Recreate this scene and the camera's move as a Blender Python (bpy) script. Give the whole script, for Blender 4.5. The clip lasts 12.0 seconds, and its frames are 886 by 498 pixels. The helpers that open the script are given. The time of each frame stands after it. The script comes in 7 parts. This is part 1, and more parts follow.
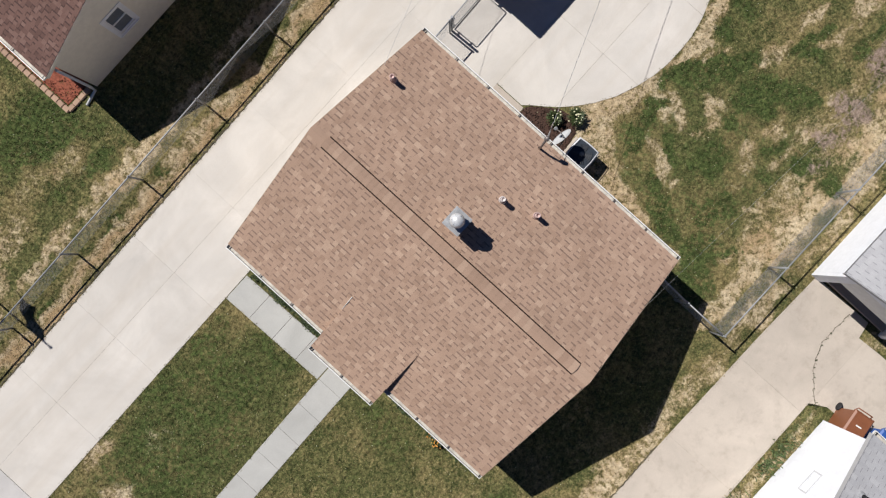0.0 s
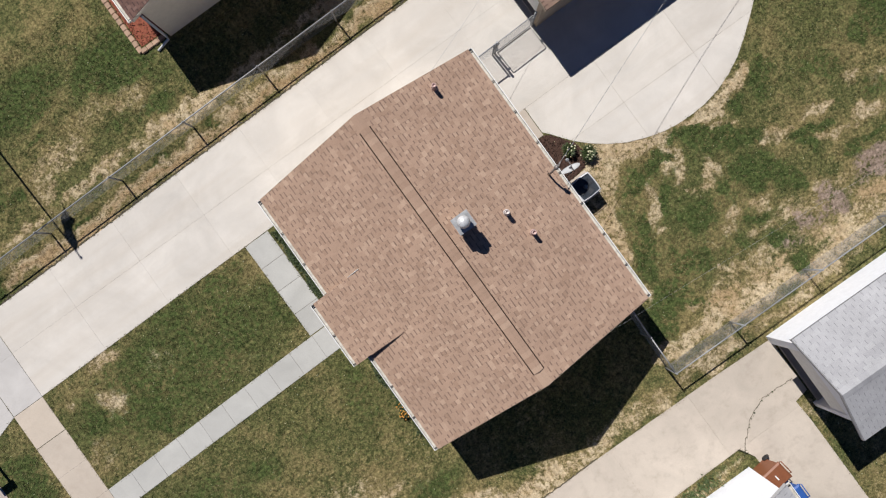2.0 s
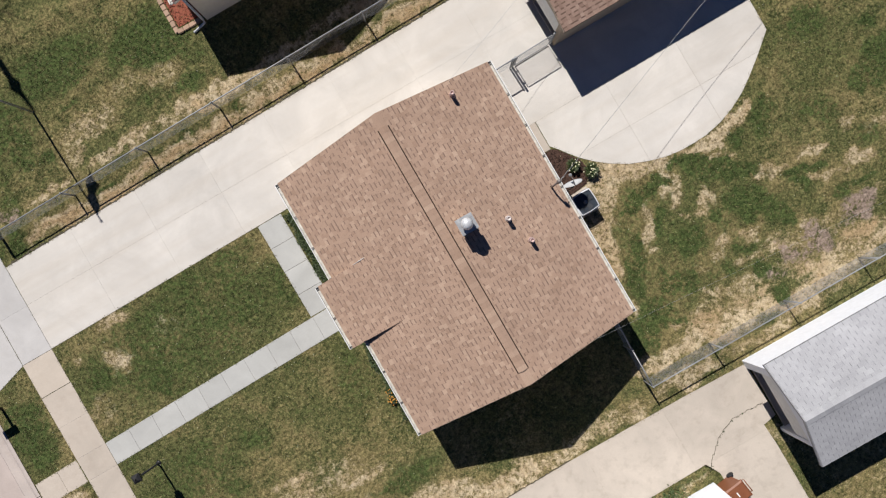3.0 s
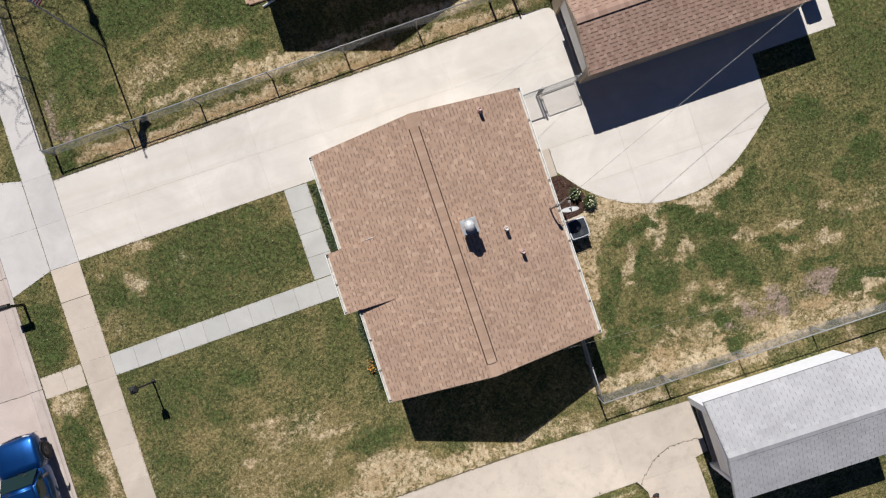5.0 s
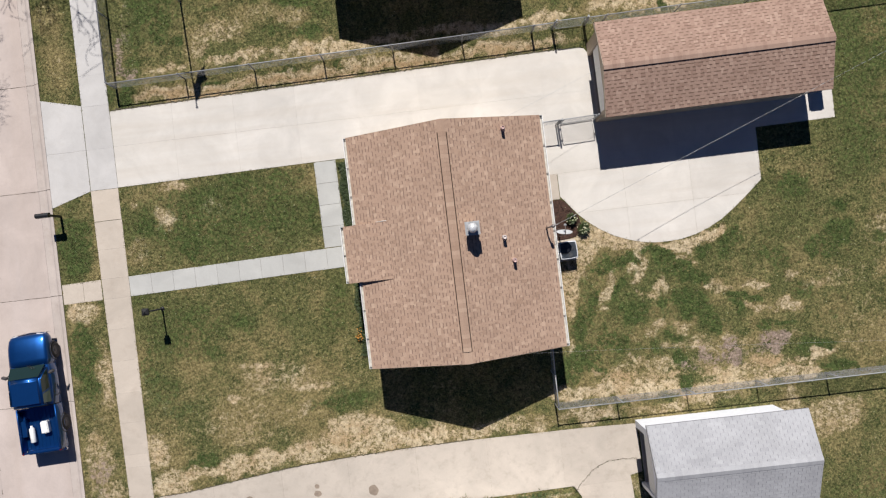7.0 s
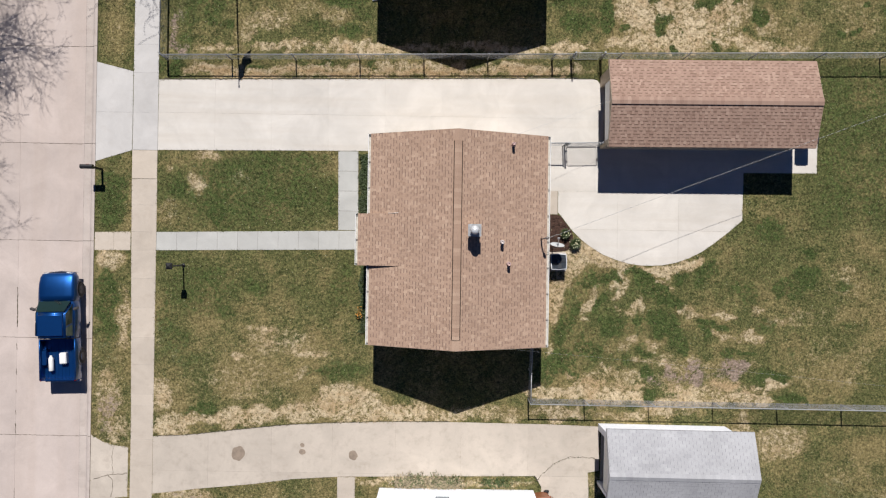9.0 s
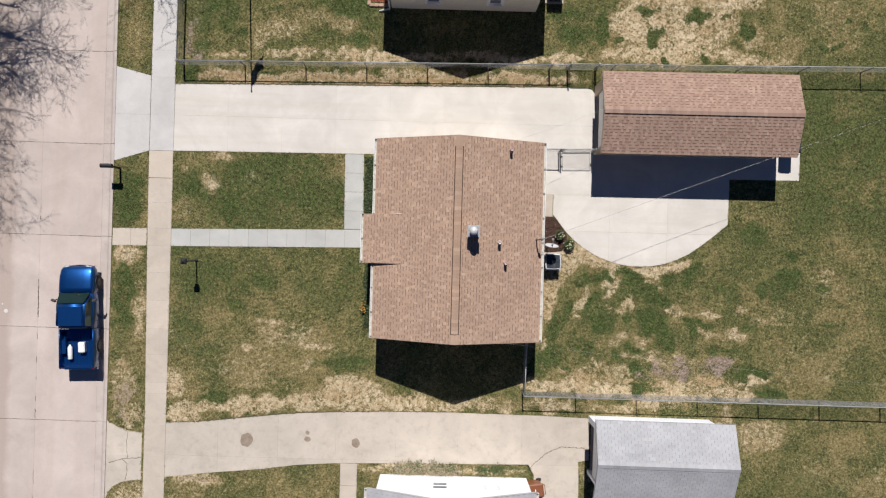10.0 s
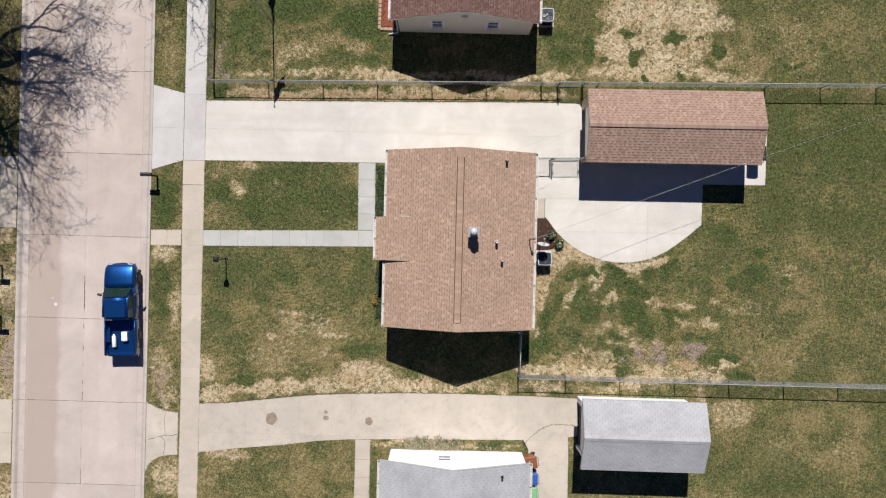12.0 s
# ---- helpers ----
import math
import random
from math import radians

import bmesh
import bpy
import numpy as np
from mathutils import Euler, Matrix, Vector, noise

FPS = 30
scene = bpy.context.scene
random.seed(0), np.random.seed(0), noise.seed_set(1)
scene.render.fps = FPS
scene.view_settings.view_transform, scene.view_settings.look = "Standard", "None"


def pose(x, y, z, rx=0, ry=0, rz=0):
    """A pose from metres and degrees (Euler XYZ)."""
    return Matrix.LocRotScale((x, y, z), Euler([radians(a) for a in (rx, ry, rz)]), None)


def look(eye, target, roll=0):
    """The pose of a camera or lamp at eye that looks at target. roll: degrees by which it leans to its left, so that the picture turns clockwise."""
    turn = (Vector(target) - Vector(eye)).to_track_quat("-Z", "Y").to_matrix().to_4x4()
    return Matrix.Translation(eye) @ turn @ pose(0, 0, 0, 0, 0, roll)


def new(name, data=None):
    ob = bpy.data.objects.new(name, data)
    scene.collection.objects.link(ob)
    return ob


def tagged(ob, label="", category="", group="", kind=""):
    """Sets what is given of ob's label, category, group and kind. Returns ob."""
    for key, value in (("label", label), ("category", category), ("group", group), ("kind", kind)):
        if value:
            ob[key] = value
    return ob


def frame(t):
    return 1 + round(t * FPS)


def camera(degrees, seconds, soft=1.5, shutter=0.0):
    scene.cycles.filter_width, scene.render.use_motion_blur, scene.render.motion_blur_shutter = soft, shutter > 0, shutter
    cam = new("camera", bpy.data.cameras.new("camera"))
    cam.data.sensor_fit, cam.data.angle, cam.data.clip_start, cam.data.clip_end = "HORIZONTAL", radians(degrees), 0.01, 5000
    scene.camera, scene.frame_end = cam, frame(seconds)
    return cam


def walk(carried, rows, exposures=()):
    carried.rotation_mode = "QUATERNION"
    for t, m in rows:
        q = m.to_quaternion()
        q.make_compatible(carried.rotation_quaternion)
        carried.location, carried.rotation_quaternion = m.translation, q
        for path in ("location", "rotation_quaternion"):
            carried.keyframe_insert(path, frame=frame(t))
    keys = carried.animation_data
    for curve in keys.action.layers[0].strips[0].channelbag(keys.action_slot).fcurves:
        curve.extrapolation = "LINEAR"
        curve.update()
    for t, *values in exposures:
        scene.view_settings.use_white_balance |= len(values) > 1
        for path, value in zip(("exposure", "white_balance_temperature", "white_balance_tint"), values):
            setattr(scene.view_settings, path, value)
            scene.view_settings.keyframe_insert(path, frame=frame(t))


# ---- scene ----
cam = camera(65.0, 12.0, soft=1.2)
# seconds, place in metres, turn in degrees: a slow climb straight up, turning to the left
PATH = [
    (0.0, 0.534, 0.404, 21.331, 0.547, 0.837, -47.797),
    (0.5, 0.514, 0.354, 21.900, 0.594, 0.855, -44.717),
    (1.0, 0.491, 0.323, 22.469, 0.616, 0.851, -41.664),
    (1.5, 0.459, 0.307, 23.048, 0.633, 0.827, -38.687),
    (2.0, 0.416, 0.302, 23.638, 0.643, 0.776, -35.778),
    (2.5, 0.378, 0.293, 24.241, 0.666, 0.749, -32.917),
    (3.0, 0.343, 0.283, 24.860, 0.664, 0.697, -30.054),
    (5.0, 0.237, 0.140, 27.514, 0.650, 0.462, -18.428),
    (5.5, 0.206, 0.101, 28.206, 0.622, 0.389, -15.500),
    (6.0, 0.177, 0.082, 28.908, 0.561, 0.311, -12.513),
    (6.5, 0.149, 0.046, 29.609, 0.526, 0.269, -9.555),
    (7.0, 0.107, 0.033, 30.293, 0.466, 0.207, -6.788),
    (9.0, -0.061, -0.022, 33.096, 0.243, 0.029, 0.875),
    (9.5, -0.084, -0.010, 33.932, 0.171, -0.007, 1.422),
    (10.0, -0.128, -0.001, 34.850, 0.125, -0.051, 1.587),
    (10.5, -0.165, 0.000, 35.831, 0.088, -0.077, 1.578),
    (11.0, -0.216, 0.024, 36.854, 0.011, -0.091, 1.496),
    (11.5, -0.255, 0.054, 37.909, -0.056, -0.059, 1.430),
    (12.0, -0.278, 0.081, 38.933, -0.133, 0.020, 1.390),
]
walk(cam, [(t, pose(x, y, z, rx, ry, rz)) for t, x, y, z, rx, ry, rz in PATH],
     exposures=[(0.0, 0.08), (2.0, 0.09), (5.0, 0.16), (6.5, 0.19), (9.0, 0.17), (12.0, 0.22)])

# ---- light ----
SUN_ELEVATION, SUN_AZIMUTH = 50.6, -2.4      # degrees; azimuth from +y towards +x
world = bpy.data.worlds.new("sky")
scene.world = world
world.use_nodes = True
wn = world.node_tree.nodes
wl = world.node_tree.links
sky = wn.new("ShaderNodeTexSky")
sky.sky_type = "NISHITA"
sky.sun_disc = False
sky.sun_elevation = radians(SUN_ELEVATION)
sky.sun_rotation = radians(SUN_AZIMUTH)
sky.air_density, sky.dust_density, sky.ozone_density = 0.7, 0.0, 9.0
tone = wn.new("ShaderNodeMix")
tone.data_type, tone.blend_type = "RGBA", "MULTIPLY"
tone.inputs["Factor"].default_value = 1.0
tone.inputs["B"].default_value = (0.86, 0.94, 1.14, 1)
wl.new(sky.outputs["Color"], tone.inputs["A"])
wl.new(tone.outputs["Result"], wn["Background"].inputs["Color"])
wn["Background"].inputs["Strength"].default_value = 0.035
sun_data = bpy.data.lights.new("sun", "SUN")
sun_data.energy, sun_data.angle, sun_data.color = 5.0, radians(0.53), (1.0, 0.965, 0.925)
sun = new("sun", sun_data)
_e, _a = radians(SUN_ELEVATION), radians(SUN_AZIMUTH)
SUN_WAY = Vector((math.sin(_a) * math.cos(_e), math.cos(_a) * math.cos(_e), math.sin(_e)))
sun.matrix_world = look(SUN_WAY * 60, (0, 0, 0))


# ---- materials ----
def material(name, rough=0.8, metal=0.0, spec=0.5):
    m = bpy.data.materials.new(name)
    m.use_nodes = True
    b = m.node_tree.nodes["Principled BSDF"]
    b.inputs["Roughness"].default_value = rough
    b.inputs["Metallic"].default_value = metal
    b.inputs["Specular IOR Level"].default_value = spec
    return m, m.node_tree.nodes, m.node_tree.links, b


def noise_tex(n, l, scale, detail=4.0, rough=0.6, coords=None, dist=0.0):
    t = n.new("ShaderNodeTexNoise")
    t.inputs["Scale"].default_value = scale
    t.inputs["Detail"].default_value = detail
    t.inputs["Roughness"].default_value = rough
    t.inputs["Distortion"].default_value = dist
    if coords is None:
        coords = n.new("ShaderNodeNewGeometry").outputs["Position"]
    l.new(coords, t.inputs["Vector"])
    return t.outputs["Fac"]


def ramp(n, l, fac, *stops):
    r = n.new("ShaderNodeValToRGB")
    e = r.color_ramp.elements
    while len(e) < len(stops):
        e.new(0.5)
    for k, (p, c) in enumerate(stops):
        e[k].position = p
        e[k].color = (c, c, c, 1) if isinstance(c, (int, float)) else (*c, 1)
    l.new(fac, r.inputs["Fac"])
    return r.outputs["Color"]


def mix(n, l, fac, a, b, how="MIX"):
    x = n.new("ShaderNodeMix")
    x.data_type, x.blend_type = "RGBA", how
    for sock, v in ((x.inputs["Factor"], fac), (x.inputs["A"], a), (x.inputs["B"], b)):
        if isinstance(v, (int, float)):
            sock.default_value = v if sock.name == "Factor" else (v, v, v, 1)
        elif isinstance(v, tuple):
            sock.default_value = (*v, 1)
        else:
            l.new(v, sock)
    return x.outputs["Result"]


def maths(n, l, op, a, b=0.0):
    x = n.new("ShaderNodeMath")
    x.operation = op
    for k, v in enumerate((a, b)):
        if isinstance(v, (int, float)):
            x.inputs[k].default_value = v
        else:
            l.new(v, x.inputs[k])
    return x.outputs[0]


def bump(n, l, b, height, strength=0.3, distance=0.01):
    x = n.new("ShaderNodeBump")
    x.inputs["Strength"].default_value = strength
    x.inputs["Distance"].default_value = distance
    l.new(height, x.inputs["Height"])
    l.new(x.outputs["Normal"], b.inputs["Normal"])


def speckled(name, base, vary=0.12, scale=3.0, grain=60.0, rough=0.8, metal=0.0, relief=0.2, tint=0.0, island=0.0, depth=0.004, spec=0.5):
    """A surface with broad stains, fine grain, and a tint that changes from piece to piece."""
    m, n, l, b = material(name, rough, metal, spec)
    big = noise_tex(n, l, scale, 5.0, 0.65)
    fine = noise_tex(n, l, grain, 3.0, 0.7)
    dark = tuple(c * (1 - vary) for c in base)
    light = tuple(min(1, c * (1 + vary)) for c in base)
    col = mix(n, l, ramp(n, l, big, (0.3, 0.0), (0.7, 1.0)), dark, light)
    col = mix(n, l, 1.0, col, ramp(n, l, fine, (0.25, 1 - vary), (0.75, 1.0)), "MULTIPLY")
    if tint:
        o = n.new("ShaderNodeObjectInfo")
        col = mix(n, l, 1.0, col, ramp(n, l, o.outputs["Random"], (0.0, 1 - tint), (1.0, 1.0)), "MULTIPLY")
    if island:
        g = n.new("ShaderNodeNewGeometry")
        col = mix(n, l, 1.0, col, ramp(n, l, g.outputs["Random Per Island"], (0.0, 1 - island), (1.0, 1.0)), "MULTIPLY")
    l.new(col, b.inputs["Base Color"])
    if relief:
        bump(n, l, b, fine, relief, depth)
    return m


def concrete(name, base, stain=(0.45, 0.36, 0.26), amount=0.35, dirt=0.5, streak=False, lane=None):
    """Broom-finished concrete: cloudy patches, brown stains, pits, and each bay cast a little differently."""
    m, n, l, b = material(name, 0.9, 0.0, 0.3)
    cloud = noise_tex(n, l, 0.55, 6.0, 0.65, dist=0.6)
    spots = noise_tex(n, l, 2.3, 6.0, 0.7)
    pits = noise_tex(n, l, 42.0, 3.0, 0.75)
    col = mix(n, l, ramp(n, l, cloud, (0.32, 0.0), (0.7, 1.0)), tuple(c * 0.86 for c in base), tuple(min(1, c * 1.07) for c in base))
    worn = maths(n, l, "MULTIPLY", ramp(n, l, spots, (0.5, 0.0), (0.78, 1.0)), amount)
    col = mix(n, l, worn, col, stain)
    if streak:
        g = n.new("ShaderNodeNewGeometry")
        mp = n.new("ShaderNodeMapping")
        mp.inputs["Scale"].default_value = (0.12, 1.9, 1.0) if streak == "x" else (0.75, 0.05, 1.0)
        l.new(g.outputs["Position"], mp.inputs["Vector"])
        s = noise_tex(n, l, 1.0, 4.0, 0.6, coords=mp.outputs["Vector"])
        col = mix(n, l, maths(n, l, "MULTIPLY", ramp(n, l, s, (0.45, 0.0), (0.75, 1.0)), dirt), col, (base[0] * 0.80, base[1] * 0.75, base[2] * 0.69))
    if lane:
        # a band worn brown by tyres, with soft uneven sides
        sx = n.new("ShaderNodeSeparateXYZ")
        l.new(n.new("ShaderNodeNewGeometry").outputs["Position"], sx.inputs["Vector"])
        off = maths(n, l, "ABSOLUTE", maths(n, l, "ADD", maths(n, l, "SUBTRACT", sx.outputs["X"], lane[0]), maths(n, l, "MULTIPLY", maths(n, l, "SUBTRACT", cloud, 0.5), 0.7)))
        worn = ramp(n, l, maths(n, l, "DIVIDE", off, lane[1]), (0.70, 0.85), (0.98, 0.0))
        col = mix(n, l, worn, col, lane[2])
    col = mix(n, l, 1.0, col, ramp(n, l, pits, (0.3, 0.86), (0.6, 1.0)), "MULTIPLY")
    o = n.new("ShaderNodeObjectInfo")
    col = mix(n, l, 1.0, col, ramp(n, l, o.outputs["Random"], (0.0, 0.93), (1.0, 1.0)), "MULTIPLY")
    l.new(col, b.inputs["Base Color"])
    bump(n, l, b, pits, 0.25, 0.003)
    return m


def shingle_mat(name, dark, mid, light, clean=0.86):
    """Mineral granules on asphalt, each tab of another blend."""
    m, n, l, b = material(name, 0.95, 0.0, 0.2)
    o = n.new("ShaderNodeObjectInfo")
    g = n.new("ShaderNodeNewGeometry")
    pick = maths(n, l, "FRACT", maths(n, l, "ADD", g.outputs["Random Per Island"], o.outputs["Random"]))
    col = ramp(n, l, pick, (0.0, dark), (0.3, mid), (0.75, mid), (1.0, light))
    grit = noise_tex(n, l, 90.0, 3.0, 0.8)
    col = mix(n, l, 1.0, col, ramp(n, l, grit, (0.3, 0.72), (0.7, 1.1)), "MULTIPLY")
    stain = noise_tex(n, l, 0.8, 5.0, 0.6)
    col = mix(n, l, 1.0, col, ramp(n, l, stain, (0.3, clean), (0.7, 1.0)), "MULTIPLY")
    l.new(col, b.inputs["Base Color"])
    bump(n, l, b, grit, 0.4, 0.003)
    return m


def plain(name, base, rough=0.5, metal=0.0, spec=0.5, vary=0.08):
    return speckled(name, base, vary, 6.0, 120.0, rough, metal, 0.06, depth=0.001, spec=spec)


def glass_mat(name, tint=(0.02, 0.025, 0.03)):
    m, n, l, b = material(name, 0.04, 0.0, 0.5)
    b.inputs["Base Color"].default_value = (*tint, 1)
    b.inputs["IOR"].default_value = 1.5
    return m


def lawn_mat():
    """Short spring turf: green, olive and straw-dry blades over soil, as the turf attribute says (red: dry, green: bare, blue: lush, alpha: rust-brown)."""
    m, n, l, b = material("turf", 0.95, 0.0, 0.1)
    a = n.new("ShaderNodeAttribute")
    a.attribute_name = "turf"
    sep = n.new("ShaderNodeSeparateColor")
    l.new(a.outputs["Color"], sep.inputs["Color"])
    g = n.new("ShaderNodeNewGeometry")
    blades = noise_tex(n, l, 13.0, 6.0, 0.85)
    fine = noise_tex(n, l, 42.0, 3.0, 0.8)
    clump = noise_tex(n, l, 4.2, 8.0, 0.78, dist=0.5)
    patch = noise_tex(n, l, 1.25, 8.0, 0.72, dist=0.6)
    broad = noise_tex(n, l, 0.42, 5.0, 0.65)
    tuft = g.outputs["Random Per Island"]

    def spread(f, k):
        return maths(n, l, "MULTIPLY", maths(n, l, "SUBTRACT", f, 0.5), k)
    depth = maths(n, l, "ADD", maths(n, l, "ADD", 0.5, spread(patch, 0.35)), maths(n, l, "ADD", spread(clump, 0.9), spread(blades, 1.5)))
    green = mix(n, l, ramp(n, l, depth, (0.32, 0.0), (0.68, 1.0)), (0.041, 0.055, 0.019), (0.172, 0.162, 0.066))
    yellowing = maths(n, l, "ADD", maths(n, l, "ADD", sep.outputs["Red"], spread(broad, 2.2)), maths(n, l, "ADD", spread(patch, 0.35), maths(n, l, "ADD", spread(clump, 0.7), spread(blades, 0.9))))
    olive = mix(n, l, ramp(n, l, yellowing, (0.06, 0.0), (0.46, 1.0)), green, mix(n, l, ramp(n, l, depth, (0.2, 0.0), (0.8, 1.0)), (0.102, 0.087, 0.036), (0.315, 0.252, 0.118)))
    straw = mix(n, l, ramp(n, l, clump, (0.35, 0.0), (0.65, 1.0)), (0.40, 0.312, 0.190), (0.65, 0.54, 0.378))
    rust = ramp(n, l, noise_tex(n, l, 0.9, 6.0, 0.7), (0.46, 0.0), (0.64, 0.6))
    rust = maths(n, l, "MAXIMUM", rust, maths(n, l, "MULTIPLY", a.outputs["Alpha"], 0.85))
    straw = mix(n, l, rust, straw, (0.36, 0.235, 0.115))
    soil = mix(n, l, ramp(n, l, clump, (0.35, 0.0), (0.65, 1.0)), (0.185, 0.132, 0.108), (0.34, 0.262, 0.216))
    knots = noise_tex(n, l, 5.5, 3.0, 0.6, dist=0.3)
    mottle = maths(n, l, "ADD", maths(n, l, "ADD", spread(blades, 2.2), spread(knots, 1.5)), maths(n, l, "ADD", spread(clump, 2.0), spread(patch, 1.5)))
    mottle = maths(n, l, "ADD", mottle, spread(tuft, 0.34))

    def broken(channel):
        """A patch's strength with its rim broken up: the mottle counts more where a patch is."""
        r = maths(n, l, "MINIMUM", sep.outputs[channel], 1.0)
        amp = maths(n, l, "ADD", 0.26, maths(n, l, "MULTIPLY", maths(n, l, "MULTIPLY", r, r), 2.0))
        return maths(n, l, "ADD", sep.outputs[channel], maths(n, l, "MULTIPLY", mottle, amp))
    dry = broken("Red")
    lush = broken("Blue")
    col = mix(n, l, ramp(n, l, lush, (0.36, 0.0), (0.66, 0.95)), olive, mix(n, l, ramp(n, l, depth, (0.32, 0.0), (0.68, 1.0)), (0.023, 0.044, 0.014), (0.090, 0.118, 0.038)))
    dry = maths(n, l, "SUBTRACT", dry, maths(n, l, "MULTIPLY", maths(n, l, "MAXIMUM", maths(n, l, "SUBTRACT", sep.outputs["Blue"], 0.5), 0.0), 2.2))
    matted = ramp(n, l, dry, (0.38, 0.0), (0.88, 0.93))
    col = mix(n, l, matted, col, straw)
    bare = broken("Green")
    col = mix(n, l, ramp(n, l, bare, (0.42, 0.0), (0.75, 0.9)), col, soil)
    speck = maths(n, l, "SUBTRACT", 1.0, maths(n, l, "MULTIPLY", matted, 0.5))
    col = mix(n, l, speck, col, ramp(n, l, fine, (0.3, 0.58), (0.7, 1.36)), "MULTIPLY")
    col = mix(n, l, speck, col, ramp(n, l, noise_tex(n, l, 8.5, 2.5, 0.65), (0.3, 0.52), (0.7, 1.46)), "MULTIPLY")
    col = mix(n, l, 1.0, col, ramp(n, l, tuft, (0.0, 0.78), (0.6, 1.0), (1.0, 1.3)), "MULTIPLY")
    col = mix(n, l, ramp(n, l, tuft, (0.84, 0.0), (0.90, 0.5)), col, (0.29, 0.245, 0.13))
    l.new(col, b.inputs["Base Color"])
    bump(n, l, b, blades, 0.6, 0.04)
    return m


TURF = lawn_mat()
DRIVE = concrete("pale_driveway_concrete", (0.65, 0.612, 0.562), (0.50, 0.43, 0.35), 0.16, 0.42, "x")
WALK = concrete("grey_walk_concrete", (0.49, 0.485, 0.46), (0.35, 0.32, 0.27), 0.15)
PAVE = concrete("grey_sidewalk_concrete", (0.565, 0.545, 0.527), (0.42, 0.38, 0.34), 0.25)
SIDEWALK = concrete("old_sidewalk_concrete", (0.54, 0.47, 0.397), (0.36, 0.29, 0.23), 0.35)
TAN = concrete("tan_new_concrete", (0.60, 0.52, 0.435), (0.45, 0.37, 0.29), 0.25)
ROAD = concrete("street_concrete", (0.545, 0.465, 0.425), (0.40, 0.325, 0.285), 0.25, 0.45, "y", lane=(-22.65, 1.1, (0.425, 0.345, 0.30)))
KERB = concrete("kerb_concrete", (0.52, 0.452, 0.41), (0.33, 0.265, 0.23), 0.55)
OLD_DRIVE = concrete("aged_driveway_concrete", (0.545, 0.480, 0.410), (0.35, 0.295, 0.245), 0.6)
SLOT = speckled("joint_dirt", (0.27, 0.235, 0.195), 0.3, 4.0, 50.0, 1.0)
PALE_SLOT = speckled("pale_joint", (0.50, 0.47, 0.43), 0.2, 4.0, 50.0, 1.0)
JOINT = speckled("brown_joint", (0.38, 0.34, 0.29), 0.2, 4.0, 50.0, 1.0)
ROAD_SLOT = speckled("road_joint", (0.33, 0.28, 0.25), 0.2, 4.0, 50.0, 1.0)
CRACK = speckled("crack_dirt", (0.10, 0.085, 0.06), 0.3, 4.0, 50.0, 1.0)
OLD_PAINT = speckled("worn_white_paint", (0.68, 0.65, 0.63), 0.25, 9.0, 50.0, 0.8)
OIL = speckled("oil_stain", (0.30, 0.235, 0.18), 0.25, 3.0, 40.0, 0.7)
ROOF_BROWN = shingle_mat("brown_shingle", (0.378, 0.254, 0.184), (0.443, 0.304, 0.224), (0.523, 0.372, 0.276))
ROOF_GARAGE = shingle_mat("weathered_brown_shingle", (0.315, 0.205, 0.158), (0.385, 0.260, 0.202), (0.455, 0.318, 0.250))
ROOF_RED = shingle_mat("red_brown_shingle", (0.135, 0.078, 0.066), (0.185, 0.108, 0.090), (0.235, 0.145, 0.122))
ROOF_GREY = shingle_mat("grey_shingle", (0.425, 0.425, 0.442), (0.460, 0.460, 0.476), (0.492, 0.492, 0.506), 0.80)
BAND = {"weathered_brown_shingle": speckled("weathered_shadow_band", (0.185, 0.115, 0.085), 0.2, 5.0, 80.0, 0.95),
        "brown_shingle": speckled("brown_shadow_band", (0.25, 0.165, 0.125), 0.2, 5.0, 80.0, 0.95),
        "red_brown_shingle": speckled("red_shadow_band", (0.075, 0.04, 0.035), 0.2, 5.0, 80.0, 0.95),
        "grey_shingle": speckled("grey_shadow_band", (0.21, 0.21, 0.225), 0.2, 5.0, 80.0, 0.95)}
# near-black colour that stands for the shade inside the ridge vent's slots
SLOT_SHADE = speckled("vent_slot_shade", (0.035, 0.018, 0.011), 0.2, 5.0, 80.0, 0.95)
UNDERLAY = speckled("dark_shingle_backing", (0.075, 0.05, 0.04), 0.2, 5.0, 80.0, 0.95)
WHITE = plain("white_painted_metal", (0.80, 0.80, 0.78), 0.45)
TRIM_WHITE = plain("bright_white_trim", (0.90, 0.91, 0.93), 0.5, vary=0.04)
WHITE_SIDING = plain("white_siding", (0.85, 0.87, 0.92), 0.55, vary=0.05)
CREAM = plain("cream_siding", (0.86, 0.81, 0.70), 0.6, vary=0.06)
TAN_SIDING = plain("tan_siding", (0.46, 0.37, 0.27), 0.6)
GALV = speckled("galvanised_steel", (0.36, 0.37, 0.38), 0.15, 8.0, 60.0, 0.65, 0.4, 0.05)
LINK = speckled("galvanised_wire", (0.38, 0.38, 0.39), 0.15, 8.0, 60.0, 0.55, 0.6, 0.0)
BLACK = plain("black_paint", (0.02, 0.02, 0.022), 0.4)
LAMP_BLACK = plain("matt_black_enamel", (0.012, 0.012, 0.013), 0.75)
DARK = plain("dark_rubber", (0.018, 0.018, 0.02), 0.75)
BLUE_PAINT = plain("blue_car_paint", (0.003, 0.060, 0.23), 0.42, 0.8, 0.6, vary=0.05)
BLUE_PAINT.node_tree.nodes["Principled BSDF"].inputs["Coat Weight"].default_value = 1.0
BLUE_PAINT.node_tree.nodes["Principled BSDF"].inputs["Coat Roughness"].default_value = 0.05
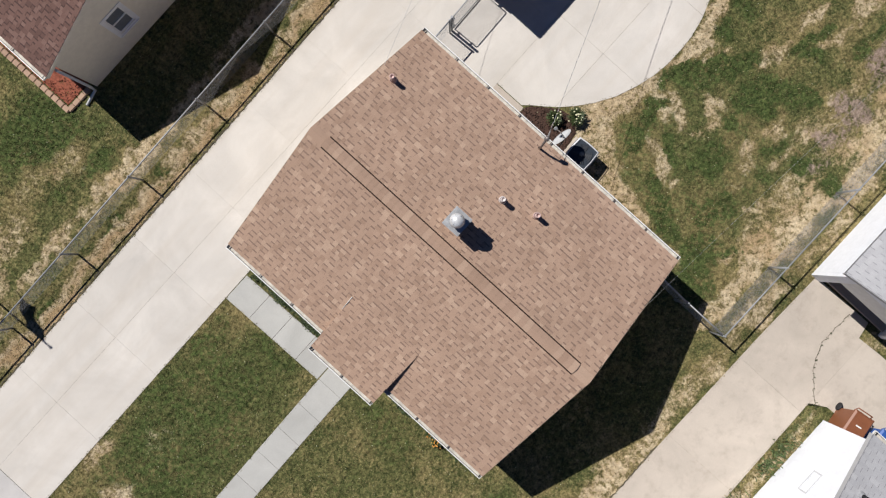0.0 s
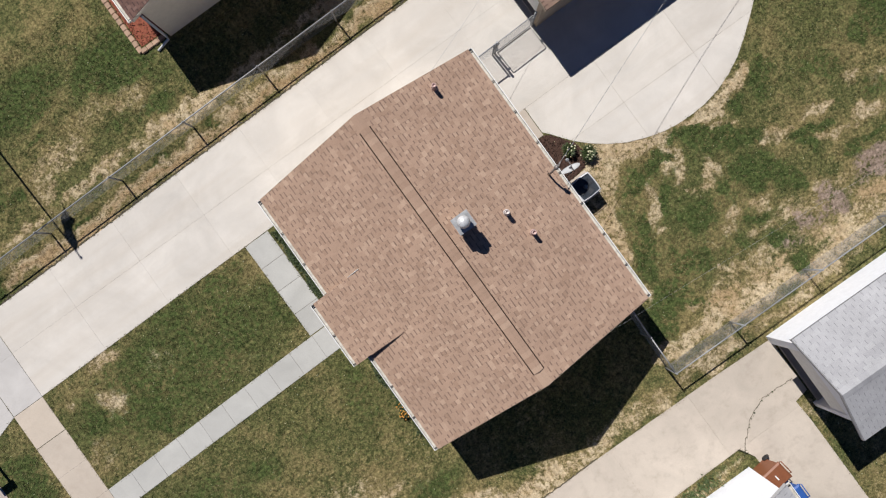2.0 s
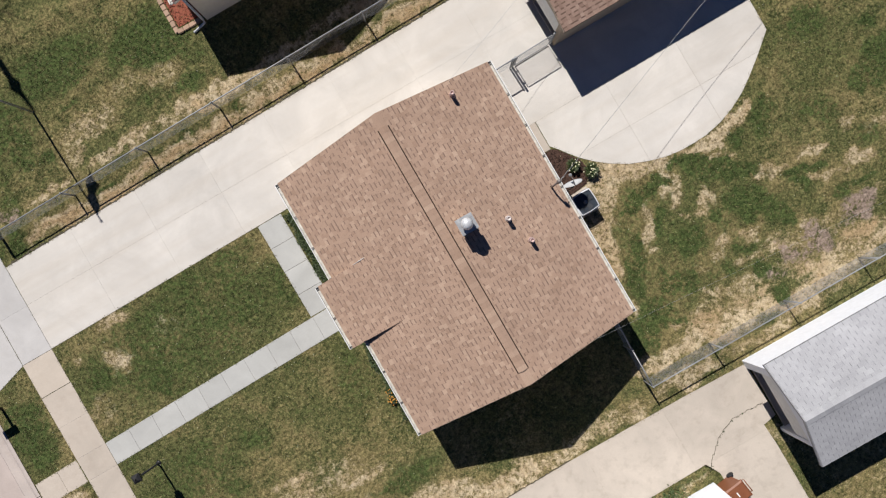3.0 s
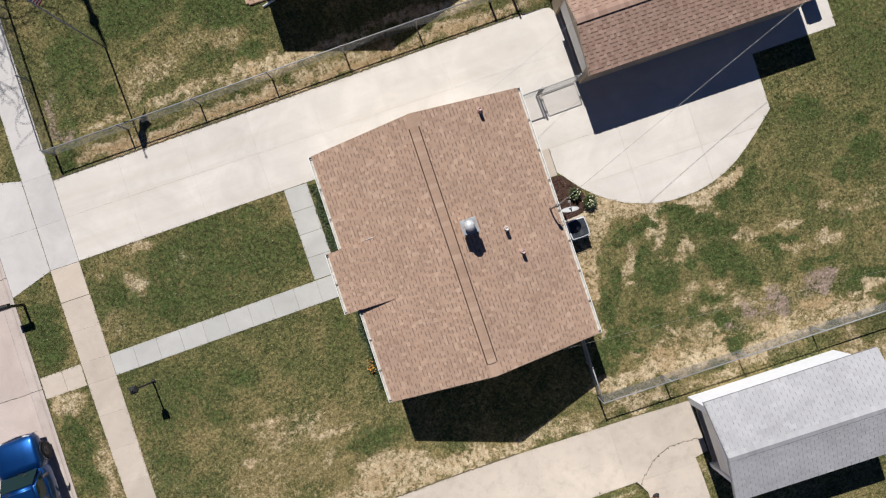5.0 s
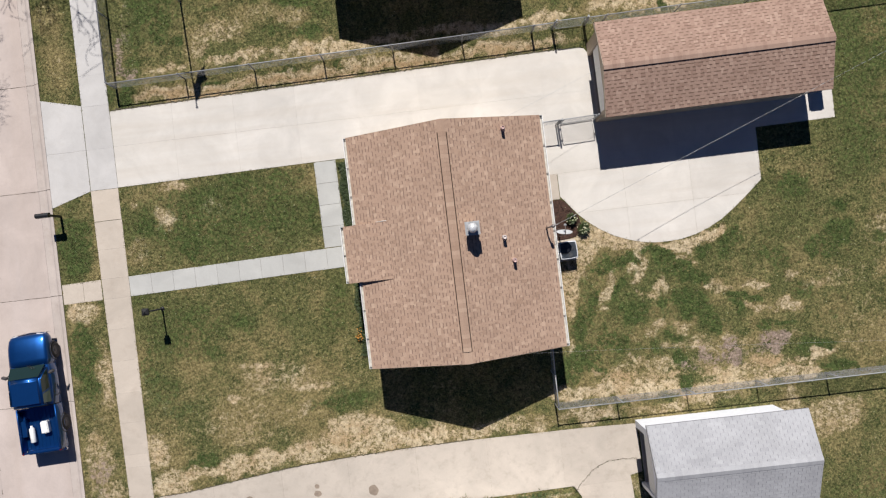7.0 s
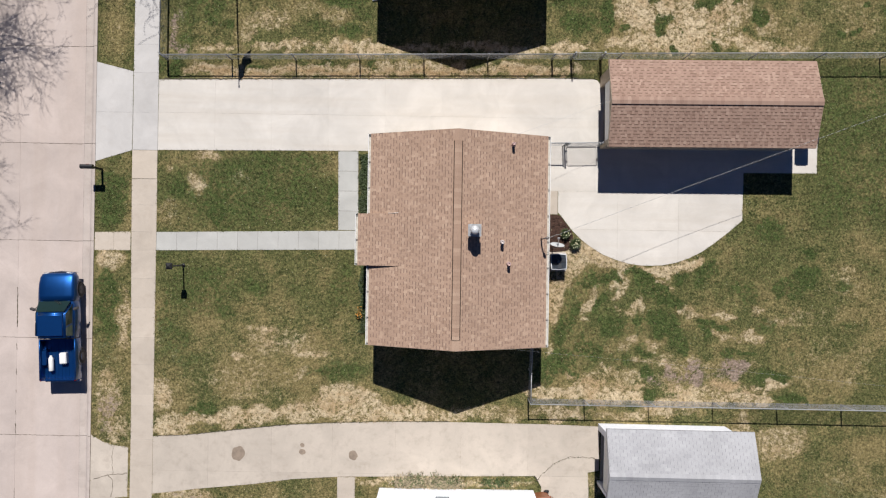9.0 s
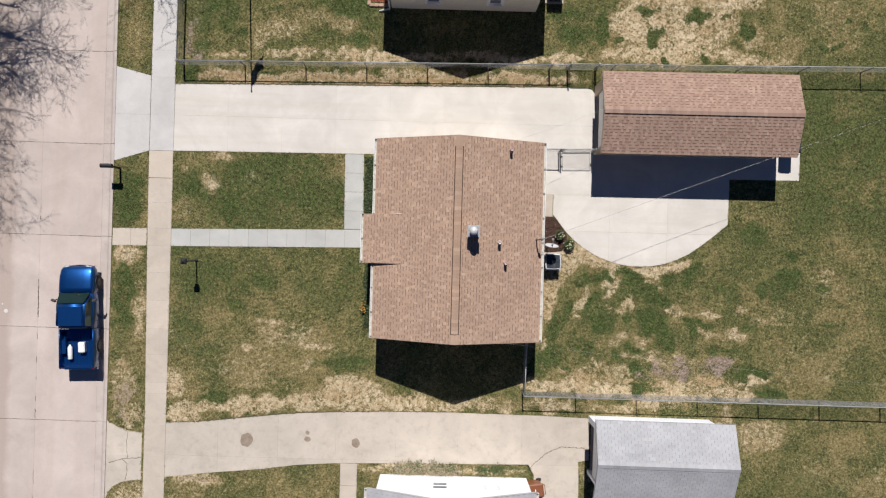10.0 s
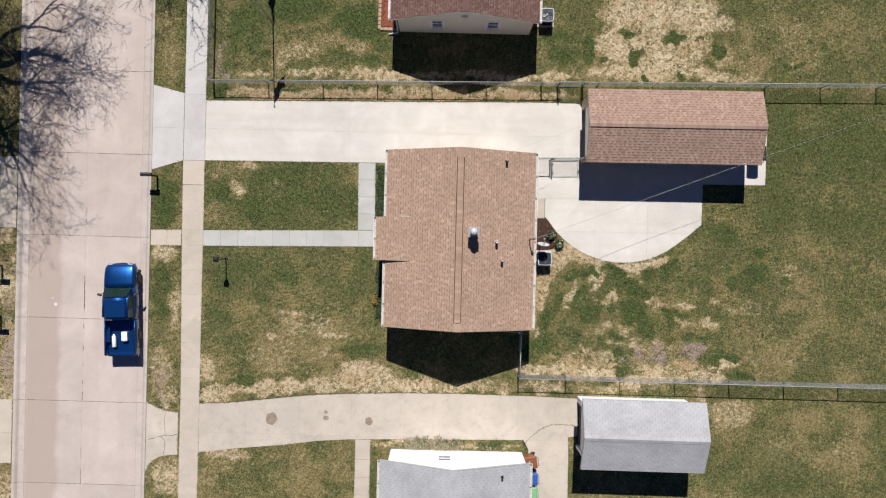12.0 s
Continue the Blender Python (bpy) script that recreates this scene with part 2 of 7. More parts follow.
CHROME = plain("chrome", (0.75, 0.75, 0.77), 0.12, 1.0)
RIM = plain("dark_alloy", (0.09, 0.09, 0.10), 0.4, 0.7)
GUTTER_BED = speckled("dirty_gutter_bed", (0.60, 0.56, 0.49), 0.3, 6.0, 40.0, 0.8)
SCREEN = plain("window_screen_glass", (0.17, 0.19, 0.22), 0.25)
STEEL_DARK = plain("dark_hanger_steel", (0.16, 0.14, 0.13), 0.5, 0.4)
GLASS = glass_mat("dark_glass")
CAR_GLASS = glass_mat("green_tinted_glass", (0.012, 0.025, 0.021))
SIDE_GLASS = glass_mat("pale_green_glass", (0.06, 0.085, 0.07))
FLAG_RED = plain("flag_red_cloth", (0.42, 0.03, 0.05), 0.85)
FLAG_WHITE = plain("flag_white_cloth", (0.72, 0.70, 0.70), 0.85)
FLAG_BLUE = plain("flag_blue_cloth", (0.05, 0.08, 0.24), 0.85)
PALE_PIPE = plain("chalky_white_pipe", (0.62, 0.56, 0.54), 0.7)
PINK_PIPE = plain("faded_pink_pipe", (0.52, 0.375, 0.35), 0.6)
MULCH = speckled("dark_mulch", (0.085, 0.045, 0.032), 0.4, 12.0, 60.0, 1.0, relief=0.8, depth=0.02)
RED_MULCH = speckled("red_mulch", (0.33, 0.10, 0.06), 0.4, 14.0, 60.0, 1.0, relief=0.8, depth=0.02)
BLOCK = speckled("tan_edging_block", (0.46, 0.31, 0.22), 0.15, 8.0, 60.0, 0.9, tint=0.2)
BROWN_BIN = plain("brown_plastic", (0.23, 0.085, 0.04), 0.45)
BLUE_BIN = plain("blue_plastic", (0.03, 0.10, 0.35), 0.45)
GREEN_BIN = plain("green_plastic", (0.20, 0.42, 0.22), 0.45)
BARK = speckled("dark_bark", (0.052, 0.044, 0.040), 0.3, 9.0, 50.0, 0.95, relief=0.6, depth=0.01)
LEAF = speckled("garden_leaf", (0.060, 0.090, 0.026), 0.3, 12.0, 60.0, 0.6, island=0.4)
WEED_LEAF = speckled("pale_weed_leaf", (0.13, 0.185, 0.060), 0.3, 12.0, 60.0, 0.7, island=0.5)
DRY_LEAF = speckled("dry_leaf", (0.52, 0.43, 0.28), 0.3, 12.0, 60.0, 0.8, island=0.5)
BLOOM = plain("white_bloom", (0.66, 0.65, 0.42), 0.7)

# ---- building blocks ----
def add_box(bm, x0, x1, y0, y1, z0, z1, m=None):
    vs = [bm.verts.new((x, y, z)) for z in (z0, z1) for y in (y0, y1) for x in (x0, x1)]
    for f in ((0, 2, 3, 1), (4, 5, 7, 6), (0, 1, 5, 4), (2, 6, 7, 3), (0, 4, 6, 2), (1, 3, 7, 5)):
        bm.faces.new([vs[i] for i in f])
    if m is not None:
        bmesh.ops.transform(bm, matrix=m, verts=vs)
    return vs


def box_bm(x0, x1, y0, y1, z0, z1, bevel=0.0, m=None):
    bm = bmesh.new()
    add_box(bm, x0, x1, y0, y1, z0, z1, m)
    if bevel:
        bmesh.ops.bevel(bm, geom=bm.edges[:], offset=bevel, segments=2, affect="EDGES", clamp_overlap=True)
    return bm


def add_tube(bm, points, radii, sides=8, caps=True):
    """A round bar along a line of points, with a radius for each."""
    pts = [Vector(p) for p in points]
    if isinstance(radii, (int, float)):
        radii = [radii] * len(pts)
    rings, ref = [], None
    for k, p in enumerate(pts):
        d = (pts[min(k + 1, len(pts) - 1)] - pts[max(k - 1, 0)]).normalized()
        if ref is None:
            ref = d.orthogonal().normalized()
        u = (ref - d * ref.dot(d)).normalized()
        ref = u
        v = d.cross(u)
        rings.append([bm.verts.new(p + (u * math.cos(a) + v * math.sin(a)) * radii[k]) for a in (2 * math.pi * i / sides for i in range(sides))])
    for r, s in zip(rings, rings[1:]):
        for i in range(sides):
            f = bm.faces.new((r[i], r[(i + 1) % sides], s[(i + 1) % sides], s[i]))
            f.smooth = sides > 5
    if caps:
        bm.faces.new(rings[0][::-1])
        bm.faces.new(rings[-1])
    return bm


def tube_bm(points, radii, sides=8):
    return add_tube(bmesh.new(), points, radii, sides)


def turned(profile, segments=24):
    """A shape turned round z from (radius, height) pairs."""
    bm = bmesh.new()
    rings = []
    for r, z in profile:
        if r < 1e-5:
            rings.append([bm.verts.new((0, 0, z))])
        else:
            rings.append([bm.verts.new((r * math.cos(a), r * math.sin(a), z)) for a in (2 * math.pi * k / segments for k in range(segments))])
    for a, b in zip(rings, rings[1:]):
        for k in range(segments):
            q = [a[k % len(a)], a[(k + 1) % len(a)], b[(k + 1) % len(b)], b[k % len(b)]]
            q = [v for i, v in enumerate(q) if v not in q[:i]]
            if len(q) > 2:
                bm.faces.new(q).smooth = True
    return bm


def prism(points, z0, z1, bevel=0.0):
    bm = bmesh.new()
    lo = [bm.verts.new((x, y, z0)) for x, y in points]
    hi = [bm.verts.new((x, y, z1)) for x, y in points]
    bm.faces.new(hi)
    bm.faces.new(lo[::-1])
    for i in range(len(points)):
        j = (i + 1) % len(points)
        bm.faces.new((lo[i], lo[j], hi[j], hi[i]))
    bmesh.ops.recalc_face_normals(bm, faces=bm.faces[:])
    if bevel:
        top = [e for e in bm.edges if all(abs(v.co.z - z1) < 1e-6 for v in e.verts)]
        bmesh.ops.bevel(bm, geom=top, offset=bevel, segments=1, affect="EDGES", clamp_overlap=True)
    return bm


def part(name, bm, mat, parent=None, label="", m=None):
    """Links a bmesh as one mesh object, under a thing or part where one is given."""
    me = bpy.data.meshes.new(name)
    bm.normal_update()
    bm.to_mesh(me)
    bm.free()
    me.materials.append(mat)
    ob = new(name, me)
    if parent is not None:
        ob.parent = parent
    if m is not None:
        ob.matrix_basis = m
    if label:
        tagged(ob, label)
    return ob


def thing(name, label, category, group="", kind="", m=None):
    ob = tagged(new(name), label, category, group, kind)
    if m is not None:
        ob.matrix_basis = m
    return ob


def mesh_from(name, verts, faces, mat, parent=None, label="", kind=""):
    me = bpy.data.meshes.new(name)
    me.from_pydata(verts, [], faces)
    me.update()
    me.materials.append(mat)
    ob = new(name, me)
    if parent is not None:
        ob.parent = parent
    return tagged(ob, label, kind=kind)


def clip_half(poly, a, b, c):
    """The piece of a polygon where a x + b y <= c."""
    out = []
    for i, p in enumerate(poly):
        q = poly[(i + 1) % len(poly)]
        dp, dq = a * p[0] + b * p[1] - c, a * q[0] + b * q[1] - c
        if dp <= 0:
            out.append(p)
        if dp * dq < 0:
            t = dp / (dp - dq)
            out.append((p[0] + t * (q[0] - p[0]), p[1] + t * (q[1] - p[1])))
    return out


def bays(poly, cuts, gap=0.007):
    """Cuts a polygon along lines (a, b, c) into bays with a gap between them."""
    cells = [poly]
    for a, b, c in cuts:
        after = []
        for p in cells:
            lo, hi = clip_half(p, a, b, c - gap), clip_half(p, -a, -b, -c - gap)
            if len(lo) > 2 and len(hi) > 2:
                after += [lo, hi]
            else:
                after.append(p)
        cells = after
    return cells


def paving(name, label, category, poly, cuts, mat, z=0.025, gap=0.0045, bevel=0.008, piece="slab", thick=0.11, bed=None):
    """A run of cast bays, each a slab of its own, over the soil in the joints."""
    top = thing(name, label, category, kind="structure")
    PAVED.append(poly)
    for cell in bays(poly, cuts, gap):
        part(piece, prism(cell, z - thick, z + random.uniform(-0.002, 0.002), bevel), mat, top)
    part("joint_bed", prism(poly, z - thick - 0.02, z - (0.012 if bed is None else 0.006)), bed or SLOT, top)
    return top


# ---- ground ----
def smooth(v):
    v = np.clip(v, 0, 1)
    return v * v * (3 - 2 * v)


def blob(X, Y, x, y, rx, ry, power=1.0, turn=0.0):
    c, s = math.cos(radians(turn)), math.sin(radians(turn))
    dx, dy = X - x, Y - y
    d = np.sqrt(((c * dx + s * dy) / rx) ** 2 + ((-s * dx + c * dy) / ry) ** 2)
    return power * smooth((1.55 - d) / 1.1)


ROAD_W, ROAD_E = -24.12, -16.72
STREET_Z = -0.13


def turf_at(X, Y):
    """How straw-dry, bare and lush the turf is at places X, Y, and its unevenness."""
    rng = np.random.RandomState(3)

    def waves(count, low, high):
        w, total = np.zeros_like(X), 0.0
        for k in range(count):
            f = 2 ** rng.uniform(low, high)
            a = rng.uniform(0, 6.283)
            w += np.sin((X * math.cos(a) + Y * math.sin(a)) * f + rng.uniform(0, 6.283)) / f ** 0.5
            total += 0.5 / f
        return np.clip(w / (2 * total ** 0.5), -1, 1)
    rough = waves(70, -2.5, 2.6)
    XW, YW = X + 0.18 * waves(40, 0.0, 2.4) + 0.20 * waves(60, 2.0, 4.0), Y + 0.15 * waves(40, 0.0, 2.4) + 0.18 * waves(60, 2.0, 4.0)
    bare = np.zeros_like(X)
    lush = 0.10 + 0.16 * smooth((Y - 10.4) / 1.2) * smooth((1.0 - X) / 3.0) + 0.36 * smooth((X - 16.0) / 2.5) * smooth((Y + 0.5) / 3.0) * smooth((9.6 - Y) / 0.6) + 0.30 * smooth((X - 4.5) / 1.5) * smooth((12.5 - X) / 3.0) * smooth((0.2 - Y) / 1.2) * smooth((Y + 6.6) / 1.6) + 0.22 * smooth((X - 11.5) / 2.0) * smooth((19.0 - X) / 3.0) * smooth((3.0 - Y) / 1.5) * smooth((Y + 2.8) / 1.5)
    dry = 0.10 - 0.07 * smooth((X - 12.0) / 4.0) * smooth((Y + 1.0) / 2.0) * smooth((9.0 - Y) / 1.0) + 0.11 * smooth((X - 3.0) / 2.0) * smooth((13.0 - X) / 4.0) * smooth((0.5 - Y) / 2.0) + 0.13 * smooth((0.0 - Y) / 4.0) * smooth((2.0 - X) / 3.0) + 0.05 * smooth((-2.0 - Y) / 3.0)
    for p in DRY:
        dry = np.maximum(dry, blob(XW, YW, *p))
    for p in BARE:
        bare = np.maximum(bare, blob(XW, YW, *p))
    for p in LUSH:
        lush = np.maximum(lush, 1.22 * blob(XW, YW, *p))
    rust = np.zeros_like(X)
    for p in VERGE_RUST + BACK_LAWN_RUST:
        rust = np.maximum(rust, blob(XW, YW, *p))
    return dry + 0.10 * rough, bare, lush, rough, rust


PAVED = []


def inside(poly, X, Y):
    """Which of the places X, Y lie inside a polygon."""
    hit = np.zeros(X.shape, bool)
    for i, p in enumerate(poly):
        q = poly[i - 1]
        if p[1] == q[1]:
            continue
        hit ^= ((p[1] > Y) != (q[1] > Y)) & (X < (q[0] - p[0]) * (Y - p[1]) / (q[1] - p[1]) + p[0])
    return hit


def make_ground():
    """One sheet of turf to the horizon, let down under the street. Straw-dry, bare and lush patches are kept in the turf attribute."""
    xs = np.concatenate(([-900, -300, -120, -60], np.arange(-36, 34.01, 0.14), [60, 120, 300, 900]))
    ys = np.concatenate(([-900, -300, -120, -50], np.arange(-22, 24.01, 0.14), [50, 120, 300, 900]))
    X, Y = np.meshgrid(xs, ys)
    dry, bare, lush, rough, rust = turf_at(X, Y)
    Z = 0.010 + 0.005 * rough
    Z = np.where((X > ROAD_W + 0.05) & (X < ROAD_E - 0.05), -0.34, Z)
    nx, ny = len(xs), len(ys)
    verts = np.stack([X, Y, Z], -1).reshape(-1, 3)
    i = np.arange(nx * ny).reshape(ny, nx)
    faces = np.stack([i[:-1, :-1], i[:-1, 1:], i[1:, 1:], i[1:, :-1]], -1).reshape(-1, 4)
    me = bpy.data.meshes.new("ground")
    me.vertices.add(len(verts))
    me.vertices.foreach_set("co", verts.ravel())
    me.loops.add(faces.size)
    me.loops.foreach_set("vertex_index", faces.ravel().astype(np.int32))
    me.polygons.add(len(faces))
    me.polygons.foreach_set("loop_start", np.arange(0, faces.size, 4, dtype=np.int32))
    me.update()
    at = me.color_attributes.new("turf", "FLOAT_COLOR", "POINT")
    col = np.stack([dry, bare, lush, rust], -1).reshape(-1)
    at.data.foreach_set("color", col)
    me.materials.append(TURF)
    return tagged(new("ground", me), "patchy spring lawn of green and straw-dry turf", "ground", kind="structure")


# patches of turf: (x, y, half length, half width, strength)
BACK_LAWN_DRY = [(8.3, -1.3, 0.46, 0.46, 0.72, -30), (8.2, -1.9, 0.26, 0.29, 0.68, -30), (6.8, -2.5, 0.22, 0.71, 0.72, -30), (7.0, -1.9, 0.17, 0.29, 0.68, -30), (6.9, -3.3, 0.33, 0.2, 0.68, -30), (9.2, -2.4, 0.26, 0.52, 0.68), (8.8, -2.8, 0.26, 0.2, 0.68, -30), (8.2, -2.7, 0.29, 0.17, 0.63, -30), (10.1, -4.1, 0.5, 0.24, 0.81, -30), (10.2, -4.5, 0.29, 0.17, 0.72, -30), (10.8, -1.4, 0.33, 0.18, 0.63, -30), (10.3, -1.3, 0.24, 0.17, 0.63, -30), (8.9, -4.1, 0.48, 0.18, 0.68, 10), (8.4, -4.4, 0.2, 0.28, 0.63, -30)]
BACK_LAWN_STRAW = [(10.5, -5.2, 0.59, 0.17, 0.81, -25), (9.4, -5.1, 0.59, 0.17, 0.68, -5), (11.3, -2.8, 0.28, 0.2, 0.72, -30), (12.1, -2.8, 0.59, 0.17, 0.68), (13.3, -2.8, 0.66, 0.18, 0.68, -5), (13.1, -3.8, 0.59, 0.18, 0.72, -5), (14.7, -3.8, 0.55, 0.24, 0.81, -15), (13.8, -3.8, 0.4, 0.15, 0.63, -10), (15.0, -2.6, 0.52, 0.2, 0.5, -10), (7.8, -5.4, 0.77, 0.17, 0.68, -25), (7.7, -4.6, 0.37, 0.17, 0.5, -30), (6.1, -5.9, 0.4, 0.13, 0.72, -30), (10.8, -3.3, 0.29, 0.15, 0.45, -30), (14.8, -5.2, 0.55, 0.17, 0.54, -10)]
BACK_LAWN_LUSH = [(7.6, -1.1, 0.76, 0.22, 1.0, -8), (9.4, -0.9, 0.8, 0.28, 0.95, -20), (10.4, -2.0, 1.44, 0.48, 0.8, -30), (10.6, -3.4, 1.04, 0.56, 0.75, -30), (6.8, -1.5, 0.3, 0.36, 0.8, -30), (5.9, -3.3, 0.44, 1.25, 0.65, -30), (8.0, -3.5, 0.6, 0.64, 0.7, -30), (5.4, -5.1, 0.84, 0.84, 0.6, -30), (4.7, -5.9, 0.5, 0.44, 0.6, -30), (11.3, -4.2, 0.6, 0.4, 0.65, -30), (12.8, -3.3, 0.84, 0.22, 0.75, -10), (9.6, -4.6, 0.52, 0.24, 0.75, -30), (9.7, -5.6, 0.32, 0.26, 0.9, -30), (12.2, -3.7, 0.52, 0.2, 0.65, -30), (11.3, -1.0, 0.22, 0.28, 0.7, -30), (9.3, -3.2, 0.3, 0.44, 0.75, -30)]
BACK_LAWN_GREEN = [(12.4, -0.8, 0.52, 0.81, 0.5, -30), (6.9, -4.6, 0.84, 0.52, 0.6, -30), (14.3, -4.6, 0.84, 0.16, 0.7, -15), (9.8, -6.7, 0.3, 0.2, 0.85, -30), (6.4, -5.9, 0.4, 0.18, 0.7, -30), (14.3, -1.8, 1.0, 0.6, 0.45, -30), (15.4, -3.4, 0.6, 0.4, 0.45, -30), (13.3, -4.6, 0.52, 0.32, 0.5, -30), (7.4, -2.2, 0.28, 0.56, 0.7, -30), (8.6, -5.1, 0.48, 0.24, 0.6, -30), (15.1, -5.8, 0.6, 0.6, 0.5, -30)]
BACK_LAWN_BARE = [(12.0, -5.6, 0.72, 0.6, 0.8, -30), (10.9, -5.7, 0.76, 0.56, 0.55, -30), (13.8, -5.4, 0.68, 0.56, 0.8, -30), (10.0, -6.0, 0.52, 0.28, 0.6, -30), (13.1, -5.7, 0.44, 0.2, 0.5, -30)]
NORTH_STRAW = [(18.5, 12.2, 3.2, 1.6, 0.36), (10.5, 13.6, 2.2, 1.3, 0.95), (13.1, 13.5, 1.9, 1.1, 0.85), (10.0, 10.0, 2.4, 0.5, 1.0), (9.5, 11.6, 1.6, 1.16, 0.95), (11.8, 11.1, 1.89, 1.6, 0.95), (9.8, 9.9, 2.47, 0.35, 0.95), (13.5, 11.7, 1.02, 0.87, 0.8), (14.2, 10.1, 1.74, 0.32, 0.9), (16.2, 10.0, 1.45, 0.23, 0.75), (5.6, 9.8, 1.6, 0.32, 0.7), (13.8, 13.0, 2.03, 0.58, 0.8), (15.3, 11.1, 0.87, 0.73, 0.55), (16.8, 10.8, 1.31, 0.87, 0.45), (18.2, 12.1, 1.74, 0.73, 0.36), (19.7, 11.0, 1.45, 0.73, 0.34)]
NORTH_CLUMPS = [(9.8, 12.3, 0.44, 0.38, 0.9), (10.2, 11.0, 0.46, 0.61, 0.9), (10.9, 9.8, 0.35, 0.26, 0.95), (12.2, 12.1, 0.58, 0.38, 0.9), (12.8, 9.9, 0.44, 0.23, 1.0), (12.7, 10.5, 0.17, 0.17, 0.85), (13.7, 11.9, 0.32, 0.13, 0.85), (14.9, 11.4, 0.44, 0.29, 0.85), (14.1, 10.6, 0.15, 0.13, 0.9), (7.7, 11.4, 0.35, 0.87, 0.85), (8.6, 10.8, 0.22, 0.17, 0.85), (6.3, 11.0, 1.16, 0.58, 0.55), (18.7, 10.6, 0.29, 0.17, 0.8), (19.8, 12.1, 0.22, 0.17, 0.8), (19.4, 10.6, 0.16, 0.2, 0.7), (20.7, 11.7, 0.29, 0.23, 0.7), (5.8, 12.0, 0.87, 0.58, 0.5), (11.2, 10.7, 0.15, 0.15, 0.8)]
NORTH_YARD_DRY = [(-8.7, 10.9, 1.19, 0.46, 0.42), (-6.8, 11.5, 1.38, 0.55, 0.28), (-4.5, 9.9, 0.83, 0.2, 0.85), (-7.7, 9.7, 1.65, 0.17, 0.75), (-10.9, 9.6, 1.19, 0.15, 0.6), (-5.5, 11.1, 0.83, 0.55, 0.32), (-9.6, 10.3, 0.55, 0.37, 0.45)]
NORTH_YARD_LUSH = [(-5.2, 12.6, 1.7, 1.2, 0.62), (-8.6, 13.4, 2.0, 1.0, 0.55), (-11.5, 12.2, 1.2, 1.6, 0.5), (-11.2, 10.8, 0.46, 0.37, 0.6), (-10.5, 10.5, 0.37, 0.28, 0.5), (-12.2, 11.0, 0.74, 0.55, 0.38), (-4.9, 10.5, 1.01, 0.33, 0.5), (-6.3, 10.7, 0.55, 0.28, 0.42), (-12.3, 10.1, 0.46, 0.46, 0.4), (-8.7, 11.9, 0.55, 0.22, 0.45), (-4.2, 11.4, 0.64, 0.37, 0.4)]
NORTH_BARE = [(-13.0, 10.5, 0.28, 1.1, 0.62), (-12.9, 9.5, 0.37, 0.22, 0.72)]
VERGE_DRY = [(-10.0, 8.42, 2.6, 0.30, 1.0), (-5.6, 8.52, 3.2, 0.30, 1.0), (-0.5, 8.62, 3.2, 0.30, 1.0), (4.0, 8.75, 2.6, 0.28, 0.95), (-3.0, 9.6, 3.0, 0.30, 0.7), (2.5, 9.75, 2.6, 0.30, 0.75)]
VERGE_RUST = [(-10.0, 8.36, 2.8, 0.22, 0.9), (-5.6, 8.44, 3.2, 0.22, 0.9), (-0.5, 8.52, 3.2, 0.22, 0.9), (4.0, 8.62, 2.6, 0.20, 0.85)]
VERGE_LUSH = [(-12.9, 8.5, 0.37, 0.41, 0.7), (-9.1, 8.8, 0.55, 0.15, 0.6), (-5.8, 8.9, 0.55, 0.11, 0.45), (-3.6, 8.9, 0.55, 0.17, 0.6), (-10.6, 8.9, 0.37, 0.09, 0.4), (-13.6, 8.7, 0.17, 0.37, 0.6)]
SOUTH_STRIP_DRY = [(-8.0, -7.9, 5.2, 0.36, 0.92), (-2.2, -7.6, 2.2, 0.45, 0.9), (0.6, -7.8, 1.5, 0.3, 0.72), (2.2, -7.7, 2.2, 0.30, 0.62), (5.6, -7.7, 1.6, 0.34, 0.80), (9.5, -7.6, 3.0, 0.22, 0.65), (16.5, -8.6, 1.2, 0.5, 0.45), (14.3, -8.2, 0.5, 0.9, 0.55)]
FRONT_LAWN_DRY = [(-11.9, 3.1, 0.54, 0.65, 0.74), (-11.2, 4.4, 0.65, 0.25, 0.69), (-13.2, 3.9, 0.36, 0.32, 0.46), (-9.3, 3.1, 1.16, 0.8, 0.37), (-13.2, 1.7, 0.68, 0.76, 0.39), (-7.5, 1.7, 1.07, 0.61, 0.37), (-8.6, -3.8, 0.83, 0.22, 0.66), (-8.1, -4.4, 0.94, 0.36, 0.53), (-9.5, -5.0, 0.54, 0.18, 0.69), (-6.6, -4.9, 1.1, 0.19, 0.64), (-6.9, -5.9, 0.36, 0.32, 0.55), (-4.7, -7.2, 1.7, 0.76, 0.87), (-6.8, -7.7, 1.52, 0.43, 0.87), (-10.7, -8.2, 2.77, 0.26, 0.87, -2), (-12.9, -8.6, 0.98, 0.43, 0.87), (-13.4, -7.0, 0.5, 0.72, 0.69), (-8.7, -8.0, 1.43, 0.36, 0.83)]
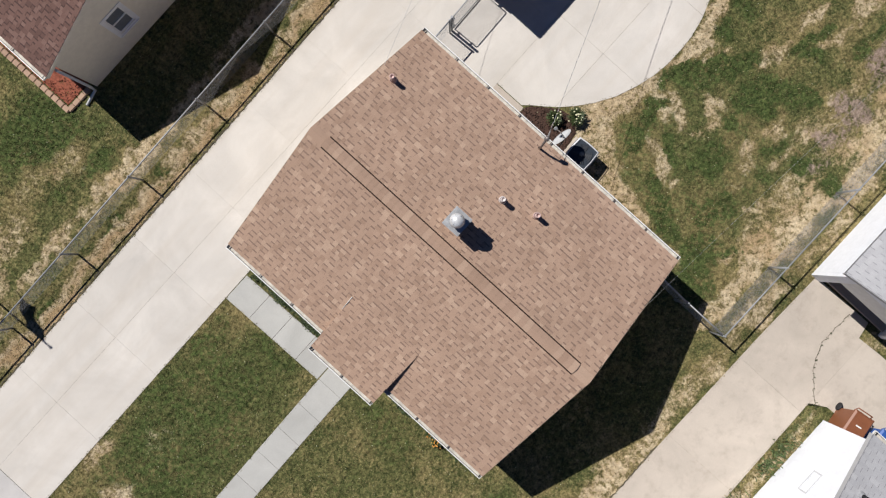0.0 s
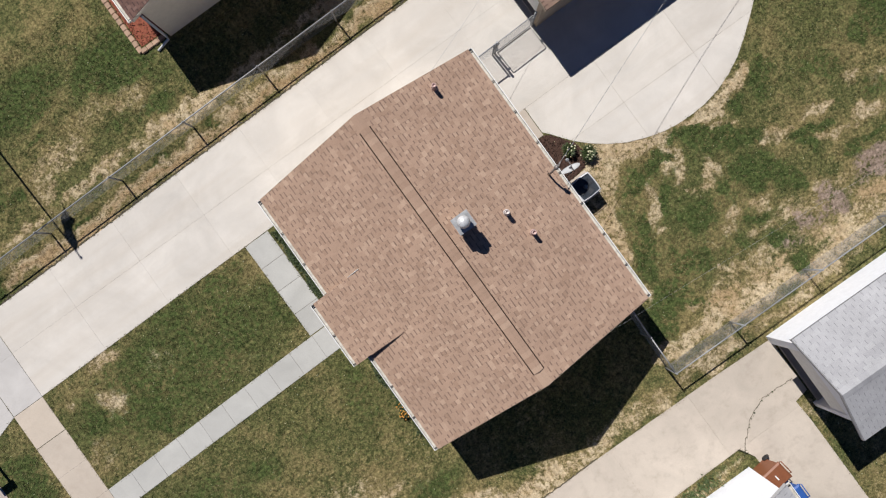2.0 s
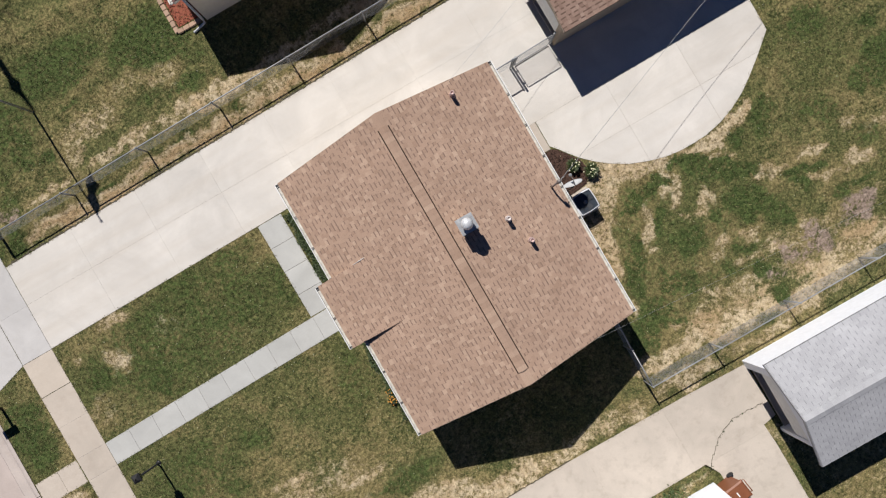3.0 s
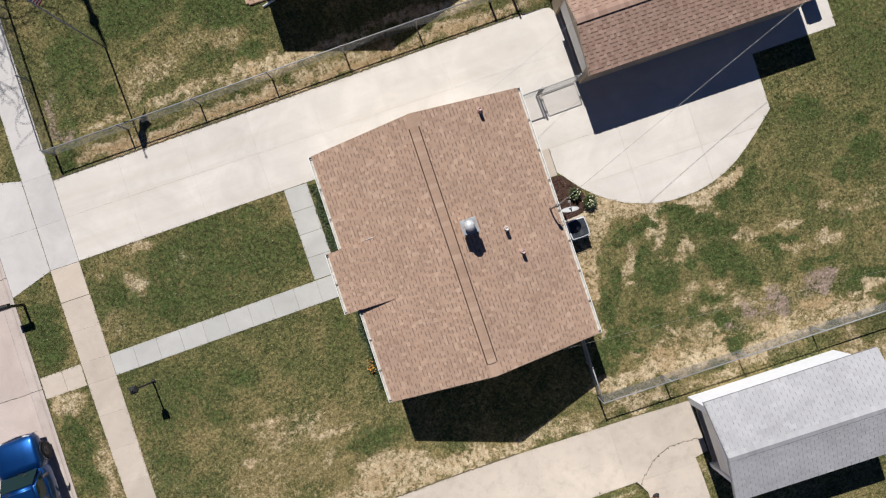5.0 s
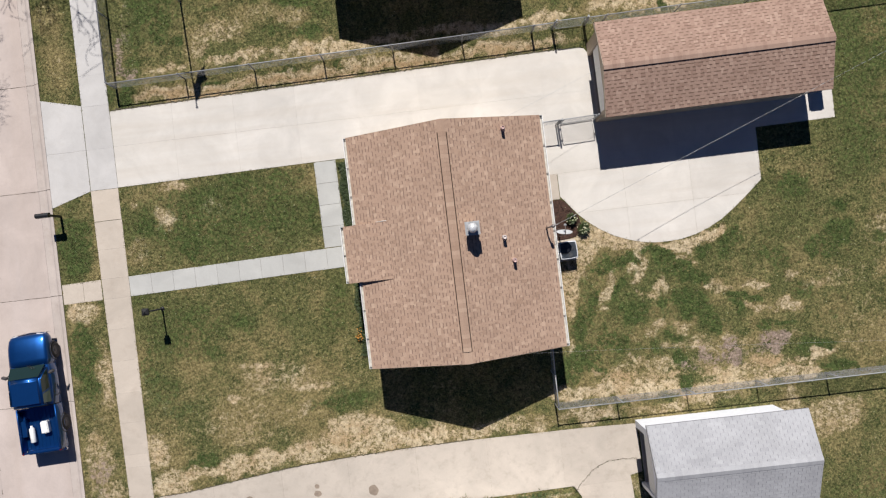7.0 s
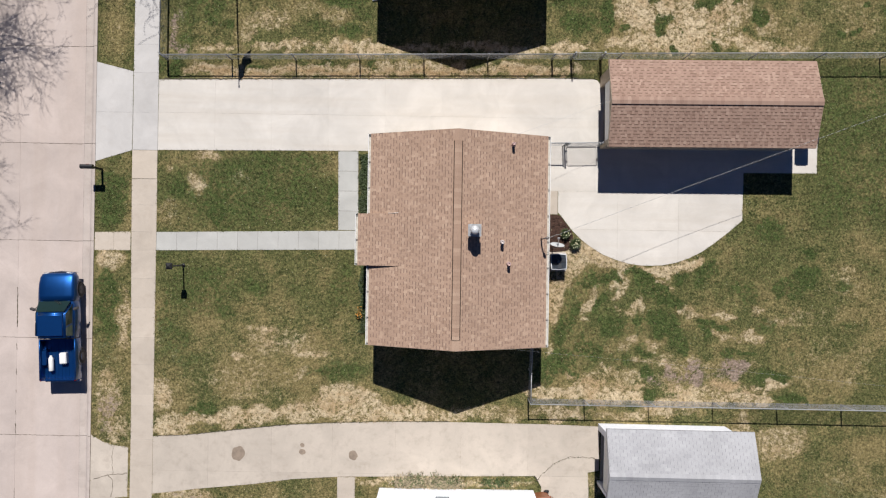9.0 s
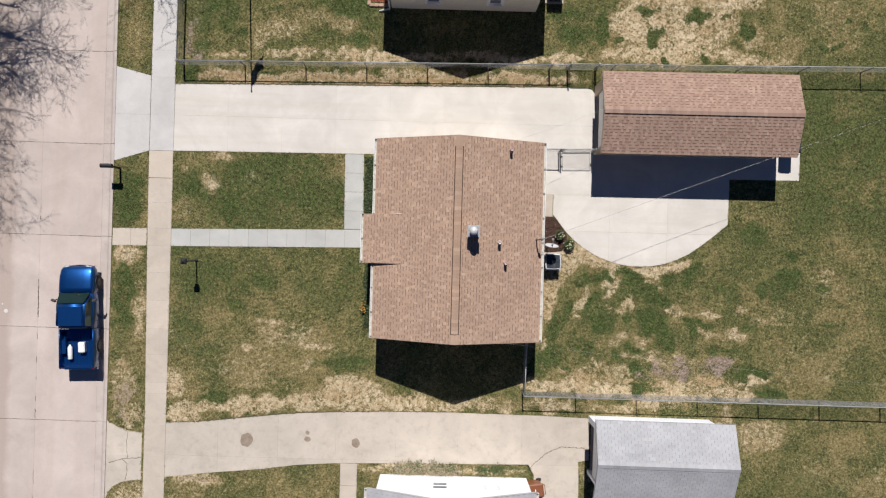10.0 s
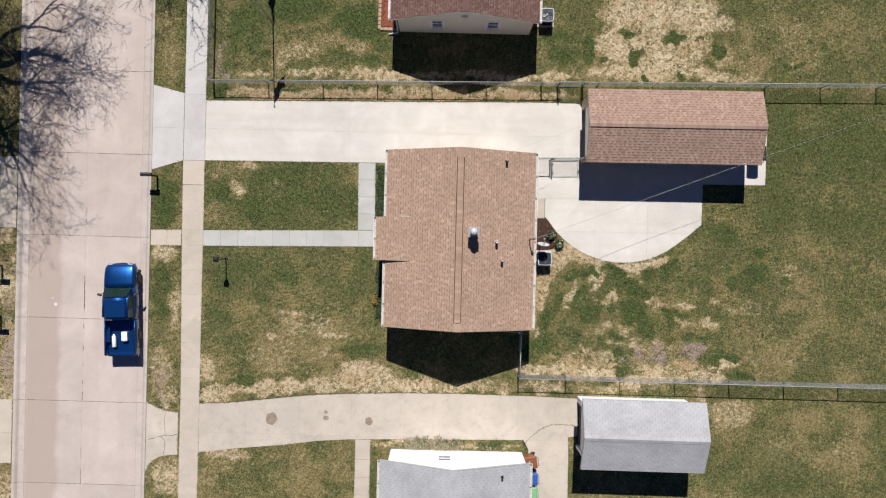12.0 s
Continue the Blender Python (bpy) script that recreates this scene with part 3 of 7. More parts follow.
FRONT_LAWN_LUSH = [(-9.2, 2.7, 4.8, 2.0, 0.44), (-12.6, 2.7, 0.39, 0.39, 0.6), (-10.8, 1.6, 0.54, 0.51, 0.6), (-10.7, 2.6, 0.69, 0.51, 0.5), (-6.5, 4.2, 1.04, 0.54, 0.42), (-8.5, 4.3, 1.04, 0.45, 0.42), (-10.2, 3.9, 0.6, 0.6, 0.4), (-5.3, 2.5, 0.33, 1.19, 0.45), (-4.9, -5.8, 1.34, 0.54, 0.52), (-6.3, -5.8, 0.6, 0.3, 0.4), (-8.9, -1.9, 0.89, 0.42, 0.42), (-10.4, -3.0, 0.63, 0.45, 0.45), (-11.4, -7.6, 0.92, 0.24, 0.6), (-13.2, -3.3, 0.45, 1.19, 0.42), (-13.4, -0.2, 0.89, 0.3, 0.36), (-7.0, -1.8, 0.75, 0.6, 0.3), (-4.9, -1.9, 0.75, 1.64, 0.36), (-12.1, -5.4, 0.89, 0.45, 0.38)]
PATIO_RIM_DRY = [(6.8, 0.2, 0.9, 0.44, 1.0, -30), (7.7, -0.3, 0.9, 0.36, 1.0, -30), (8.6, -0.5, 0.52, 0.26, 1.0, -30), (6.0, -0.5, 0.52, 1.05, 1.0, -30), (5.5, -1.9, 0.4, 0.93, 1.0, -30), (5.2, -3.0, 0.2, 0.6, 0.9, -30), (9.7, -0.6, 0.6, 0.16, 1.0, -15), (10.5, -0.7, 0.56, 0.26, 1.0), (11.3, -0.6, 0.48, 0.3, 1.0, 15), (11.9, -0.3, 0.2, 0.44, 0.9, -50)]
VERGE_STRIP_DRY = [(-15.8, -0.7, 0.79, 0.57, 0.78), (-15.2, -3.5, 0.24, 1.5, 0.55), (-15.9, -7.0, 0.82, 1.43, 0.50), (-15.4, -8.6, 0.63, 0.79, 0.60), (-15.3, -13.2, 1.11, 1.11, 0.66), (-15.9, 11.7, 0.76, 2.85, 0.36), (-16.2, -2.3, 0.38, 0.95, 0.30)]
VERGE_STRIP_LUSH = [(-16.05, -2.7, 0.6, 1.9, 0.62), (-16.0, 2.4, 0.8, 1.6, 0.55), (-16.0, -4.2, 0.57, 1.90, 0.34), (-16.1, 9.4, 0.63, 0.79, 0.25)]
SOUTH_DRY = [(-0.9, -11.0, 2.4, 0.36, 1.0), (-2.7, -11.0, 1.90, 0.19, 0.75), (2.7, -10.9, 2.22, 0.19, 0.60), (-12.1, -11.8, 1.58, 0.32, 0.75), (-9.6, -13.2, 2.85, 1.27, 0.22), (20.8, -10.2, 4.12, 2.0, 0.30), (16.0, -8.8, 1.58, 0.79, 0.52), (-4.5, -13.1, 0.32, 1.27, 0.40), (7.2, -11.2, 0.38, 0.51, 0.50)]
SOUTH_LUSH = [(-7.0, -12.5, 1.90, 1.27, 0.22), (3.7, -10.8, 0.95, 0.19, 0.45), (-3.9, -13.1, 0.38, 1.43, 0.40), (7.2, -12.8, 0.32, 1.27, 0.35), (18.3, -12.2, 3.4, 1.8, 0.36)]
WEST_DRY = [(-24.6, -2.5, 0.95, 1.90, 0.60), (-24.4, -7.2, 0.79, 2.85, 0.70), (-24.8, 0.1, 0.63, 0.63, 0.70), (-24.4, -13.9, 0.63, 0.95, 0.70), (-24.7, 9.5, 0.79, 3.49, 0.34)]
WEST_BARE = [(-15.9, -7.7, 0.7, 1.0, 0.46), (-24.4, -6.9, 0.63, 2.22, 0.60), (-24.6, -3.8, 0.44, 1.27, 0.50), (-24.6, 5.1, 0.57, 0.63, 0.50), (-15.9, -8.6, 0.63, 0.63, 0.45), (-12.3, -11.7, 1.11, 0.19, 0.50), (-11.6, 4.2, 0.63, 0.16, 0.40), (-12.1, 2.9, 0.29, 0.44, 0.35), (-12.6, 11.7, 0.32, 1.90, 0.35), (-12.7, 9.5, 0.38, 0.44, 0.60)]
BACK_FENCE_DRY = [(6.9, -6.78, 1.2, 0.41, 1.0, -3), (8.3, -6.68, 1.04, 0.41, 1.0, -3), (10.4, -7.18, 0.84, 0.35, 1.0, -3), (11.6, -6.98, 0.92, 0.43, 0.95, -3), (13.3, -6.88, 0.76, 0.35, 1.0, -3), (4.9, -6.58, 1.24, 0.3, 0.95, -8), (6.0, -6.68, 1.04, 0.32, 0.95, -3), (9.1, -6.88, 1.0, 0.24, 1.0, -3), (14.6, -6.98, 1.0, 0.38, 0.95, -3)]
BACK_LAWN_RUST = [(5.0, -2.2, 0.34, 1.4, 0.7), (7.1, -6.1, 0.88, 0.36, 0.8, -5), (13.4, -6.2, 0.8, 0.28, 0.8, -10), (9.0, -6.2, 1.24, 0.28, 0.6, -5), (10.7, -6.2, 0.52, 0.36, 0.6, -30), (5.8, -1.6, 0.36, 1.21, 0.5, -30), (7.3, -0.1, 1.21, 0.32, 0.4, -30)]
BACK_RUST_DRY = [(11.6, -5.1, 2.2, 0.35, 0.52), (5.0, -2.2, 0.34, 1.2, 1.0), (4.85, -3.7, 0.2, 0.9, 0.85), (8.5, -5.7, 2.4, 0.35, 0.55), (12.0, -6.4, 1.8, 0.25, 0.8), (7.1, -6.1, 0.9, 0.36, 0.75, -5), (13.4, -6.2, 0.8, 0.28, 0.8, -10), (9.0, -6.2, 1.24, 0.26, 0.7, -5), (10.7, -6.2, 0.52, 0.3, 0.6, -30)]
FRONT_WASH_DRY = [(-9.2, -6.3, 3.0, 1.3, 0.40), (-7.6, -4.4, 2.4, 0.9, 0.44), (-11.5, -5.2, 1.4, 1.0, 0.3)]
FRONT_WASH_LUSH = [(-11.6, -2.0, 2.1, 1.5, 0.40), (-12.8, -4.5, 0.8, 1.0, 0.40)]
EAST_LAWN_DRY = [(15.4, -6.3, 1.5, 0.28, 0.75, 12), (18.4, -5.0, 2.81, 1.68, 0.35), (19.2, -1.3, 1.12, 1.12, 0.3), (18.0, -2.8, 2.24, 0.56, 0.32), (16.2, -3.2, 0.8, 0.22, 0.5)]
EAST_LAWN_LUSH = [(16.0, -5.8, 0.89, 0.28, 0.8), (16.5, -6.8, 1.3, 0.15, 0.8), (15.5, 1.2, 0.92, 0.77, 0.52), (17.2, -0.9, 0.64, 0.61, 0.6), (16.3, -1.6, 0.92, 0.43, 0.55), (17.2, 0.2, 0.49, 0.18, 0.6), (18.9, -1.4, 0.61, 0.28, 0.5), (20.3, -0.5, 0.92, 0.61, 0.32), (19.3, -3.3, 0.61, 0.21, 0.42), (16.9, -4.4, 0.46, 0.21, 0.4)]
DRY = NORTH_STRAW + BACK_FENCE_DRY + FRONT_WASH_DRY + BACK_RUST_DRY + EAST_LAWN_DRY + SOUTH_STRIP_DRY + BACK_LAWN_DRY + BACK_LAWN_STRAW + PATIO_RIM_DRY + NORTH_YARD_DRY + VERGE_DRY + FRONT_LAWN_DRY + VERGE_STRIP_DRY + SOUTH_DRY + WEST_DRY
BARE = BACK_LAWN_BARE + NORTH_BARE + WEST_BARE
LUSH = NORTH_CLUMPS + FRONT_WASH_LUSH + EAST_LAWN_LUSH + BACK_LAWN_LUSH + BACK_LAWN_GREEN + NORTH_YARD_LUSH + VERGE_LUSH + FRONT_LAWN_LUSH + VERGE_STRIP_LUSH + SOUTH_LUSH
ground = make_ground()

# ---- street, kerbs and pavements ----
paving("road", "pinkish-grey concrete street with dark cross joints", "street",
       [(-23.55, -60), (-17.3, -60), (-17.3, 60), (-23.55, 60)],
       [(1, 0, -20.36)] + [(0, 1, 0.25 + 4.65 * k) for k in range(-8, 9)], ROAD, STREET_Z, 0.002, 0.002, "road_slab", 0.16, bed=ROAD_SLOT)


def gutter_run(name, x0, x1, inner, label):
    """A cast kerb and gutter: a shallow pan beside the street, and a rounded kerb of real height."""
    top = thing(name, label, "kerb", kind="structure")
    for k in range(-8, 9):
        y0, y1 = 0.25 + 4.65 * k + 0.01, 0.25 + 4.65 * (k + 1) - 0.01
        bm = bmesh.new()
        s = 1 if x1 > x0 else -1
        prof = [(x0, STREET_Z), (x0 + s * 0.26, STREET_Z - 0.015), (x0 + s * 0.34, STREET_Z + 0.01), (x0 + s * 0.44, inner - 0.035), (x0 + s * 0.50, inner - 0.006), (x0 + s * 0.54, inner), (x1, inner), (x1, -0.3), (x0, -0.3)]
        a = [bm.verts.new((x, y0, z)) for x, z in prof]
        b = [bm.verts.new((x, y1, z)) for x, z in prof]
        for i in range(len(prof)):
            j = (i + 1) % len(prof)
            bm.faces.new((a[i], a[j], b[j], b[i]))
        bm.faces.new(a)
        bm.faces.new(b[::-1])
        bmesh.ops.recalc_face_normals(bm, faces=bm.faces[:])
        part("kerb_bay", bm, KERB, top)


gutter_run("kerb_east", -17.295, -16.70, 0.02, "worn concrete kerb and gutter beside the street")
gutter_run("kerb_west", -23.555, -24.15, 0.02, "worn concrete kerb and gutter across the street")

paving("pavement_north", "pale concrete sidewalk bays", "sidewalk", [(-14.93, 4.62), (-13.74, 4.62), (-13.74, 30), (-14.9, 30)],
       [(0, 1, y) for y in (6.4, 8.3, 9.65, 11.0, 12.4, 13.8, 15.2, 16.6)], PAVE, 0.022, bed=PALE_SLOT, gap=0.0014, bevel=0.0014)
paving("pavement_patch", "newer tan concrete sidewalk bay", "sidewalk", [(-14.94, 3.25), (-13.74, 3.25), (-13.74, 4.605), (-14.94, 4.605)], [], TAN, 0.026)
paving("pavement_south", "worn beige concrete sidewalk bays", "sidewalk", [(-14.79, -30), (-13.73, -30), (-13.73, 3.235), (-14.94, 3.235), (-14.90, -1.0), (-14.79, -8.0)],
       [(0, 1, y) for y in (2.0, 0.72, -0.16, -1.5, -2.9, -4.3, -5.6, -7.0, -7.55, -9.15, -10.4, -11.7, -13.0, -14.4, -15.8)], SIDEWALK, 0.022, gap=0.003, bevel=0.004, bed=PALE_SLOT)
paving("driveway_apron", "pale concrete driveway apron at the kerb", "driveway", [(-16.69, 8.79), (-16.69, 4.05), (-14.95, 4.60), (-14.95, 8.36)],
       [(0, 1, 6.4)], PAVE, 0.02, bed=PALE_SLOT, gap=0.003, bevel=0.004)
paving("driveway", "pale new concrete driveway in broad bays", "driveway",
       [(-13.73, 4.63), (-3.0, 4.74), (4.9, 4.74), (4.95, 2.95), (7.5, 2.98), (14.15, 2.98), (14.16, 3.95), (17.64, 3.98), (17.68, 7.4), (12.0, 7.4), (7.25, 8.1), (7.15, 8.25), (6.9, 8.32), (6.36, 8.33), (-3.13, 8.16), (-13.72, 7.98)],
       [(0, 1, 6.42)] + [(1, 0, -13.73 + 2.70 * k) for k in range(1, 12)], DRIVE, 0.024, bed=PALE_SLOT, gap=0.0014, bevel=0.0014)
paving("patio", "pale concrete patio with a curved edge", "patio",
       [(7.5, 2.976), (5.36, 2.951), (5.36, 1.95), (5.58, 1.70), (5.80, 1.40), (6.07, 1.07), (6.45, 0.70), (6.88, 0.36), (7.5, -0.02), (8.16, -0.28), (8.72, -0.44), (9.28, -0.52), (9.85, -0.53), (10.38, -0.50), (11.0, -0.37),
        (11.64, -0.14), (12.2, 0.15), (12.73, 0.52), (13.4, 1.05), (14.13, 1.68), (14.15, 2.976)],
       [(0, 1, 1.15), (1, 0, 8.2), (1, 0, 11.1)], DRIVE, 0.022, bed=JOINT, gap=0.0028, bevel=0.0028)
paving("front_walk", "smooth grey concrete front walk", "walk", [(-13.72, -0.15), (-4.07, 0.03), (-4.07, 0.93), (-13.72, 0.72)],
       [(1, 0, -13.72 + 0.965 * k) for k in range(1, 10)], WALK, 0.022, gap=0.003, bevel=0.005)
paving("side_walk", "smooth grey concrete walk along the house", "walk", [(-5.08, 0.945), (-4.12, 0.945), (-4.18, 4.70), (-5.13, 4.70)],
       [(0, 1, y) for y in (1.85, 2.8, 3.75)], WALK, 0.022)
paving("kerb_walk", "tan concrete walk stub between kerb and sidewalk", "walk", [(-16.66, -0.18), (-14.95, -0.17), (-14.95, 0.72), (-16.66, 0.68)],
       [(1, 0, -15.75)], SIDEWALK, 0.018, gap=0.003, bevel=0.004)
paving("neighbour_driveway", "aged beige concrete driveway with oil stains", "driveway",
       [(-13.72, -11.71), (-11.52, -11.44), (-8.99, -11.19), (-7.09, -10.92), (-4.88, -10.77), (-2.66, -10.73), (4.46, -10.60), (4.75, -11.1), (4.84, -13.85), (4.9, -30), (7.1, -30), (7.0, -11.2),
        (6.95, -10.4), (7.48, -10.3), (7.48, -8.21), (5.19, -8.14), (0.44, -8.10), (-2.73, -8.14), (-5.26, -8.24), (-7.47, -8.36), (-9.05, -8.55), (-12.21, -8.92), (-13.72, -8.99)],
       [(1, 0, x) for x in (-11.1, -8.1, -5.2, -2.2, 0.9, 4.1)] + [(0, 1, -10.6)], OLD_DRIVE, 0.022, gap=0.0014, bevel=0.0014)
paving("neighbour_apron", "cracked concrete driveway apron", "driveway", [(-16.68, -12.95), (-16.52, -12.52), (-16.25, -12.22), (-15.85, -12.02), (-15.4, -11.93), (-14.9, -11.88), (-14.9, -9.52), (-15.6, -9.44), (-16.2, -9.24), (-16.68, -8.95)], [(0, 1, -10.7)], OLD_DRIVE, 0.018, bed=PALE_SLOT, gap=0.003, bevel=0.004)
paving("neighbour_walk", "beige concrete walk to the white house", "walk", [(-4.94, -30), (-4.09, -30), (-4.09, -10.78), (-4.94, -10.79)],
       [(0, 1, -11.9 - 1.0 * k) for k in range(8)], SIDEWALK, 0.02)
paving("opposite_driveway", "pale concrete driveway across the street", "driveway", [(-40, 0.6), (-24.2, 0.6), (-24.2, 4.6), (-40, 4.2)], [(1, 0, -27.0), (1, 0, -30.0)], SIDEWALK, 0.02)
paving("opposite_drive_south", "pale concrete driveway across the street", "driveway", [(-40, -12.6), (-24.2, -12.6), (-24.2, -9.0), (-40, -9.2)], [(0, 1, -10.9), (1, 0, -27.0)], SIDEWALK, 0.02)


# ---- roofs ----
WIDTHS = (0.09, 0.11, 0.13, 0.15, 0.18)


def tab_shape(w, rise, lift, band, g=0.002):
    """A shingle tab on the slope: lower edge proud, thinning to nothing at the top. A sunk tab carries the dark band that shows below the next course."""
    if not band:
        return [(g, 0, 0), (w - g, 0, 0), (w - g, 0, lift), (g, 0, lift), (w - g, rise, 0.001), (g, rise, 0.001)], [(3, 2, 4, 5), (0, 1, 2, 3), (1, 4, 2), (0, 3, 5)], [0, 0, 0, 0]
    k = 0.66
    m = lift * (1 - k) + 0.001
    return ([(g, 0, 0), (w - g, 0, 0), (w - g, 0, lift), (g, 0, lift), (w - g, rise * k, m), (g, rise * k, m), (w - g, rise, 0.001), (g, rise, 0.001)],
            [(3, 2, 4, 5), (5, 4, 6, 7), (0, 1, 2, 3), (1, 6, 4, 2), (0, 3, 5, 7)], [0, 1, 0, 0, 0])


def lay_shingles(deck, origin, along, up, length, run, mat, exposure=0.143, style="laminate", own=(0, 0, 0, 0), seed=1):
    """Courses of tabs up one slope. Tabs inside the stretch own (from, to along; from, to up) are pieces of their own, up to 150; the others are one mesh."""
    rnd = random.Random(seed)
    along, up = Vector(along).normalized(), Vector(up).normalized()
    out = along.cross(up)
    if out.z < 0:
        out = -out
    base = Matrix((along, up, out)).transposed().to_4x4()
    shared = {}
    verts, faces, slots, count = [], [], [], 0
    shade = BAND[mat.name]
    slot = 0.001 if style == "laminate" else 0.0065
    v, row = 0.0, 0
    while v < run - 0.01:
        rise = min(exposure * 1.06, run - v)
        u = -rnd.uniform(0, 0.4) if style == "laminate" else -(0.152 if row % 2 else 0.0)
        tooth = rnd.random() < 0.5
        while u < length - 0.001:
            w = rnd.choice(WIDTHS) if style == "laminate" else 0.305
            lift = (0.011 if tooth else 0.004) if style == "laminate" else 0.009
            band = style == "laminate" and not tooth
            a, b = max(u, 0.0), min(u + w, length)
            if b - a > 0.02:
                own_piece = own[0] <= a and b <= own[1] and own[2] <= v <= own[3] and a == u and b == u + w and abs(rise - exposure * 1.06) < 1e-6
                place = Vector(origin) + along * a + up * v + out * 0.004
                if own_piece and count < 150:
                    key = (round(w, 3), lift)
                    if key not in shared:
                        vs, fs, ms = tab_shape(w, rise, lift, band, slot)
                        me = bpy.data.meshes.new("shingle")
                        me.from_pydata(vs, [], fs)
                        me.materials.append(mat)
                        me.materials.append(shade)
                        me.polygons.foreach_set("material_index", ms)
                        shared[key] = me
                    ob = new("shingle", shared[key])
                    ob.parent = deck
                    ob.matrix_basis = Matrix.Translation(place) @ base
                    count += 1
                else:
                    vs, fs, ms = tab_shape(b - a, rise, lift, band, slot)
                    n0 = len(verts)
                    verts += [tuple(place + along * x + up * y + out * z) for x, y, z in vs]
                    faces += [tuple(i + n0 for i in f) for f in fs]
                    slots += ms
            u += w
            tooth = not tooth if rnd.random() < 0.88 else tooth
        v += exposure
        row += 1
    ob = mesh_from("shingles", verts, faces, mat, deck, kind="stuff")
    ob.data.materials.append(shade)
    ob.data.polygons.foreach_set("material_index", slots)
    return ob


def slope_deck(name, quad, mat, parent, thick=0.09):
    bm = bmesh.new()
    hi = [bm.verts.new(p) for p in quad]
    lo = [bm.verts.new((p[0], p[1], p[2] - thick)) for p in quad]
    bm.faces.new(hi)
    bm.faces.new(lo[::-1])
    for i in range(4):
        j = (i + 1) % 4
        bm.faces.new((lo[i], lo[j], hi[j], hi[i]))
    bmesh.ops.recalc_face_normals(bm, faces=bm.faces[:])
    return part(name, bm, mat, parent)


def wall_slab(profile, openings, y0, y1):
    """An upright wall in the xz plane from y0 to y1, cut round its openings (x0, x1, z0, z1)."""
    cells = []
    rest = [profile]
    for x0, x1, z0, z1 in sorted(openings):
        after = []
        for p in rest:
            left, mid, right = clip_half(p, 1, 0, x0), clip_half(clip_half(p, -1, 0, -x0), 1, 0, x1), clip_half(p, -1, 0, -x1)
            if len(left) > 2:
                cells.append(left)
            for q in (clip_half(mid, 0, 1, z0), clip_half(mid, 0, -1, -z1)):
                if len(q) > 2:
                    cells.append(q)
            if len(right) > 2:
                after.append(right)
        rest = after
    cells += rest
    bm = bmesh.new()
    for c in cells:
        a = [bm.verts.new((x, y0, z)) for x, z in c]
        b = [bm.verts.new((x, y1, z)) for x, z in c]
        bm.faces.new(a)
        bm.faces.new(b[::-1])
        for i in range(len(c)):
            j = (i + 1) % len(c)
            bm.faces.new((a[i], b[i], b[j], a[j]))
    bmesh.ops.remove_doubles(bm, verts=bm.verts[:], dist=0.0005)
    bmesh.ops.recalc_face_normals(bm, faces=bm.faces[:])
    return bm


def window_unit(house, x0, x1, z0, z1, y, out, trim=TRIM_WHITE):
    """A double-hung window in an opening of a gable wall: trim, frame, meeting rail, two panes. out: +1 or -1 along y."""
    top = part("window", frame_ring(x0 - 0.11, x1 + 0.11, z0 - 0.11, z1 + 0.11, 0.115, y + out * 0.003, y + out * 0.02), trim, house)
    part("window_frame", frame_ring(x0 + 0.006, x1 - 0.006, z0 + 0.006, z1 - 0.006, 0.045, y - out * 0.07, y - out * 0.01), trim, top)
    zm = (z0 + z1) / 2
    part("meeting_rail", box_bm(x0 + 0.053, x1 - 0.053, min(y - out * 0.06, y - out * 0.015), max(y - out * 0.06, y - out * 0.015), zm - 0.025, zm + 0.025, 0.004), trim, top)
    for a, b in ((z0 + 0.053, zm - 0.027), (zm + 0.027, z1 - 0.053)):
        part("pane", box_bm(x0 + 0.053, x1 - 0.053, min(y - out * 0.05, y - out * 0.04), max(y - out * 0.05, y - out * 0.04), a, b), SCREEN, top)
    part("window_sill", box_bm(x0 - 0.06, x1 + 0.06, min(y + out * 0.022, y + out * 0.06), max(y + out * 0.022, y + out * 0.06), z0 - 0.085, z0 - 0.05, 0.006), trim, top)
    return top


def frame_ring(x0, x1, z0, z1, w, y0, y1):
    ya, yb = min(y0, y1), max(y0, y1)
    bm = bmesh.new()
    add_box(bm, x0, x1, ya, yb, z0, z0 + w)
    add_box(bm, x0, x1, ya, yb, z1 - w, z1)
    add_box(bm, x0, x0 + w, ya, yb, z0 + w, z1 - w)
    add_box(bm, x1 - w, x1, ya, yb, z0 + w, z1 - w)
    return bm


def gutter_bm(x, side, y0, y1, z):
    """An open trough along y at the eave x, opening upwards; side -1 for west, +1 for east."""
    s = side
    prof = [(x, z - 0.02), (x, z - 0.10), (x + s * 0.125, z - 0.10), (x + s * 0.15, z - 0.02), (x + s * 0.13, z - 0.02), (x + s * 0.115, z - 0.09), (x + s * 0.012, z - 0.09), (x + s * 0.012, z - 0.02)]
    bm = bmesh.new()
    a = [bm.verts.new((px, y0, pz)) for px, pz in prof]
    b = [bm.verts.new((px, y1, pz)) for px, pz in prof]
    for i in range(len(prof)):
        j = (i + 1) % len(prof)
        bm.faces.new((a[i], a[j], b[j], b[i]))
    for y in (y0, y1 - 0.004):
        add_box(bm, min(x, x + s * 0.148), max(x, x + s * 0.148), y, y + 0.004, z - 0.10, z - 0.02)
    bmesh.ops.recalc_face_normals(bm, faces=bm.faces[:])
    return bm


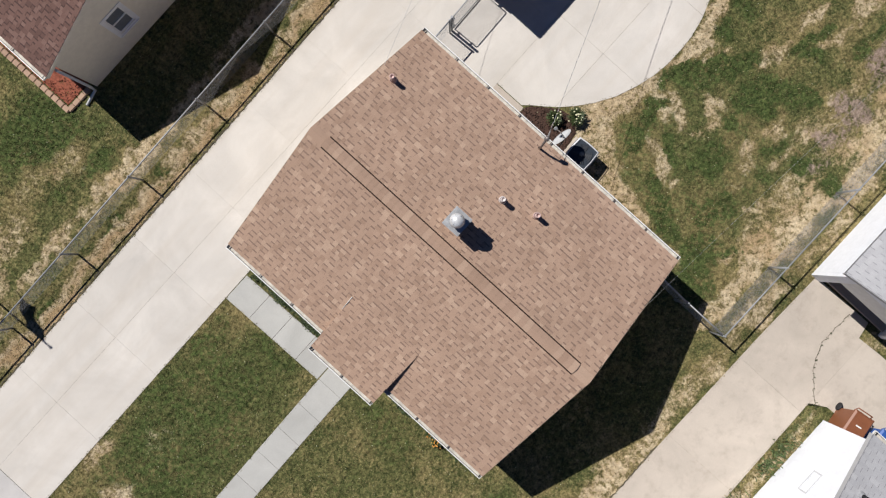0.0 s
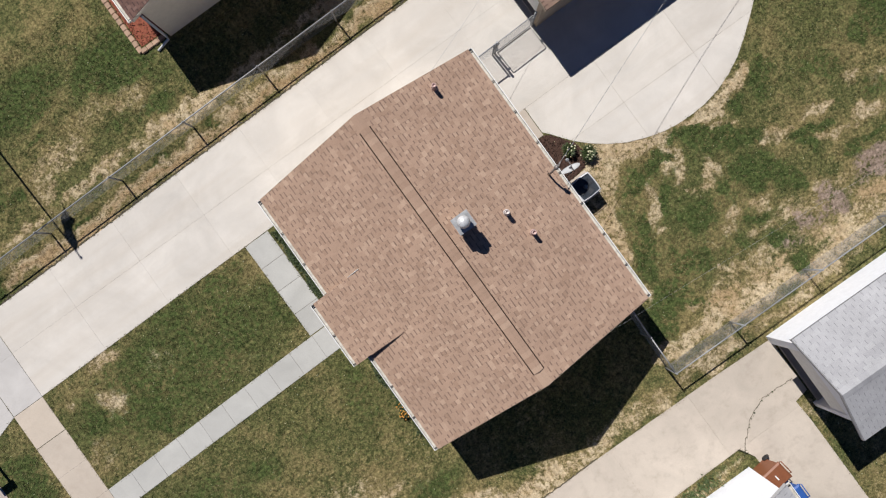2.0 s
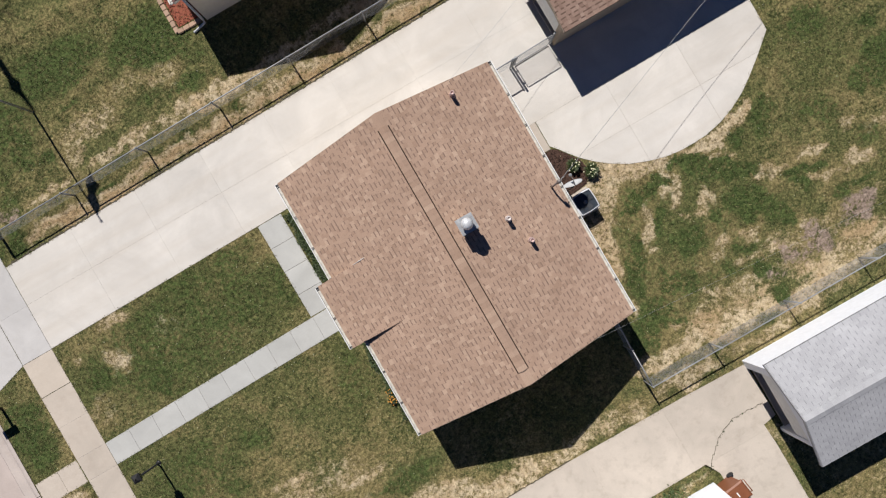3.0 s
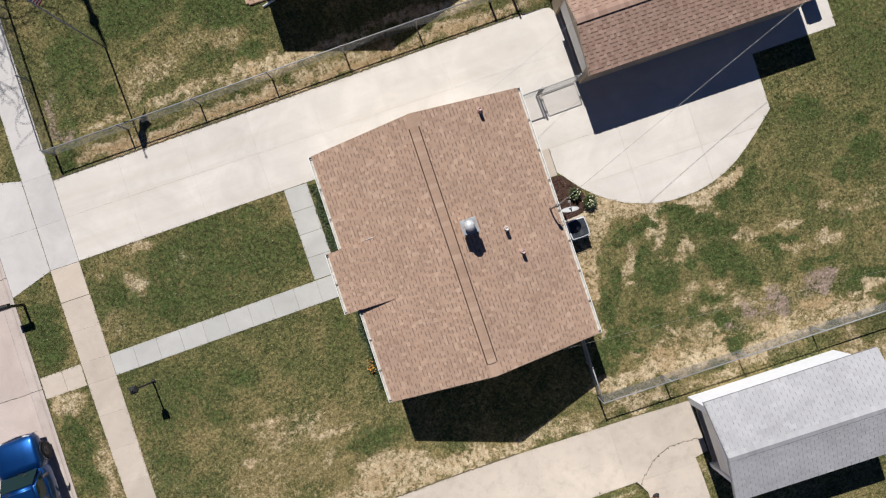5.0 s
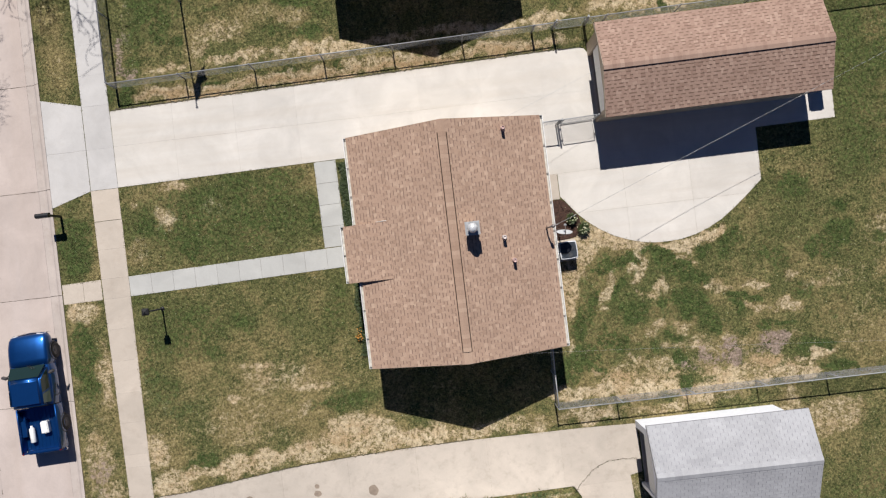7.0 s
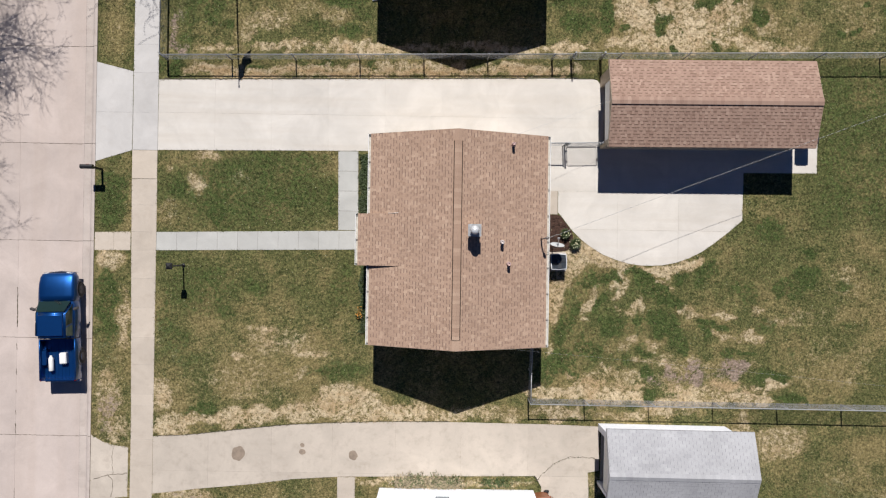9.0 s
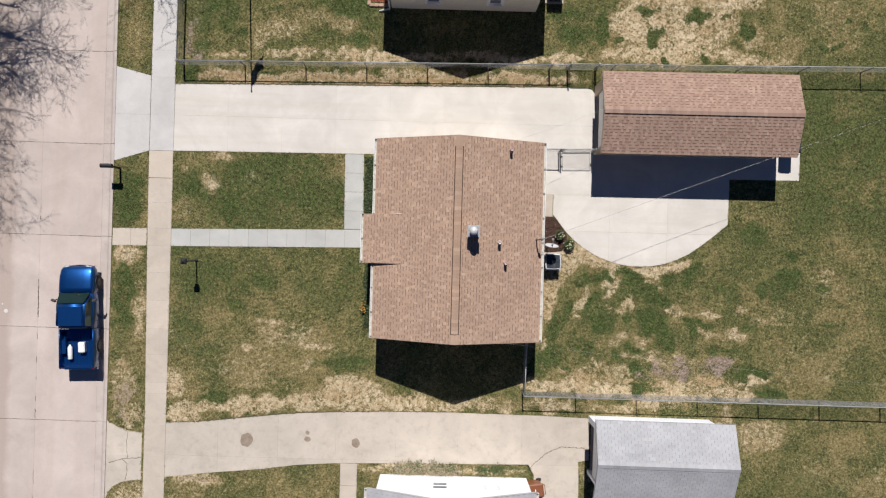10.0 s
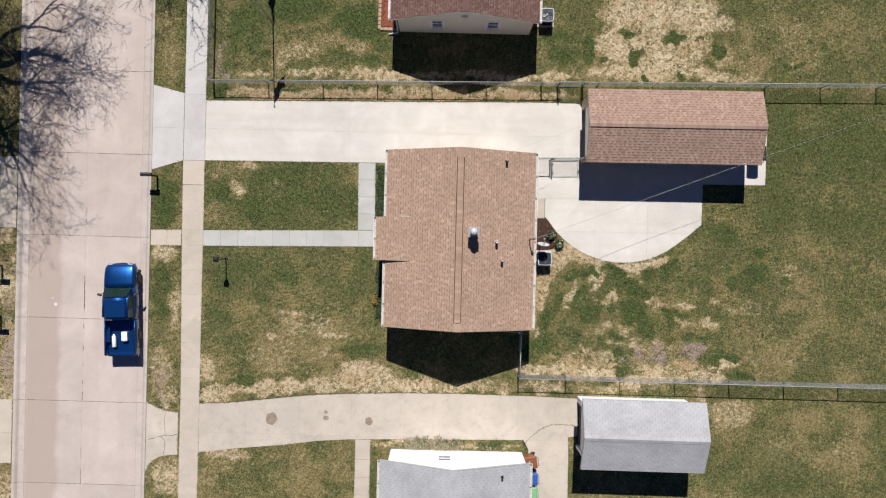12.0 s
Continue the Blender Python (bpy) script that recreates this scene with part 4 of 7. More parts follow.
def hang_gutter(house, name, x, s, y0, y1, z):
    """A white trough with a dirty bed and dark hangers across it."""
    g = part(name, gutter_bm(x, s, y0, y1, z), WHITE, house)
    part("gutter_bed", box_bm(min(x + s * 0.014, x + s * 0.112), max(x + s * 0.014, x + s * 0.112), y0 + 0.02, y1 - 0.02, z - 0.088, z - 0.072), GUTTER_BED, g)
    n = max(2, round((y1 - y0) / 1.15))
    for k in range(n + 1):
        y = y0 + 0.06 + (y1 - y0 - 0.12) * k / n
        part("hanger", box_bm(min(x + s * 0.01, x + s * 0.13), max(x + s * 0.01, x + s * 0.13), y - 0.014, y + 0.014, z - 0.03, z - 0.012), BLACK if k in (0, n) else STEEL_DARK, g)


def gable_house(name, label, m, xw, xe, y0, y1, ze, zr, xr, wall, roof, style, inset=(0.38, 0.12), openings=((), ()), gutters=True, seed=1, exposure=0.143, own=None, cap_width=0.32, deck=None, category="house", rake=None, cap_rise=0.0, cap_flat=1.0):
    """A gabled building with its ridge along its own y. xw, xe: the shingles' west and east edges; ze, zr: eave and ridge heights; xr: the ridge."""
    house = thing(name, label, category, m=m)
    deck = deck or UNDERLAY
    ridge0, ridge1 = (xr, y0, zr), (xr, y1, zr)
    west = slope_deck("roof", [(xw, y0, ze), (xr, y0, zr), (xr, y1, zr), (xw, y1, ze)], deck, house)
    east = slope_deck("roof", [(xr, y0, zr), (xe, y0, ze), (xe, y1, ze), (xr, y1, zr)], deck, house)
    rw, re = math.hypot(xr - xw, zr - ze), math.hypot(xe - xr, zr - ze)
    own = own or ((0, 0, 0, 0), (0, 0, 0, 0))
    lay_shingles(west, (xw, y1, ze), (0, -1, 0), (xr - xw, 0, zr - ze), y1 - y0, rw, roof, exposure, style, own[0], seed)
    lay_shingles(east, (xe, y0, ze), (0, 1, 0), (xr - xe, 0, zr - ze), y1 - y0, re, roof, exposure, style, own[1], seed + 7)
    # rake boards and eave boards
    for y, s in ((y0, -1), (y1, 1)):
        for a, b in (((xw, ze), (xr, zr)), ((xr, zr), (xe, ze))):
            bm = bmesh.new()
            ya, yb = y + s * 0.002, y + s * (0.022 if rake is None else 0.012)
            vs = [bm.verts.new((x, yy, z + dz)) for yy in (ya, yb) for (x, z), dz in ((a, -0.005), (b, -0.005), (b, -0.15), (a, -0.15))]
            for f in ((0, 1, 2, 3), (4, 5, 6, 7), (0, 1, 5, 4), (1, 2, 6, 5), (2, 3, 7, 6), (3, 0, 4, 7)):
                bm.faces.new([vs[i] for i in f])
            bmesh.ops.recalc_face_normals(bm, faces=bm.faces[:])
            part("rake_board", bm, rake or WHITE, house)
    if gutters:
        for x, s in ((xw, -1), (xe, 1)):
            hang_gutter(house, "gutter", x - s * 0.03, s, y0 + 0.01, y1 - 0.01, ze + 0.012)
    # walls, hollow inside
    ax, ay = xw + inset[0], xe - inset[-1 if len(inset) > 2 else 0]
    gy0, gy1 = y0 + inset[1], y1 - inset[1]
    slope_w, slope_e = (zr - ze) / (xr - xw), (zr - ze) / (xe - xr)
    top_w, top_e = ze + slope_w * (ax - xw) - 0.10, ze + slope_e * (xe - ay) - 0.10
    gable = [(ax, -0.1), (ay, -0.1), (ay, top_e), (xr, zr - 0.10), (ax, top_w)]
    for (ya, yb), ops in (((gy0, gy0 + 0.14), openings[0]), ((gy1 - 0.14, gy1), openings[1])):
        part("wall", wall_slab(gable, ops, ya, yb), wall, house)
    part("wall", box_bm(ax, ax + 0.14, gy0 + 0.143, gy1 - 0.143, -0.1, top_w), wall, house)
    part("wall", box_bm(ay - 0.14, ay, gy0 + 0.143, gy1 - 0.143, -0.1, top_e), wall, house)
    part("floor_slab", box_bm(ax + 0.15, ay - 0.15, gy0 + 0.15, gy1 - 0.15, -0.1, 0.1), SIDEWALK, house)
    # ridge caps
    if cap_width:
        n = int((y1 - y0) / 0.16)
        d, h = (y1 - y0) / n, cap_width / 2
        fw, fe = slope_w * h * cap_flat, slope_e * h * cap_flat
        p = [(-h, 0, 0.022 - fw), (0, 0, 0.024), (h, 0, 0.022 - fe), (-h, d * 1.15, 0.030 - fw), (0, d * 1.15, 0.032), (h, d * 1.15, 0.030 - fe)]
        q = [(x, y, z - 0.016 - cap_rise * 0.5) for x, y, z in p]
        me = bpy.data.meshes.new("cap_shingle")
        me.from_pydata(p + q, [], [(0, 1, 4, 3), (1, 2, 5, 4), (3, 4, 10, 9), (4, 5, 11, 10), (0, 3, 9, 6), (2, 8, 11, 5), (0, 6, 7, 1), (1, 7, 8, 2)])
        me.materials.append(roof)
        for k in range(n):
            ob = new("cap_shingle", me)
            ob.parent = west
            ob.matrix_basis = pose(xr, y0 + d * k - (d * 0.15 if k == n - 1 else 0), zr + cap_rise)
    return house, west, east


# ---- the brown-roofed house ----
XR, ZR, ZE = 0.50, 4.38, 2.75
home, home_west, home_east = gable_house(
    "house", "low house with a brown shingled gable roof and white gutters", None, -3.29, 4.45, -4.12, 5.09, ZE, ZR, XR, TAN_SIDING, ROOF_BROWN, "laminate",
    own=((1.2, 4.2, 1.2, 3.6), (2.5, 5.5, 1.0, 3.4)), cap_width=0, seed=4, rake=TAN_SIDING)
SLOPE = (ZR - ZE) / (XR + 3.29)


def roof_z(x):
    return ZR - SLOPE * abs(x - XR)


def porch_roof():
    """The lower-pitched roof over the front door, running out past the main eave."""
    x0, x1, y0, y1 = -3.80, -1.95, -0.66, 1.60
    z1 = roof_z(x1) + 0.012
    z0 = 2.79
    deck = slope_deck("porch_roof", [(x0, y0, z0), (x1, y0, z1), (x1, y1, z1), (x0, y1, z0)], UNDERLAY, home, 0.05)
    lay_shingles(deck, (x0, y1, z0), (0, -1, 0), (x1 - x0, 0, z1 - z0), y1 - y0, math.hypot(x1 - x0, z1 - z0), ROOF_BROWN, seed=21)
    hang_gutter(home, "porch_gutter", x0 + 0.03, -1, y0 + 0.01, y1 - 0.01, z0 + 0.012)
    for y in (y0, y1 - 0.02):
        bm = bmesh.new()
        zt = roof_z(-3.29)
        vs = [bm.verts.new((x, yy, z)) for yy in (y, y + 0.02) for x, z in ((x0, z0 - 0.01), (x1, z1 - 0.01), (x1, z1 - 0.05), (-3.3, zt - 0.05), (x0, z0 - 0.16))]
        for f in ((0, 1, 2, 3, 4), (5, 6, 7, 8, 9), (0, 1, 6, 5), (1, 2, 7, 6), (2, 3, 8, 7), (3, 4, 9, 8), (4, 0, 5, 9)):
            bm.faces.new([vs[i] for i in f])
        bmesh.ops.recalc_face_normals(bm, faces=bm.faces[:])
        part("porch_cheek", bm, TAN_SIDING, home)
    for y in (y0 + 0.12, y1 - 0.12):
        part("porch_post", box_bm(x0 + 0.06, x0 + 0.16, y - 0.05, y + 0.05, 0.0, z0 - 0.06, 0.008), WHITE, home)


porch_roof()
part("flashing_strip", tube_bm([(-2.45, 1.615, roof_z(-2.45) + 0.025), (-2.02, 1.625, roof_z(-2.02) + 0.028)], 0.009, 6), WHITE, home)


def ridge_vent():
    """A raised vent along the ridge, covered with cap shingles; its solid near-black rims paint in the shade of side
    slots.
    """
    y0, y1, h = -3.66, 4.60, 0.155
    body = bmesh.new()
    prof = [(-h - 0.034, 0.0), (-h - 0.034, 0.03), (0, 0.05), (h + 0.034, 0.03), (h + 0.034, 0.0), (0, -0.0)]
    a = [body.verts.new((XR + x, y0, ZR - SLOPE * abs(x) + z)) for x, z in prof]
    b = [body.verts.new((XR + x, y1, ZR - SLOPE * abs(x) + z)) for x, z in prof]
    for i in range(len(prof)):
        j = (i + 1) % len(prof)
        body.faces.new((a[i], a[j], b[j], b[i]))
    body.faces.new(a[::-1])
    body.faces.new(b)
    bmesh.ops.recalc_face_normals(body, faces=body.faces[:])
    vent = part("ridge_vent", body, SLOT_SHADE, home, "raised ridge vent under cap shingles")
    n = 50
    me = bpy.data.meshes.new("cap_shingle")
    d = (y1 - y0) / n
    p = [(-h, 0, 0.055 - SLOPE * h), (0, 0, 0.07), (h, 0, 0.055 - SLOPE * h), (-h, d * 1.1, 0.048 - SLOPE * h), (0, d * 1.1, 0.063), (h, d * 1.1, 0.048 - SLOPE * h)]
    q = [(x, y, z - 0.008) for x, y, z in p]
    me.from_pydata(p + q, [], [(0, 1, 4, 3), (1, 2, 5, 4), (3, 4, 10, 9), (4, 5, 11, 10), (0, 3, 9, 6), (2, 8, 11, 5), (0, 6, 7, 1), (1, 7, 8, 2), (6, 9, 10, 7), (7, 10, 11, 8)])
    me.materials.append(ROOF_BROWN)
    for k in range(n):
        ob = new("cap_shingle", me)
        ob.parent = vent
        ob.matrix_basis = pose(XR, y0 + d * k, ZR)
    # plain ridge ends beyond the vent
    for ya, yb in ((-4.12, y0), (y1, 5.09)):
        bm = bmesh.new()
        vs = [bm.verts.new((XR + x, y, ZR - SLOPE * abs(x) + 0.024)) for y in (ya, yb) for x in (-h, 0, h)]
        bm.faces.new((vs[0], vs[1], vs[4], vs[3]))
        bm.faces.new((vs[1], vs[2], vs[5], vs[4]))
        g = bmesh.ops.extrude_face_region(bm, geom=bm.faces[:])
        bmesh.ops.translate(bm, vec=(0, 0, -0.015), verts=[v for v in g["geom"] if isinstance(v, bmesh.types.BMVert)])
        bmesh.ops.recalc_face_normals(bm, faces=bm.faces[:])
        part("ridge_end", bm, ROOF_BROWN, home)


ridge_vent()

# ---- the other buildings ----
# brown garage: its own y runs along the world's x
garage, garage_n, garage_s = gable_house(
    "garage", "long detached garage with a brown shingled roof and tan walls", pose(11.77, 6.57, 0, 0, 0, -89.65), -2.08, 1.78, -4.605, 4.605, 2.30, 2.94, -0.15,
    TAN_SIDING, ROOF_GARAGE, "laminate", inset=(0.22, 0.12), openings=(((-1.35, 1.35, 0.0, 1.95),), ()), gutters=False, seed=33, own=((4.0, 6.5, 0.2, 1.9), (3.0, 6.0, 0.2, 1.9)), category="garage", rake=TAN_SIDING, cap_width=0.33, cap_rise=0.006, cap_flat=0.55)
part("garage_door", box_bm(-1.34, 1.34, -4.42, -4.37, 0.80, 1.94, 0.004), WHITE, garage, "white sectional garage door, part raised")

# grey-roofed garage
RAKE_GREY = plain("weathered_grey_trim", (0.42, 0.42, 0.43), 0.6)
shed, shed_n, shed_s = gable_house(
    "garage", "white garage with a weathered grey shingled roof", pose(10.41, -9.58, 0, 0, 0, -90.45), -1.91, 1.77, -3.225, 3.225, 2.68, 3.42, -0.07,
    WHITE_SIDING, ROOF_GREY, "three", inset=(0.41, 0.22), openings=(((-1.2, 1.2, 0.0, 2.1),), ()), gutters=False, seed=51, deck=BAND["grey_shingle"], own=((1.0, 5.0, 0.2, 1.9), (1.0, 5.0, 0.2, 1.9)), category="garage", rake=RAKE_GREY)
part("garage_door", box_bm(-1.19, 1.19, -2.95, -2.90, 1.05, 2.09, 0.004), WHITE, shed, "white sectional garage door, half raised")

# cream house to the north
north, north_w, north_e = gable_house(
    "house", "cream-sided house with a dark red-brown shingled roof", None, -3.34, 4.48, 11.94, 24.0, 2.50, 4.05, 0.53,
    CREAM, ROOF_RED, "laminate", inset=(0.35, 0.14, 0.26), openings=(((-1.20, -0.58, 0.95, 2.02), (1.80, 2.42, 0.95, 2.02)), ()), seed=71, own=((9.0, 12.0, 0.2, 2.6), (0.0, 2.6, 0.2, 2.6)), rake=CREAM)
for wx in (-1.20, 1.80):
    window_unit(north, wx, wx + 0.62, 0.95, 2.02, 12.08, -1)

# white house to the south
south, south_w, south_e = gable_house(
    "house", "white-sided house with a light grey shingled roof", None, -3.34, 4.57, -24.0, -11.17, 2.44, 3.96, 0.49,
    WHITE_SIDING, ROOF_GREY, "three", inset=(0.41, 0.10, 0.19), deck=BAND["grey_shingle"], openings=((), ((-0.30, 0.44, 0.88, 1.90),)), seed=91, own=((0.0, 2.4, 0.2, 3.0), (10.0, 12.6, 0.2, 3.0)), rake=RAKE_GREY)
window_unit(south, -0.30, 0.44, 0.88, 1.90, -11.27, 1)


# ---- fences ----
def strand_net(verts, faces, a, b, height, cell, wire):
    """Adds the slanting strands of chain-link between two posts at a and b."""
    run = (b - a).length
    d = (b - a) / run
    side = Vector((-d.y, d.x, 0))
    lean = height - 0.06
    for k in range(-int(lean / cell), int(run / cell) + 1):
        for s in (0, 1):
            u0, u1, z0, z1 = k * cell, k * cell + lean, 0.04, height - 0.02
            if u0 < 0:
                z0, u0 = z0 - u0, 0.0
            if u1 > run:
                z1, u1 = z1 - (u1 - run), run
            if u1 - u0 < 0.02:
                continue
            if s:
                z0, z1 = height + 0.02 - z0, height + 0.02 - z1
            o = side * (0.024 + 0.004 * s)
            p, q = a + d * u0 + o + Vector((0, 0, z0)), a + d * u1 + o + Vector((0, 0, z1))
            e = (q - p).normalized()
            r1, r2 = side * wire, e.cross(side) * wire
            n0 = len(verts)
            for c in (p, q):
                verts.extend([tuple(c + r1), tuple(c - r1 * 0.5 + r2 * 0.87), tuple(c - r1 * 0.5 - r2 * 0.87)])
            faces.extend([(n0, n0 + 1, n0 + 4, n0 + 3), (n0 + 1, n0 + 2, n0 + 5, n0 + 4), (n0 + 2, n0, n0 + 3, n0 + 5)])


def chain_fence(label, a, b, count, height=1.12, cell=0.075, wire=0.0021, last=True):
    """Chain-link between round posts with a top rail; the wire is woven of slanting strands."""
    fence = thing("chain_link_fence", label, "fence", "chain-link fences")
    a, b = Vector((*a, 0)), Vector((*b, 0))
    for k in range(count + (1 if last else 0)):
        p = a + (b - a) * (k / count)
        post = part("post", tube_bm([(p.x, p.y, -0.05), (p.x, p.y, height + 0.03)], 0.03, 10), GALV, fence)
        part("post_cap", turned([(0.036, 0), (0.034, 0.02), (0.018, 0.045), (0, 0.05)], 10), GALV, post, m=pose(p.x, p.y, height + 0.03))
    part("top_rail", tube_bm([a + Vector((0, 0, height)), b + Vector((0, 0, height))], 0.024, 8), GALV, fence)
    verts, faces = [], []
    strand_net(verts, faces, a, b, height, cell, wire)
    mesh_from("wire_mesh", verts, faces, LINK, fence, "woven chain-link wire", "stuff")
    return fence


chain_fence("galvanised chain-link fence along the driveway verge", (-13.30, 8.92), (4.95, 9.21), 6, 0.96)
chain_fence("short galvanised chain-link panel beside the narrow gate", (4.98, 9.21), (5.86, 9.23), 1, 0.96)
chain_fence("galvanised chain-link fence beside the sidewalk", (-13.34, 8.99), (-13.36, 30.2), 7, 0.96)
chain_fence("short galvanised chain-link panel behind the garage", (7.30, 9.25), (8.05, 9.26), 1, 1.05)
chain_fence("galvanised chain-link fence behind the garage", (8.09, 9.27), (33.05, 9.69), 8, 1.05)
chain_fence("galvanised chain-link fence along the back lawn", (6.72, -6.95), (34.2, -7.06), 9, 1.20)
chain_fence("galvanised chain-link panel at the fence corner", (4.06, -6.94), (6.68, -6.95), 1, 1.20, last=False)
chain_fence("bent chain-link fence from house to boundary", (4.13, -3.85), (4.07, -5.50), 1, 1.15)
chain_fence("bent chain-link fence from house to boundary", (4.07, -5.54), (4.06, -6.86), 1, 1.18, last=False)
chain_fence("short chain-link panel between house and gate", (4.30, 5.06), (5.54, 5.08), 1)


def chain_gate(label, a, b, height=1.15):
    """A gate leaf: a bent tube frame filled with chain-link, on hinges, with a latch."""
    gate = thing("chain_link_gate", label, "gate")
    a, b = Vector((*a, 0)), Vector((*b, 0))
    d = (b - a).normalized()
    up = Vector((0, 0, 1))
    z0, z1 = 0.08, height
    part("gate_frame", tube_bm([a + up * z0, a + up * (z1 - 0.03), a + d * 0.03 + up * z1, b - d * 0.03 + up * z1, b + up * (z1 - 0.03), b + up * z0, a + up * z0], 0.017, 8), GALV, gate)
    part("gate_post", tube_bm([a - d * 0.09, a - d * 0.09 + up * (height + 0.12)], 0.038, 10), GALV, gate)
    part("gate_post", tube_bm([b + d * 0.09, b + d * 0.09 + up * (height + 0.12)], 0.038, 10), GALV, gate)
    for z in (0.3, 0.9):
        part("hinge", tube_bm([a - d * 0.10 + up * z, a + d * 0.03 + up * z], 0.03, 8), GALV, gate)
    part("latch", box_bm(-0.05, 0.05, -0.02, 0.02, 0, 0.10, 0.006), GALV, gate, m=Matrix.Translation(b + d * 0.03 + up * 0.75))
    verts, faces = [], []
    strand_net(verts, faces, a, b, height, 0.07, 0.0023)
    mesh_from("wire_mesh", verts, faces, LINK, gate, "woven chain-link wire", "stuff")


chain_gate("galvanised chain-link gate between house and garage", (5.72, 5.08), (7.12, 5.12))
chain_gate("narrow chain-link gate beside the garage corner", (5.99, 9.23), (7.15, 9.25))


# ---- the pickup ----
def loft(sections, close=True, smooth_faces=True):
    bm = bmesh.new()
    rings = [[bm.verts.new(p) for p in s] for s in sections]
    n = len(rings[0])
    for a, b in zip(rings, rings[1:]):
        for i in range(n):
            j = (i + 1) % n
            bm.faces.new((a[i], a[j], b[j], b[i])).smooth = smooth_faces
    if close:
        bm.faces.new(rings[0][::-1])
        bm.faces.new(rings[-1])
    bmesh.ops.recalc_face_normals(bm, faces=bm.faces[:])
    return bm


def body_section(y, half, zb, zs, zt, crown=0.05):
    """A closed cross-section of bodywork: sill, bulging flank, rounded shoulder, crowned top."""
    right = [(half - 0.06, zb), (half - 0.01, zb + 0.12), (half, zb + 0.55 * (zs - zb)), (half - 0.015, zs - 0.03), (half - 0.06, zs + 0.6 * (zt - zs)), (half - 0.16, zt), (half * 0.45, zt + crown)]
    return [(x, y, z) for x, z in right] + [(-x, y, z) for x, z in right[::-1]]


def pane_bm(quad, push=0.006, thick=0.006):
    """A thin pane over a quad, its corners drawn in a little."""
    q = [Vector(p) for p in quad]
    c = sum(q, Vector()) / 4
    n = (q[3] - q[0]).cross(q[1] - q[0]).normalized()
    q = [p + (c - p) * 0.06 for p in q]
    bm = bmesh.new()
    lo = [bm.verts.new(p + n * (push - thick)) for p in q]
    hi = [bm.verts.new(p + n * push) for p in q]
    bm.faces.new(hi)
    bm.faces.new(lo[::-1])
    for i in range(4):
        j = (i + 1) % 4
        bm.faces.new((lo[i], lo[j], hi[j], hi[i]))
    bmesh.ops.recalc_face_normals(bm, faces=bm.faces[:])
    return bm


